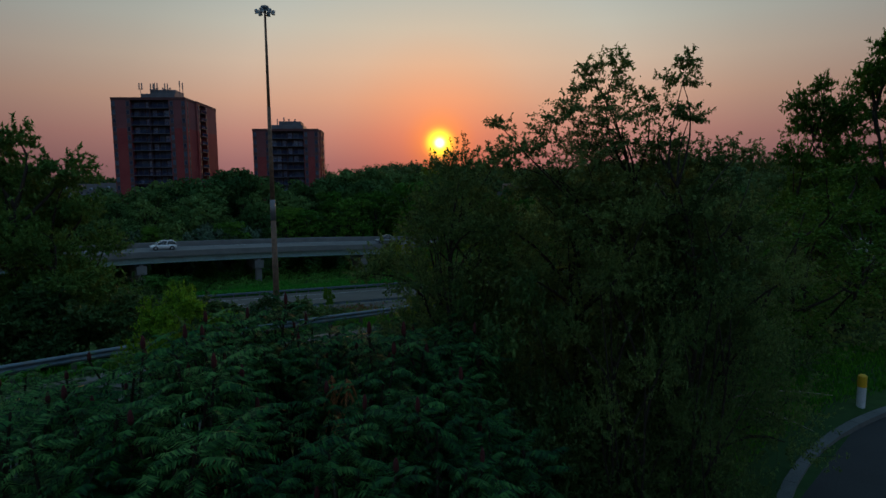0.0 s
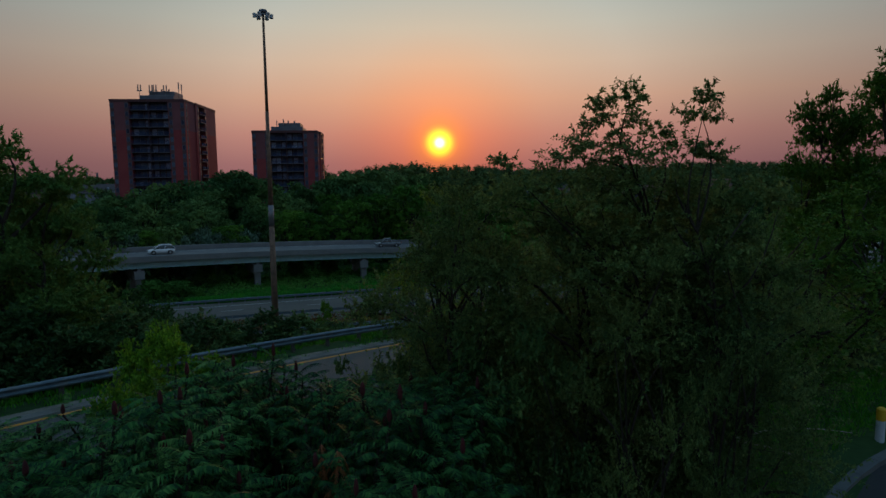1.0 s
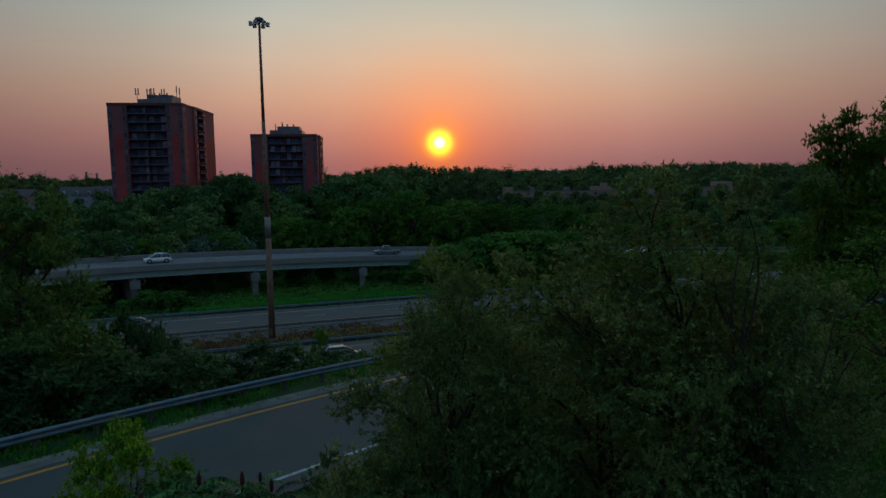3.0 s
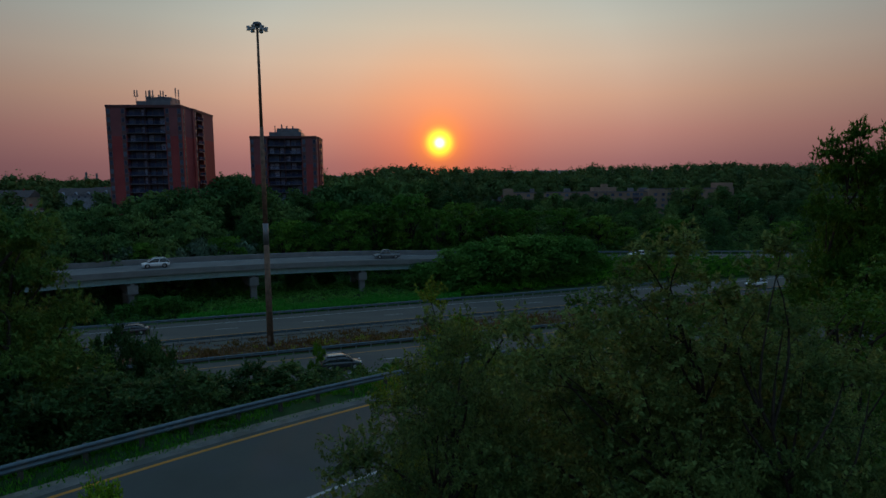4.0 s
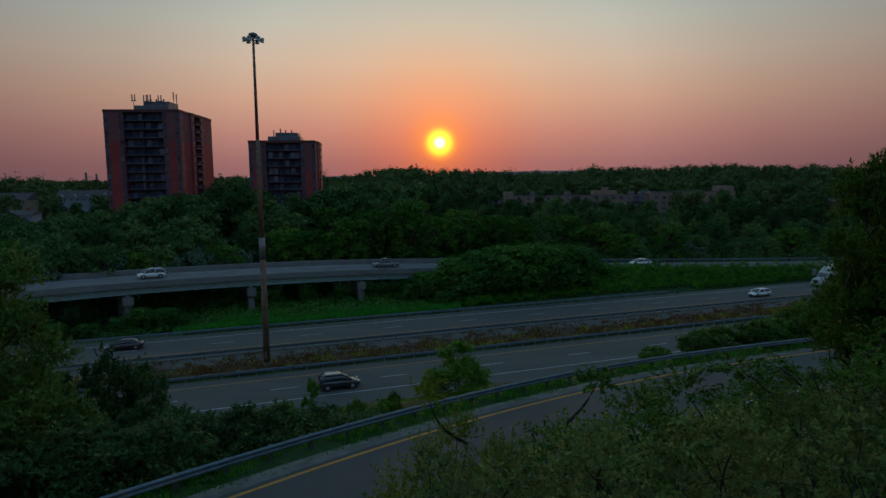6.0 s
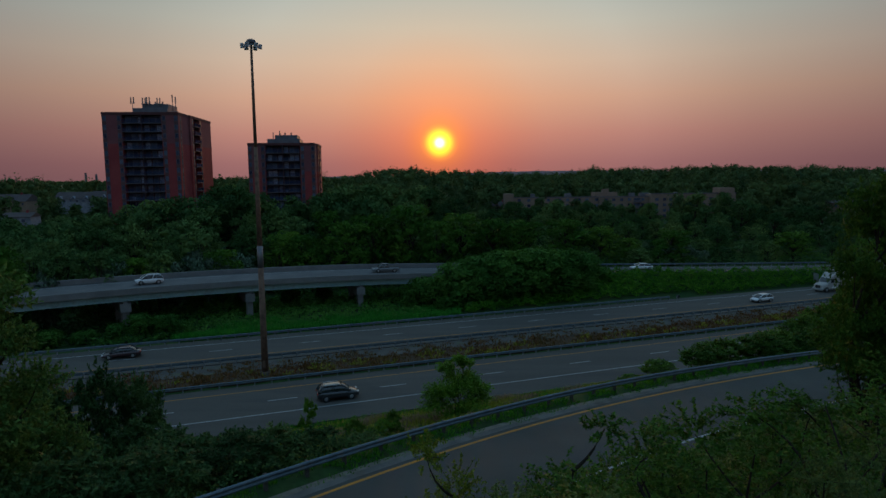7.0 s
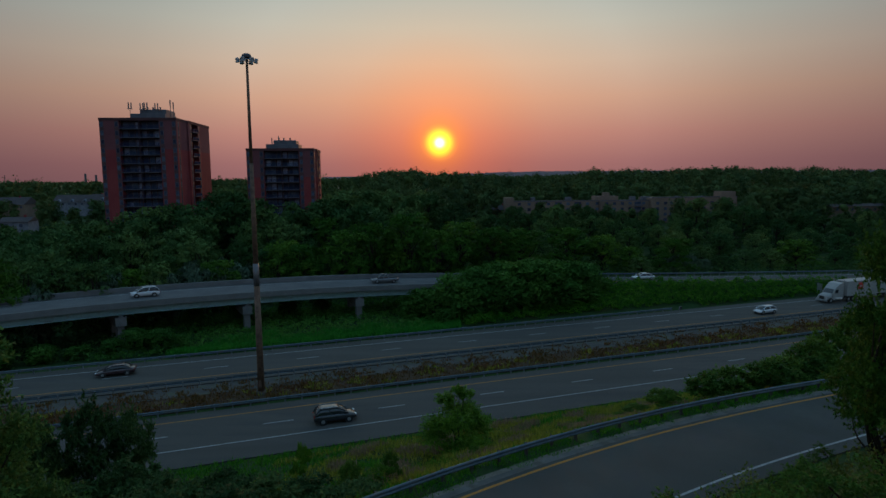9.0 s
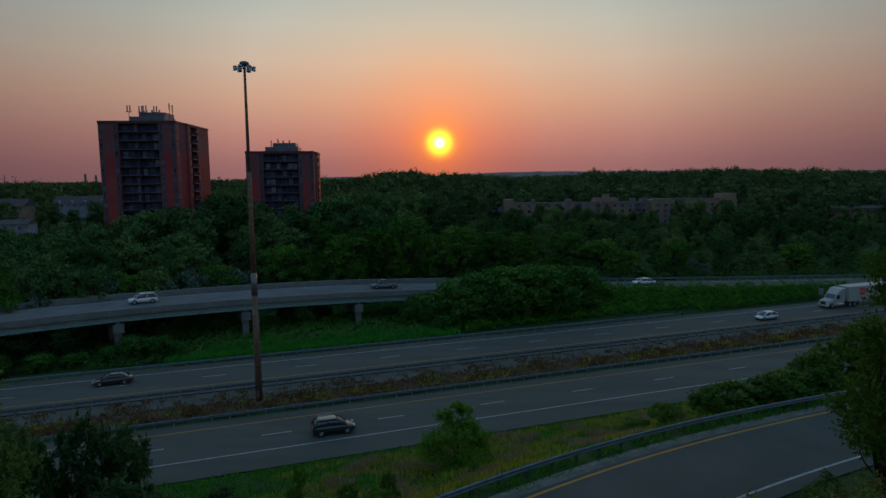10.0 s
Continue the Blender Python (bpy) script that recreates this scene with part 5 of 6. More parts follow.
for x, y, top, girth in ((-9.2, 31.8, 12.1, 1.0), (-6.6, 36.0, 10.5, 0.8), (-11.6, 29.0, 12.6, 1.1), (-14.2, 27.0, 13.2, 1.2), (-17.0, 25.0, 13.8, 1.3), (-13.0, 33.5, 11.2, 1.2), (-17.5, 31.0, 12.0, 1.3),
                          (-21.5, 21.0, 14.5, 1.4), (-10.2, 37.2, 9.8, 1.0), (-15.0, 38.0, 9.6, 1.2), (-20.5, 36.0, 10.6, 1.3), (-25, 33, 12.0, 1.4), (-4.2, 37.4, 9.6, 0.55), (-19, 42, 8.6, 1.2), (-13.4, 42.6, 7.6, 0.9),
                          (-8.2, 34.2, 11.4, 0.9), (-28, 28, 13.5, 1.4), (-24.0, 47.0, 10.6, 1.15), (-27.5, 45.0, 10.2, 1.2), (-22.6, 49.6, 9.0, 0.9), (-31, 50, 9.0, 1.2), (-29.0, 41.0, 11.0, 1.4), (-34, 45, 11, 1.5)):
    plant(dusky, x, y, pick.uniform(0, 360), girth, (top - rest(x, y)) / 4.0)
for x, y, top, girth in ((21.0, 53.4, 9.9, 1.0), (23.6, 54.6, 10.0, 1.1), (26.6, 54.8, 10.4, 1.1), (29.0, 57.4, 10.0, 1.1), (31.6, 58.0, 9.8, 1.1), (17.6, 53.4, 8.6, 0.8), (33.5, 60.5, 10.6, 1.2), (36.5, 62.5, 11.0, 1.3), (15.2, 52.8, 7.6, 0.6), (40, 63, 13, 1.5)):
    plant(shrub, x, y, pick.uniform(0, 360), girth, (top - rest(x, y)) / 4.0)
for x, y, top, girth in ((2.2, 44.8, 8.0, 0.22), (-3.0, 41.2, 9.4, 0.28), (-5.2, 40.2, 9.3, 0.35)):
    plant(shrub, x, y, pick.uniform(0, 360), girth, (top - rest(x, y)) / 4.0)


# ---- sumacs in front ----
def frond(rng, base, out, length, droop, pairs=15):
    """Arrays of one pinnate leaf: an arching rib with paired drooping leaflets."""
    out = unit(np.array(out, float))
    t = np.linspace(0.12, 1.0, pairs)
    rib = base + out * (t * length)[:, None] + np.array([0, 0, 1.0]) * (length * (0.42 * t - droop * t * t))[:, None]
    tang = unit(np.gradient(rib, axis=0))
    side = unit(np.cross(tang, np.array([0, 0, 1.0])))
    size = length * 0.20 * np.sin(np.clip(t * 0.9 + 0.16, 0, 1) * math.pi) ** 0.6 + 0.02
    chunks = []
    for s in (-1, 1):
        way = side * s + tang * 0.45 + np.array([0, 0, -0.42])
        chunks.append(tuft_arrays(rib, way + rand_dir(rng, pairs) * 0.12, tang * -s * 0.2 + np.array([0, 0, 1.0]), size, size * 0.28))
    chunks.append(tuft_arrays(rib[-1:], tang[-1:], np.array([[0, 0, 1.0]]), size[-1:] * 1.2 + 0.05, 0.03))
    return join(chunks), np.concatenate([[base], rib])


def sumac(seed, height, heads, leaf_mat, label, cones=True, dry=False):
    rng = np.random.default_rng(seed)
    wood, chunks, tips = Shape(), [], []
    for k in range(heads):
        a, r = rng.uniform(0, math.tau), 0.75 * math.sqrt(rng.uniform(0, 1))
        top = np.array([r * math.cos(a), r * math.sin(a), height * rng.uniform(0.80, 1.0)])
        wood.tube(bend((top[0] * 0.25, top[1] * 0.25, -0.3), top, rng, 0.05, 6), [0.035, 0.032, 0.028, 0.024, 0.02, 0.014], 5, False)
        n = int(rng.integers(8, 12))
        for j in range(n):
            b = j * 2.399 + rng.uniform(-0.3, 0.3)
            lift = rng.uniform(0.0, 0.45)
            arr, rib = frond(rng, top - np.array([0, 0, 0.05 * j * 0.6]), (math.cos(b), math.sin(b), 0.62 - 0.08 * j if not dry else -0.6), rng.uniform(0.36, 0.60), rng.uniform(0.45, 0.90) if not dry else 0.8)
            chunks.append(arr)
            wood.tube(rib[[0, 6]], [0.006, 0.003], 3, False)
        if cones and rng.random() < 0.15:
            tips.append(top)
    v, t = join(chunks)
    s = thing("sumac", label, "shrub", None, "sumacs below the camera")
    part("stem", wood, BARK, s)
    part("foliage", raw_mesh("foliage", v, t), leaf_mat, s)
    for p in tips:
        c = [(p[0], p[1], p[2] + 0.02 + h) for h in (0.0, 0.03, 0.08, 0.14, 0.18)]
        part("seed_cone", Shape().tube(c, [0.010, 0.030, 0.032, 0.024, 0.008], 7), CONE_RED, s, "dark red fuzzy seed cone", smooth=True)
    return s


kinds = [sumac(41, 3.6, 10, LEAF_S, "staghorn sumac with drooping feathered leaves"), sumac(42, 3.4, 10, LEAF_S, "staghorn sumac with drooping feathered leaves"),
         sumac(43, 3.8, 9, LEAF_S, "staghorn sumac with drooping feathered leaves and dark red cones")]
pick = random.Random(8)
n = 0
for row in range(8):
    for col in range(15):
        x = -9.5 + col * 1.02 + pick.uniform(-0.35, 0.35) + 0.4 * (row % 2)
        y = 4.0 + row * 0.98 + pick.uniform(-0.3, 0.3)
        if math.hypot(x + 5.7, y - 12.4) < 0.9 or math.hypot(x - 3.0, y - 10.9) < 0.8 or (x > 0.9):
            continue
        top = 15.5 - 0.06 * abs(x + 3) + (pick.uniform(-0.85, 0.28) if y < 8.6 else pick.uniform(-0.35, 0.3)) - (0.85 if y < 6.5 else 0) - (0.25 * (x - 0.5) if x > 0.5 else 0) - 0.10 * (y - 7) + (0.5 if y > 8.6 and x > -5 else 0.0) - (0.3 if x < -5 else 0)
        src = kinds[n % 3]
        plant(src, x, y, pick.uniform(0, 360), pick.uniform(0.95, 1.2), (top - rest(x, y)) / 3.6)
        n += 1
for k in range(16):
    x, y = -4.6 + 0.27 * k + pick.uniform(-0.15, 0.15), 10.3 + pick.uniform(-0.5, 1.3)
    plant(kinds[k % 3], x, y, pick.uniform(0, 360), pick.uniform(0.85, 1.05), (15.2 - 0.06 * (y - 10) + pick.uniform(-0.35, 0.15) - rest(x, y)) / 3.6)
dead = sumac(44, 3.6, 3, LEAF_DRY, "withered brown sumac with hanging dry leaves", False, True)
for x, y, top in ((-1.5, 8.3, 15.95), (-2.9, 7.6, 15.3), (-1.25, 8.05, 15.5)):
    plant(dead, x, y, pick.uniform(0, 360), 0.5, (top - rest(x, y)) / 3.6, "withered brown sumac with hanging dry leaves")
for o in (*kinds, dead, *near_trees, tall, light_tall, sap, wild, lone, shrub, dusky):
    stow(o)

# undergrowth filling the shade of the thicket and the bank behind the rail
rng = np.random.default_rng(77)


def undergrowth(name, n, xs, ys, heights, size, leaf_mat, label, keep):
    """Low leafy growth over an area: loose leaves between the ground and a varying height."""
    x, y = rng.uniform(*xs, n), rng.uniform(*ys, n)
    ok = keep(x, y)
    x, y = x[ok], y[ok]
    lump = 0.55 + 0.45 * np.sin(x * 1.9 + 2 * np.sin(y * 1.3)) * np.sin(y * 1.7 + 1.5 * np.sin(x * 0.9))
    z = ground_z(x, y) + heights * lump * rng.uniform(0.25, 1.0, len(x)) ** 0.6
    P = np.stack([x, y, z], 1)
    L = size * rng.uniform(0.6, 1.4, len(x))
    v, t = leaf_arrays(P, rand_dir(rng, len(x)) + np.array([0, 0, 0.25]), rand_dir(rng, len(x)) + np.array([0, 0, 0.8]), L, L * 0.7)
    ob = part(name, raw_mesh(name, v, t), leaf_mat)
    return tagged(ob, label, "undergrowth", "", "stuff")


def off_ramp(x, y):
    v = -x * SA + y * CA
    vr = -x * SA + ramp_line(x, RAIL_K) * CA
    return ((y < ramp_near(x, 7.4)) | (v > vr + 0.5)) & (np.hypot(x - LOOP_C[0], y - LOOP_C[1]) > LOOP_R + 1.1)


undergrowth("thicket_undergrowth", 46000, (-4, 26), (10, 36), 2.2, 0.17, LEAF_A, "tangled low leafy undergrowth below the thicket trees", lambda x, y: off_ramp(x, y) & (y < ramp_near(x, 7.4)) & (np.hypot(x - 11.8, y - 16.8) > 3.5) & (np.hypot(x - LOOP_C[0], y - LOOP_C[1]) > LOOP_R + 2.5) & (x + y * 0.3 > 2))
undergrowth("lane_undergrowth", 16000, (0.6, 7), (3.5, 13), 2.6, 0.15, LEAF_A, "dark tangled undergrowth below the trees at the lane", lambda x, y: (np.hypot(x - LOOP_C[0], y - LOOP_C[1]) > LOOP_R + 1.2))
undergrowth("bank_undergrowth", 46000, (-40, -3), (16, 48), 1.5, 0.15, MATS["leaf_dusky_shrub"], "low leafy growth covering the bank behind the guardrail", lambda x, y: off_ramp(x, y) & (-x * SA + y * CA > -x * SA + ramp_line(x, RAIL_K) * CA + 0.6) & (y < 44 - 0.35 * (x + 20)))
undergrowth("low_scrub", 46000, (-125, -40), (58, 140), 1.7, 0.36, LEAF_B, "dark low scrub on the ground below the viaduct", lambda x, y: (-x * SA + y * CA > 104 + 2 * np.sin(x * 0.3)) & (y < np.interp(x, EDGE_X, EDGE_Y) + 20))
undergrowth("valley_scrub", 46000, (-52, 8), (88, 140), 1.4, 0.36, LEAF_V, "green low shrubs on the ground below the viaduct", lambda x, y: (-x * SA + y * CA > 105 + 2 * np.sin(x * 0.3)) & (y < np.interp(x, EDGE_X, EDGE_Y) + 16))
undergrowth("woods_understory", 90000, (-110, 120), (80, 190), 3.4, 0.36, LEAF_B, "dark bushes and saplings along the foot of the woods", lambda x, y: (y > np.interp(x, EDGE_X, EDGE_Y) + deck_width(x) + 1.8) & (y < np.interp(x, EDGE_X, EDGE_Y) + deck_width(x) + 30))
undergrowth("slope_brush", 560000, (4, 130), (104, 160), 1.8, 0.27, mat("leaf_bank_brush", (0.045, 0.175, 0.013), (0.095, 0.255, 0.022), 0.3, 0.6, fine=4, island=0.35, trans=0.35, spec=0.1), "dense green brush on the bank below the slip road", lambda x, y: (-x * SA + y * CA > np.where(x > 50, 100.0, 101.5)) & (y < np.interp(x, EDGE_X, EDGE_Y) - 1.0))


# ---- grass ----
def blades(name, P, height, width, grass_mat, label, lean=0.5, per=4):
    k = len(P)
    P = np.repeat(P, per, 0) + np.concatenate([rng.normal(0, 0.10, (k * per, 2)), np.zeros((k * per, 1))], 1)
    h = height * rng.uniform(0.5, 1.25, len(P))
    d = rand_dir(rng, len(P)) * lean + np.array([0, 0, 1.0])
    v, t = leaf_arrays(P, d, rand_dir(rng, len(P)), h, width * rng.uniform(0.7, 1.3, len(P)), 0.1)
    return tagged(part(name, raw_mesh(name, v, t), grass_mat), label, "grass", "", "stuff")


def scatter(n, xs, ys, keep):
    x, y = rng.uniform(*xs, n), rng.uniform(*ys, n)
    ok = keep(x, y)
    x, y = x[ok], y[ok]
    return np.stack([x, y, ground_z(x, y) - 0.03], 1)


V = lambda x, y: -x * SA + y * CA
VR = lambda x: -x * SA + ramp_line(x, RAIL_K) * CA
patch = lambda x, y: np.sin(x * 0.55 + 1.7 * np.sin(y * 0.27)) * np.sin(y * 0.43 + 1.1 * np.sin(x * 0.31))
blades("bank_grass_dry", scatter(34000, (-14, 60), (34, 82), lambda x, y: (V(x, y) > VR(x) + 1.2) & (V(x, y) < 59.5) & (patch(x, y) > -0.25)), 0.55, 0.06, GRASS_DRY, "dry yellowish long grass on the bank")
blades("bank_seed_grass", scatter(26000, (-10, 30), (40, 66), lambda x, y: (V(x, y) > VR(x) + 2.5) & (V(x, y) < 58.5) & (patch(x * 1.7, y * 1.3 + 2) > 0.5)), 0.62, 0.07, mat("seed_grass_tan", (0.24, 0.17, 0.10), (0.33, 0.24, 0.15), 0.8, 0.8, fine=6, island=0.3, trans=0.25), "pale tan seeding grass in patches on the bank")
blades("bank_grass_green", scatter(44000, (-40, 70), (30, 92), lambda x, y: (V(x, y) > VR(x) + 0.4) & (V(x, y) < 62.6) & ((patch(x, y) < -0.05) | (V(x, y) > 59.2) | (x < -10))), 0.45, 0.07, GRASS, "green long grass on the bank beside the highway")
blades("rail_grass", scatter(150000, (-25, 60), (8, 72), lambda x, y: (y > ramp_near(x, -0.78 + 0.2 * patch(x * 5, y))) & (V(x, y) < VR(x) + 1.0) & (patch(x * 2, y * 2) > -0.6)), 0.27, 0.055, GRASS, "ragged green grass along the foot of the guardrail")
blades("median_weeds", scatter(150000, (-75, 140), (45, 140), lambda x, y: (V(x, y) > 76.8) & ((V(x, y) < 82.3 + 1.6 * patch(x, y)) | ((V(x, y) < 84.9) & (patch(x * 3, y * 3) > 0.12)))), 0.60, 0.10, WEED_BROWN, "rusty brown dry weeds in the median", 0.7)
blades("median_grass", scatter(60000, (-75, 140), (45, 140), lambda x, y: (V(x, y) > 76.8) & (V(x, y) < 80.5 + 1.5 * patch(x * 0.6, y)) & (patch(x * 1.5, y * 1.5 + 3) > 0.1)), 0.75, 0.10, GRASS_DRY, "olive dry grass among the median weeds", 0.6)
blades("valley_reeds", scatter(44000, (-50, 3), (80, 140), lambda x, y: (V(x, y) > 99.8) & (V(x, y) < 109 + 3 * patch(x, y)) & (x > -37 + 6 * patch(x * 0.7, y)) & (y < np.interp(x, EDGE_X, EDGE_Y) + 3)), 1.15, 0.14, REED, "bright green reeds and long grass below the viaduct", 0.35)
blades("lane_grass", scatter(20000, (2, 24), (12, 30), lambda x, y: off_ramp(x, y) & (np.hypot(x - LOOP_C[0], y - LOOP_C[1]) < LOOP_R + 5)), 0.22, 0.04, GRASS, "short rough grass beside the lane kerb")
path = [uv(u, 83.2, 0.13) for u in np.arange(-110, 220, 6.0)]
setting("median_soil", Shape().sweep([uv(u, 79.4, 0.11) for u in np.arange(-110, 220, 6.0)], [(-1.9, 0.0), (2.6, 0.02), (2.6, -0.3), (-1.9, -0.3)]), mat("median_soil", (0.065, 0.042, 0.028), (0.095, 0.065, 0.042), 0.6, 0.95, bump=0.5, fine=5, spec=0.1), "dry brown soil strip in the median", "median")
setting("median_gravel", Shape().sweep(path, [(-1.9, 0.0), (1.9, 0.02), (1.9, -0.3), (-1.9, -0.3)]), mat("median_gravel", (0.058, 0.055, 0.052), (0.095, 0.088, 0.08), 0.6, 0.95, bump=0.5, fine=6, stain=((0.08, 0.09, 0.05), 0.7, 0.7)), "grey gravel strip in the median", "median")

# ---- woods behind the viaduct ----
WOODS = [clump_tree("woodland_tree", 50 + k, 15.0, w, 3200, LEAF_B, "dark green broadleaf tree in the valley woods", "tree", lobes, lo, "trees of the valley woods", 0.43, 0.165, 0.45)
         for k, (w, lobes, lo) in enumerate(((11.0, 28, 0.06), (9.5, 26, 0.05), (12.5, 30, 0.08), (8.5, 24, 0.05), (11.5, 28, 0.08)))]
THIN = [clump_tree("woodland_tree", 55 + k, 15.0, w, 2400, LEAF_B, "dark green broadleaf tree in the valley woods", "tree", lobes, lo, "trees of the valley woods", 0.54, 0.17, 0.5)
        for k, (w, lobes, lo) in enumerate(((11.0, 22, 0.06), (9.5, 20, 0.05), (12.5, 24, 0.08)))]
pale = clump_tree("woodland_tree", 60, 15.0, 10.5, 4400, mat("leaf_light_tree", (0.060, 0.175, 0.022), (0.104, 0.235, 0.030), 0.15, 0.7, fine=2, island=0.08, rnd=0.3, trans=0.35, spec=0.08), "lighter green broadleaf tree in the valley woods", "tree", 25, 0.05, "trees of the valley woods", 0.38, 0.17, 0.45)
silver = clump_tree("silvery_shrub", 61, 6.0, 7.0, 2600, LEAF_O, "silvery green shrub at the edge of the woods", "shrub", 10, 0.05, "silvery shrubs at the edge of the woods", 0.34)
hedge = clump_tree("grove_tree", 62, 8.0, 8.5, 5600, LEAF_V, "rounded leafy tree of the dense roadside grove", "tree", 30, 0.02, "trees of the roadside grove", 0.33, 0.17, 0.4)
# heights in the woods: the skyline of the belt by bearing (tangent), as a slope below eye level
BEAR = [-0.74, -0.57, -0.49, -0.45, -0.40, -0.34, -0.28, -0.23, -0.17, -0.08, -0.02, 0.06, 0.11, 0.20, 0.26, 0.31, 0.33, 0.37, 0.48, 0.57, 0.73]
SLOPE = [0.074, 0.068, 0.050, 0.041, 0.025, 0.015, 0.030, 0.016, 0.012, 0.015, 0.024, 0.054, 0.044, 0.036, 0.048, 0.038, 0.056, 0.038, 0.036, 0.045, 0.060]
# the skyline of the woods on the rise, as a slope above eye level
FAR_BEAR = [-0.74, -0.5, -0.42, -0.2, -0.135, -0.11, -0.05, 0.005, 0.06, 0.10, 0.2, 0.26, 0.5, 0.74]
FAR_RISE = [-0.004, -0.002, 0.001, 0.0, 0.004, 0.014, 0.0145, 0.009, 0.009, 0.0, 0.004, 0.012, 0.014, 0.008]
pick = random.Random(21)
spots = []
y = 84.0
while y < 318:
    step = 7.6 + max(0, y - 139) * 0.022
    half = 0.80 * y + 10
    x = -half + pick.uniform(0, step)
    while x < half:
        spots.append((x + pick.uniform(-1.8, 1.8), y + pick.uniform(-2.2, 2.2)))
        x += step * pick.uniform(1.15, 1.75)
    y += step * 1.15
standing, back_rows = 0, []
for x, y in spots:
    ye = float(np.interp(x, EDGE_X, EDGE_Y)) + float(deck_width(x))
    if y < ye + 5.5:
        continue
    if -108 < x < -78 and 192 < y < 234 or -70 < x < -40 and 209 < y < 238 or 26 < x < 152 and y > 306 or -192 < x < -166 and 244 < y < 272:
        continue
    b = x / (y - 7.9)
    edge = float(np.interp(b, BEAR, SLOPE))
    deep = min(1.0, max(0.0, (y - ye - 5) / 85.0))
    low = 0.128 - 0.022 * deep
    s = low * (1 - deep) ** 1.3 + edge * (1 - (1 - deep) ** 1.3) + pick.uniform(0.0, 0.022)
    top = 26.1 - s * (y - 7.9)
    g = rest(x, y)
    h = max(4.5, min(24.0, top - g))
    if pick.random() < 0.07:
        h *= 0.8
    k = h / 15.0
    wide = max(0.62, k * pick.uniform(0.9, 1.25))
    turn, which = pick.uniform(0, 360), pick.random()
    if standing >= 285:
        back_rows.append((x, y, g, h, wide * 10))
        continue
    standing += 1
    src = (pale if which < 0.10 else WOODS[pick.randrange(5)]) if y < ye + 52 else THIN[pick.randrange(3)]
    plant(src, x, y, turn, wide, k, sink=0.3)
# trees that stand out along the edge of the woods: place, top and width of the crown
for x, y, top, wide in ((4.8, 150, 15.1, 12), (11.6, 146, 14.0, 10), (18.6, 147, 13.6, 11), (29.4, 150, 13.6, 12), (37.7, 150, 11.7, 10), (44, 148, 9.2, 7), (56.2, 153, 10.6, 10), (51.5, 150, 6, 5), (89.5, 160, 9.2, 11),
                        (-8.3, 146, 17.3, 14), (-16.3, 146, 15.4, 11), (-21.5, 142, 13.9, 11), (-34.8, 136, 11.8, 8), (-29.4, 136, 8.3, 7), (-1.0, 143, 13.9, 9), (-55.8, 116, 9.6, 6)):
    plant(pale, x, y, pick.uniform(0, 360), wide / 9.0, (top - rest(x, y)) / 15.0, "rounded lighter green tree at the edge of the woods", sink=0.3)
for x, y in ((-59.3, 114), (-65.4, 104), (-50.8, 119), (-44, 126), (-46.8, 122), (-52, 130), (-46, 133), (-42.5, 134), (-31, 138), (-27, 139), (55, 152), (60, 153), (64, 154)):
    plant(silver, x, y, pick.uniform(0, 360), pick.uniform(0.75, 1.1), (9.9 - 0.02 * (x + 50) - rest(x, y)) / 6.0 * pick.uniform(0.8, 1.0) if x < -40 else pick.uniform(0.6, 0.95))
for x, y, top, girth in ((-4, 121, 4.8, 0.8), (-1.5, 117.5, 5.0, 0.9), (2.5, 118, 7.8, 1.15), (7.5, 119, 9.0, 1.25), (12.5, 120, 9.8, 1.3), (18, 121.5, 9.9, 1.3), (23, 123, 9.6, 1.25), (27.5, 124.5, 8.8, 1.1),
                          (31, 125.5, 5.8, 0.7), (4.5, 114.5, 4.4, 0.95), (10, 115.5, 6.2, 1.1), (16, 117, 6.8, 1.15), (22, 119, 6.6, 1.1), (10, 117.2, 8.5, 1.2), (15.2, 118.6, 9.1, 1.25), (20.5, 120.2, 9.1, 1.25), (25.4, 122.4, 8.6, 1.15), (5.2, 116.4, 7.2, 1.1), (-6, 119, 2.6, 0.5), (0.5, 113, 2.4, 0.55), (27, 121.5, 5.4, 0.8)):
    plant(hedge, x, y, pick.uniform(0, 360), girth, (top - rest(x, y)) / 8.0, sink=0.3)
for x, y, top, girth in ((-47, 97.5, 2.9, 0.6), (-43.5, 98.8, 2.5, 0.55), (-49.5, 95.8, 1.8, 0.5), (-41, 99.5, 1.4, 0.4), (-58, 93, 1.6, 0.6), (-63, 90, 2.2, 0.65), (-68, 88, 2.4, 0.7), (-54, 95, 1.0, 0.5), (-38, 119, 2.6, 0.5), (-30, 123, 2.4, 0.5), (-24, 126, 2.2, 0.5), (-45, 115, 2.8, 0.5)):
    plant(hedge, x, y, pick.uniform(0, 360), girth, (top - rest(x, y)) / 8.0, label="low bushy shrub in the grass below the viaduct")
for o in (*WOODS, *THIN, pale, silver, hedge):
    stow(o)

# the rows behind and the far woods on the rise, too many to count
rng = np.random.default_rng(9)


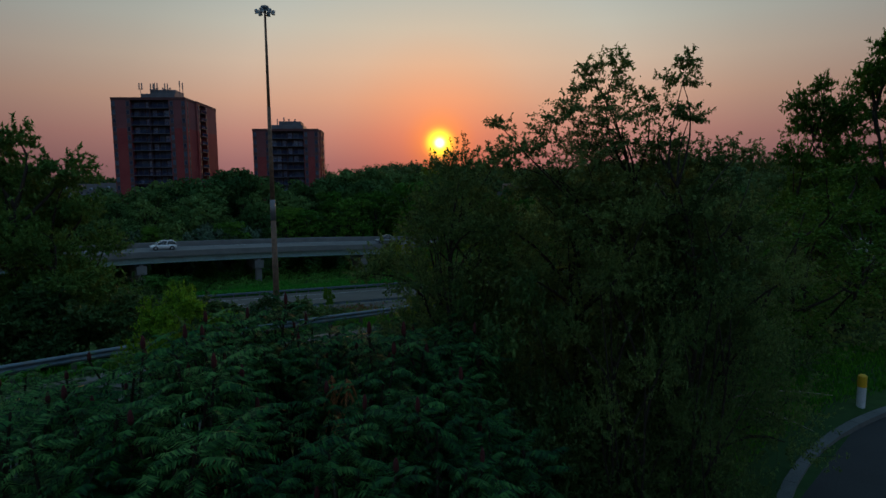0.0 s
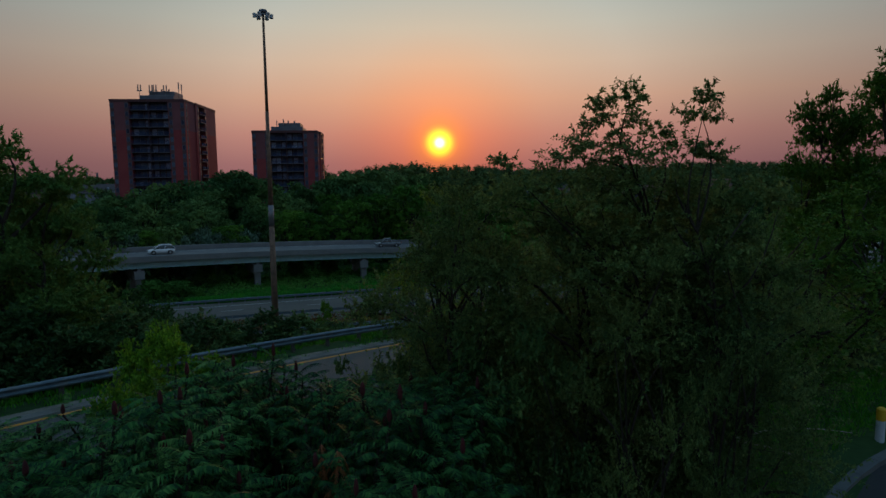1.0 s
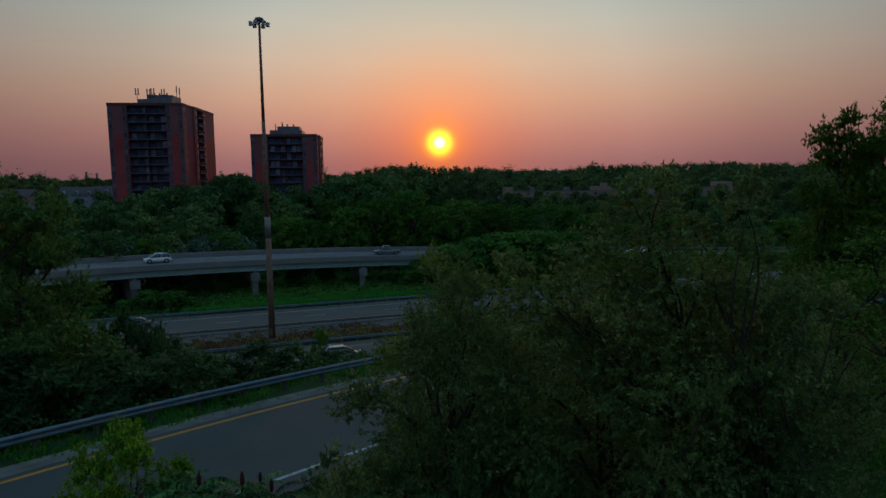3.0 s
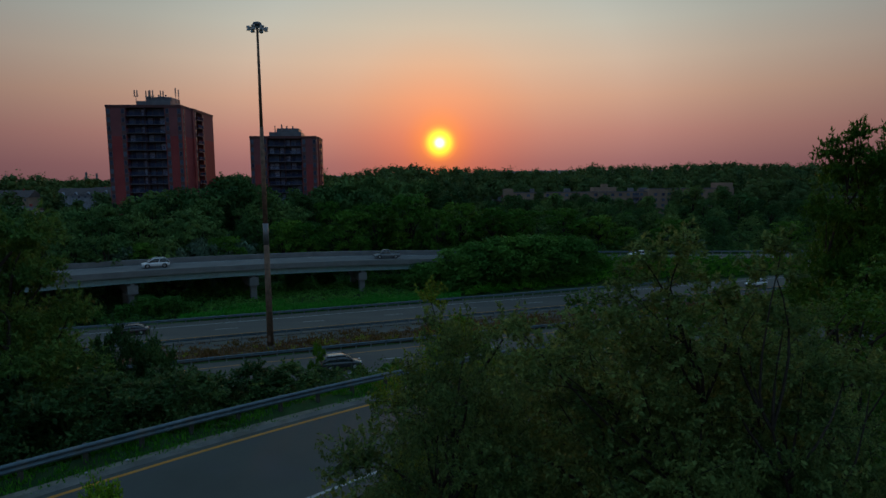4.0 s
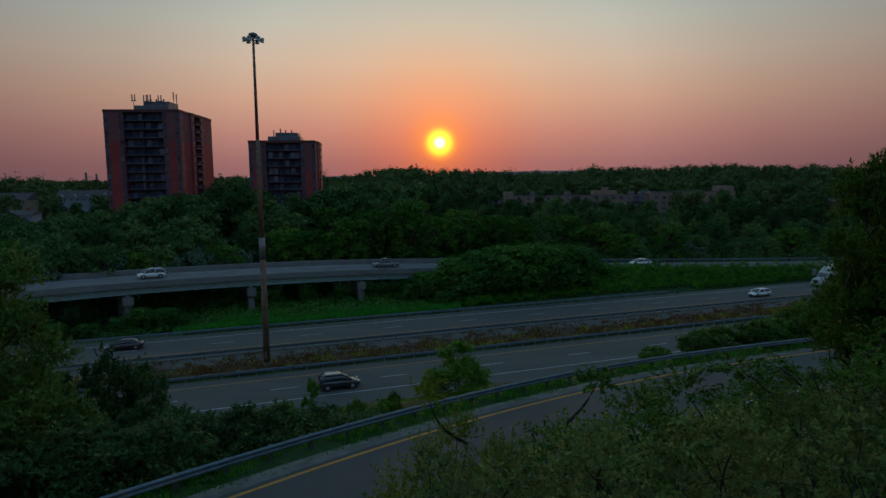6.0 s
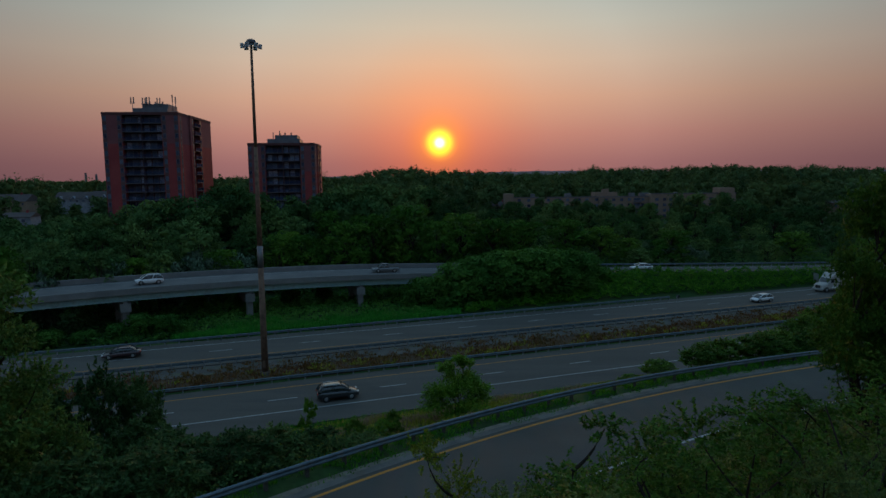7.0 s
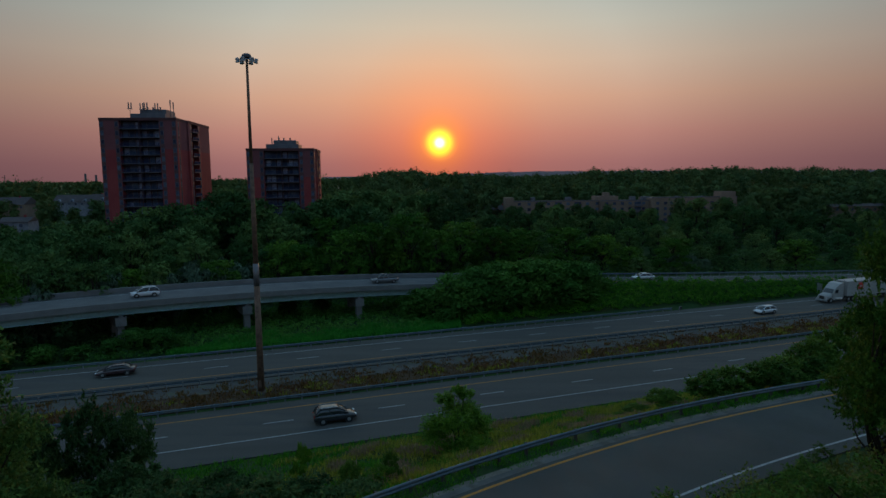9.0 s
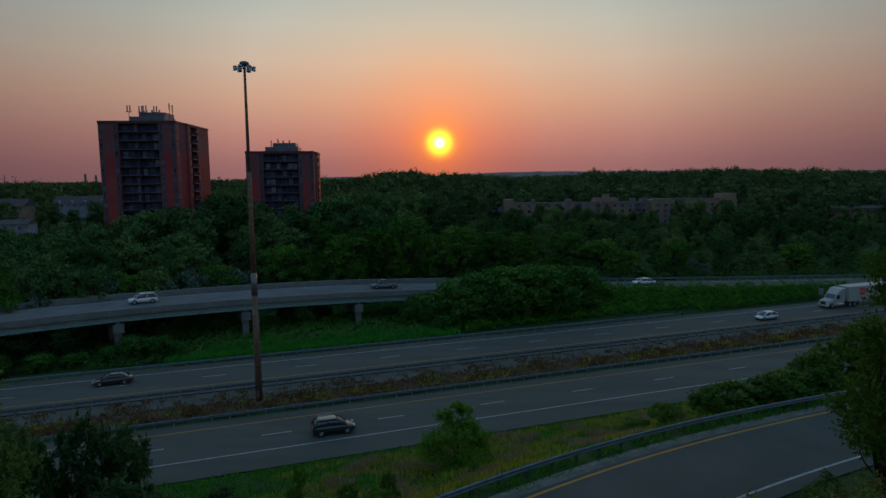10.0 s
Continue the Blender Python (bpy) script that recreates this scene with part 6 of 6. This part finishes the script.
def far_crown(x, y, g, h, w, lobes, per, size):
    out = []
    for j in range(lobes):
        f = (j + 0.5) / lobes
        a = rng.uniform(0, math.tau)
        q = w * 0.36 * math.sqrt(rng.uniform(0.1, 1)) * min(1, 1.25 - f)
        c = np.array([x + q * math.cos(a), y + q * math.sin(a), g + h * (0.06 + 0.80 * f)])
        d = rand_dir(rng, per)
        d[:, 2] = np.where(d[:, 2] < -0.35, -d[:, 2], d[:, 2])
        rr = w * rng.uniform(0.16, 0.29)
        swell = 1 + 0.25 * np.sin(d @ rng.normal(0, 3.5, 3) + rng.uniform(0, 6))
        p = c + d * (rr * swell * rng.uniform(0.6, 1.2, per))[:, None] * np.array([1, 1, 0.85])
        out.append((c + ICO_V * rng.uniform(0.35, 0.62, (12, 1)) * rr * np.array([1, 1, 0.85]), ICO_T))
        soft.append(ICO_V)
        way = unit(np.cross(d, rand_dir(rng, per))) + rand_dir(rng, per) * 0.4 + np.array([0, 0, -0.2])
        L = size * rng.uniform(0.5, 1.5, per)
        out.append(tuft_arrays(p - unit(way) * L[:, None] * 0.45, way, 0.3 * d + rand_dir(rng, per), L, L * rng.uniform(0.6, 1.1, per)))
        soft.append(np.repeat(unit(0.6 * d + unit(p - np.array([x, y, g + 0.45 * h])) + 0.2 * rand_dir(rng, per)), 3, 0))
    return out


chunks, soft = [], []
for x, y, g, h, w in back_rows:
    chunks += far_crown(x, y, g, h, w, 10, 95, 0.8)
v, t = join(chunks)
tagged(part("back_woods", raw_mesh("back_woods", v, t, np.concatenate(soft)), LEAF_FAR), "deep rows of dark green trees in the valley woods", "woods", "", "stuff")
chunks, soft = [], []
for k in range(1250):
    y = 325 + 900 * rng.uniform(0, 1) ** 1.6
    x = rng.uniform(-0.82, 0.82) * y
    if 32 < x < 155 and y < 345 or -300 < x < -160 and 380 < y < 425:
        continue
    g = rest(x, y)
    b = x / (y - 7.9)
    lim = 26.1 + (y - 7.9) * float(np.interp(b, FAR_BEAR, FAR_RISE)) * float(smooth(360, 620, y))
    if y < 395 and b < -0.5:
        h = float(np.clip(26.1 - (0.036 + 0.010 * math.sin(b * 90)) * y - g - rng.uniform(0, 1.5), 5, 30))
    elif y < 430:
        h = float(np.clip(min(rng.uniform(12, 21), lim - g), 7, 30))
    else:
        swell = 1.6 * math.sin(b * 61 + 2 * math.sin(b * 23)) + 1.2 * math.sin(b * 137 + y * 0.01)
        h = float(np.clip(lim - g + 1.0 + swell - 7.5 * rng.uniform(0, 1) ** 1.3, 7, 32))
    chunks += far_crown(x, y, g, h, float(np.clip(h * rng.uniform(0.7, 1.15), 8, 24)), 6, 50 if y < 600 else 24, 1.05 if y < 600 else 1.6)
for b in np.arange(-0.16, 0.73, 0.0085):
    y = float(rng.uniform(525, 610))
    x = float(b + rng.uniform(-0.003, 0.003)) * (y - 7.9)
    g = rest(x, y)
    top = 26.1 + (y - 7.9) * float(np.interp(b, FAR_BEAR, FAR_RISE)) + rng.uniform(-1.4, 1.4)
    chunks += far_crown(x, y, g, max(8.0, top - g), float(rng.uniform(9, 15)), 8, 48, 0.95)
v, t = join(chunks)
tagged(part("far_woods", raw_mesh("far_woods", v, t, np.concatenate(soft)), LEAF_FAR), "dark far woods covering the rise to the skyline", "woods", "", "stuff")


chunks, soft = [], []
for k in range(1000):
    y = 1150 + 1700 * rng.uniform(0, 1) ** 1.3
    x = rng.uniform(-0.80, 0.80) * y
    g, b = rest(x, y), x / (y - 7.9)
    lim = 26.1 + (y - 7.9) * min(0.003, float(np.interp(b, FAR_BEAR, FAR_RISE)))
    h = float(np.clip(lim - g + 1.5 - 6 * rng.uniform(0, 1), 5, 24))
    chunks += far_crown(x, y, g - 1, h, float(rng.uniform(18, 34)), 3, 12, 3.4)
v, t = join(chunks)
tagged(part("horizon_woods", raw_mesh("horizon_woods", v, t, np.concatenate(soft)), LEAF_FAR), "dark treetops along the skyline far behind the valley", "woods", "", "stuff")


# ---- vehicles ----
def ring(x, y, z0, z1, n=14, p=3.2):
    out = []
    for k in range(n):
        a = k * math.tau / n
        c, s = math.cos(a), math.sin(a)
        out.append((x, y * math.copysign(abs(c) ** (2 / p), c), (z0 + z1) / 2 + (z1 - z0) / 2 * math.copysign(abs(s) ** (2 / p), s)))
    return out


def wheel_on(parent, x, y, r):
    w = part("wheel", Shape().tube([(0, -0.11, 0), (0, -0.08, 0), (0, 0.08, 0), (0, 0.11, 0)], [r * 0.9, r, r, r * 0.9], 18), RUBBER, parent, "", Matrix.Translation((x, y, r)))
    part("rim", Shape().tube([(0, -0.118 if y < 0 else 0.118, 0), (0, -0.09 if y < 0 else 0.09, 0)], [r * 0.52, r * 0.64], 12), RIM, w)


def car(label, at, paint, kind="sedan", group="cars on the highway"):
    """A car with its nose along +x, standing on z = 0."""
    c = thing("car", label, "car", at, group)
    L, W = {"sedan": (4.75, 0.91), "suv": (4.45, 0.92), "hatch": (4.3, 0.89), "pickup": (5.4, 0.97)}[kind]
    belt = {"sedan": 0.95, "suv": 1.08, "hatch": 0.98, "pickup": 1.08}[kind]
    top = {"sedan": 1.44, "suv": 1.70, "hatch": 1.48, "pickup": 1.80}[kind]
    h = L / 2
    nose = belt - (0.22 if kind in ("sedan", "hatch") else 0.16)
    body = [(-h, W * 0.72, 0.42, belt - 0.14), (-h + 0.08, W * 0.88, 0.30, belt - 0.03), (-h + 0.5, W * 0.97, 0.22, belt + 0.02), (-h * 0.4, W, 0.20, belt + 0.01), (0.1 * h, W, 0.20, belt - 0.01),
            (0.42 * h, W, 0.20, belt - 0.05), (0.72 * h, W * 0.97, 0.22, nose + 0.03), (h - 0.15, W * 0.86, 0.27, nose - 0.10), (h, W * 0.68, 0.38, nose - 0.24)]
    part("body", Shape().loft([ring(x, w, a, b, 20, 3.3) for x, w, a, b in body]), paint, c, smooth=True)
    cabin = {"sedan": ((-0.82, -0.40, 0.06, 0.58)), "suv": ((-0.97, -0.72, 0.10, 0.60)), "hatch": ((-0.95, -0.58, 0.10, 0.64)), "pickup": ((-0.24, -0.14, 0.24, 0.58))}[kind]
    x0, x1, x2, x3 = (k * h for k in cabin)
    # greenhouse: one rounded shell of glass, with the roof skin over it
    def house_at(f):
        """Height and half width of the cabin at a share f of its length."""
        x = x0 + (x3 - x0) * f
        up = min(1.0, max(0.0, (x - x0) / (x1 - x0 + 1e-6)), max(0.0, (x3 - x) / (x3 - x2 + 1e-6)))
        return x, belt - 0.06 + (top - belt + 0.06) * math.sin(up * math.pi / 2) ** 0.85, W * (0.88 - 0.04 * up)
    stations = [house_at(f) for f in (0.0, 0.06, 0.13, 0.21, 0.30, 0.42, 0.55, 0.66, 0.76, 0.85, 0.93, 1.0)]
    part("cabin_glass", Shape().loft([ring(x, w, belt - (z - belt + 0.16), z - 0.02, 20, 2.6) for x, z, w in stations]), CAR_GLASS, c, "dark tinted windows", smooth=True)
    skin = [house_at(f) for f in np.linspace((x1 - x0) / (x3 - x0) * 0.86, 1 - (x3 - x2) / (x3 - x0) * 0.80, 7)]
    part("roof", Shape().loft([ring(x, w * (0.80 if k in (0, 6) else 0.86), z - (0.10 if k in (0, 6) else 0.15), z + 0.005, 16, 2.6) for k, (x, z, w) in enumerate(skin)]), paint, c, smooth=True)
    for s in (-1, 1):
        for (xa, xb) in ((x0, x1), ((x0 + x3) / 2 - 0.05, (x1 + x2) / 2 - 0.02), (x3, x2)):
            part("pillar", Shape().tube([(xa, s * W * 0.80, belt - 0.06), ((xa + xb) / 2, s * W * 0.80, (belt + top) / 2), (xb, s * W * 0.66, top - 0.06)], [0.05, 0.045, 0.04], 6), paint, c)
    if kind == "pickup":
        part("cargo_bed", Shape().box(-h + 0.15, x0 - 0.08, -W * 0.8, W * 0.8, belt + 0.0, belt + 0.035), CAR_TRIM, c)
    if kind == "suv":
        for s in (-1, 1):
            part("roof_rail", Shape().tube([(x1 + 0.1, s * W * 0.62, top + 0.03), (x2 - 0.1, s * W * 0.62, top + 0.03)], [0.025, 0.025], 5), RIM, c)
    r = 0.36 if kind in ("suv", "pickup") else 0.33
    for wx in (-0.60 * h, 0.60 * h):
        for s in (-1, 1):
            wheel_on(c, wx, s * (W - 0.10), r)
            part("wheel_arch", Shape().tube([(wx, s * (W - 0.3), r), (wx, s * (W - 0.008), r)], [r * 1.16, r * 1.16], 14), CAR_TRIM, c)
    for s in (-1, 1):
        part("headlight", Shape().box(h - 0.24, h - 0.06, s * W * 0.62 - 0.15, s * W * 0.62 + 0.15, nose - 0.24, nose - 0.10, ch=0.03), HEADLAMP, c)
        part("taillight", Shape().box(-h - 0.005, -h + 0.12, s * W * 0.66 - 0.14, s * W * 0.66 + 0.14, belt - 0.28, belt - 0.10, ch=0.02), TAILLAMP, c)
        part("mirror", Shape().box(x3 - 0.28, x3 - 0.14, s * W * 1.02 - 0.1, s * W * 1.02 + 0.1, belt - 0.02, belt + 0.13, ch=0.03), paint, c)
    part("grille", Shape().box(h - 0.10, h + 0.005, -0.42, 0.42, 0.40, nose - 0.24, ch=0.02), CAR_TRIM, c)
    return c


on_way = lambda u, v, back=False: Matrix.Translation(uv(u, v, 0.005)) @ Matrix.Rotation(AXIS + (math.pi if back else 0), 4, "Z")


def on_deck(x, off, back=True):
    p, a = edge_at(x)
    q = p + off * Vector((-math.sin(a), math.cos(a), 0))
    slope = -math.atan(0.027) * (-1 if back else 1)
    return Matrix.Translation(q + Vector((0, 0, 0.02))) @ Matrix.Rotation(a + (math.pi if back else 0), 4, "Z") @ Matrix.Rotation(-slope, 4, "Y")


car("black compact SUV driving on the near carriageway", on_way(12.0, 68.4), PAINT_BLACK, "suv")
car("dark maroon sedan driving on the far carriageway", on_way(-12.4, 93.8, True), PAINT_MAROON, "sedan")
car("white hatchback driving on the far carriageway", on_way(94.6, 90.7, True), PAINT_WHITE, "hatch")
car("white SUV crossing the viaduct", on_deck(-47.0, 5.2), PAINT_WHITE, "suv")
car("dark pickup truck crossing the viaduct", on_deck(-10.0, 4.6), PAINT_GREY, "pickup")
car("white sedan on the slip road", on_deck(43.2, 3.6), PAINT_WHITE, "sedan")


def lorry(at):
    """An articulated lorry with its nose along +x."""
    t = thing("semi_truck", "white articulated lorry with a box trailer and a red mark", "truck", at)
    part("hood", Shape().loft([ring(x, w, a, b, 14, 4) for x, w, a, b in ((0.0, 0.85, 0.55, 1.35), (-0.15, 1.0, 0.45, 1.65), (-1.3, 1.08, 0.45, 1.85), (-1.7, 1.1, 0.45, 1.9))]), TRAILER_WHITE, t, smooth=True)
    part("cab", Shape().add([(-1.5, -1.15, .6), (-4.3, -1.2, .6), (-4.3, 1.2, .6), (-1.5, 1.15, .6), (-1.5, -1.15, 1.85), (-2.1, -1.1, 2.75), (-3.2, -1.2, 3.7), (-4.3, -1.22, 3.9), (-4.3, 1.22, 3.9), (-3.2, 1.2, 3.7), (-2.1, 1.1, 2.75), (-1.5, 1.15, 1.85)],
         [(0, 1, 7, 6, 5, 4), (3, 11, 10, 9, 8, 2), (4, 5, 10, 11), (5, 6, 9, 10), (6, 7, 8, 9), (0, 4, 11, 3), (1, 2, 8, 7), (0, 3, 2, 1)]), TRAILER_WHITE, t)
    part("windscreen", Shape().add([(-1.53, -1.0, 1.93), (-1.53, 1.0, 1.93), (-2.06, 0.98, 2.70), (-2.06, -0.98, 2.70), (-1.58, -1.0, 1.90), (-1.58, 1.0, 1.90), (-2.12, .98, 2.68), (-2.12, -.98, 2.68)], [(0, 1, 2, 3), (7, 6, 5, 4), (0, 4, 5, 1), (1, 5, 6, 2), (2, 6, 7, 3), (3, 7, 4, 0)]), CAR_GLASS, t)
    for s in (-1, 1):
        part("side_window", Shape().box(-2.9, -2.1, s * 1.2 - 0.02, s * 1.2 + 0.02, 1.9, 2.6), CAR_GLASS, t)
        part("exhaust_pipe", Shape().tube([(-4.45, s * 1.05, 0.9), (-4.45, s * 1.05, 4.4)], [0.09, 0.09], 8), RIM, t)
        part("fuel_tank", Shape().tube([(-2.3, s * 1.0, 0.75), (-4.0, s * 1.0, 0.75)], [0.32, 0.32], 12), RIM, t)
        part("headlight", Shape().box(-0.35, -0.05, s * 0.85 - 0.15, s * 0.85 + 0.15, 0.85, 1.1), HEADLAMP, t)
    part("bumper", Shape().box(-0.2, 0.12, -1.15, 1.15, 0.35, 0.75, ch=0.05), RIM, t)
    part("grille", Shape().box(-0.1, 0.02, -0.55, 0.55, 0.75, 1.4, ch=0.03), CAR_TRIM, t)
    part("chassis", Shape().box(-7.6, -0.4, -0.45, 0.45, 0.55, 0.95), CAR_TRIM, t)
    trailer = part("trailer", Shape().box(-20.6, -5.2, -1.3, 1.3, 1.15, 4.08, ch=0.06), TRAILER_WHITE, t, "white box trailer")
    part("logo", Shape().box(-9.6, -8.2, 1.303, 1.312, 2.3, 3.7), LOGO_RED, trailer, "red square mark")
    part("logo_bar", Shape().box(-9.25, -8.55, 1.313, 1.319, 2.85, 3.1), TRAILER_WHITE, trailer)
    part("landing_gear", Shape().box(-8.6, -8.3, -0.9, -0.7, 0.3, 1.15).box(-8.6, -8.3, 0.7, 0.9, 0.3, 1.15), CAR_TRIM, trailer)
    for wx in (-1.1, -5.9, -7.1, -17.6, -18.9):
        for s in (-1, 1):
            wheel_on(t, wx, s * 1.08, 0.51)
    return t


lorry(on_way(112.6, 93.9, True))

# ---- small roadside things ----
dp = thing("delineator_post", "white marker post with a yellow top beside the kerb", "marker post", Matrix.Translation((12.05, 16.95, rest(12.05, 16.95))))
part("post", Shape().tube([(0, 0, -0.1), (0, 0, 0.58)], [0.115, 0.115], 12), POST_WHITE, dp)
part("cap", Shape().tube([(0, 0, 0.58), (0, 0, 0.90), (0, 0, 0.94)], [0.12, 0.12, 0.07], 12), POST_YELLOW, dp, "yellow reflective band")
sg = thing("road_sign", "two-post road sign seen from behind on the bank", "road sign", Matrix.Translation((79.5, 133.6, rest(79.5, 133.6))) @ Matrix.Rotation(AXIS + 1.2, 4, "Z"))
for s in (-0.6, 0.6):
    part("post", Shape().box(s - 0.06, s + 0.06, -0.06, 0.06, -0.3, 2.6), SIGN_BACK, sg)
part("panel", Shape().box(-0.9, 0.9, -0.09, -0.065, 1.2, 2.6), SIGN_BACK, sg)
for x0, y0, z0, x1, y1, z1 in ((6.6, 15.2, 12.1, 10.2, 15.4, 12.35), (7.2, 15.3, 12.2, 9.0, 14.2, 11.9)):
    br = Shape().tube(bend((x0, y0, z0), (x1, y1, z1), np.random.default_rng(4), 0.05, 6), [0.035, 0.03, 0.026, 0.02, 0.014, 0.008], 6)
    tagged(part("fallen_branch", br, mat("bare_branch", (0.24, 0.21, 0.18), (0.32, 0.28, 0.24), 6, 0.9)), "bare pale fallen branch in the undergrowth", "branch")
paper = mat("crumpled_paper", (0.26, 0.27, 0.29), (0.34, 0.35, 0.37), 9, 0.8, bump=0.4)
for k, (x, off, size) in enumerate(((-11.5, -0.98, 0.10), (-12.4, -0.95, 0.06), (-8.9, -1.02, 0.06))):
    crumple = np.random.default_rng(90 + k)
    ball = Shape().add(ICO_V * crumple.uniform(0.6, 1.1, (12, 1)) * np.array([size, size * 0.8, size * 0.45]), [tuple(t) for t in ICO_T.tolist()])
    bit = part("litter", ball, paper, None, "", Matrix.Translation((x, float(ramp_near(x, off)), float(ramp_z(x)) + size * 0.3)))
    tagged(bit, "crumpled pale paper litter on the verge dirt", "litter", "litter along the ramp")
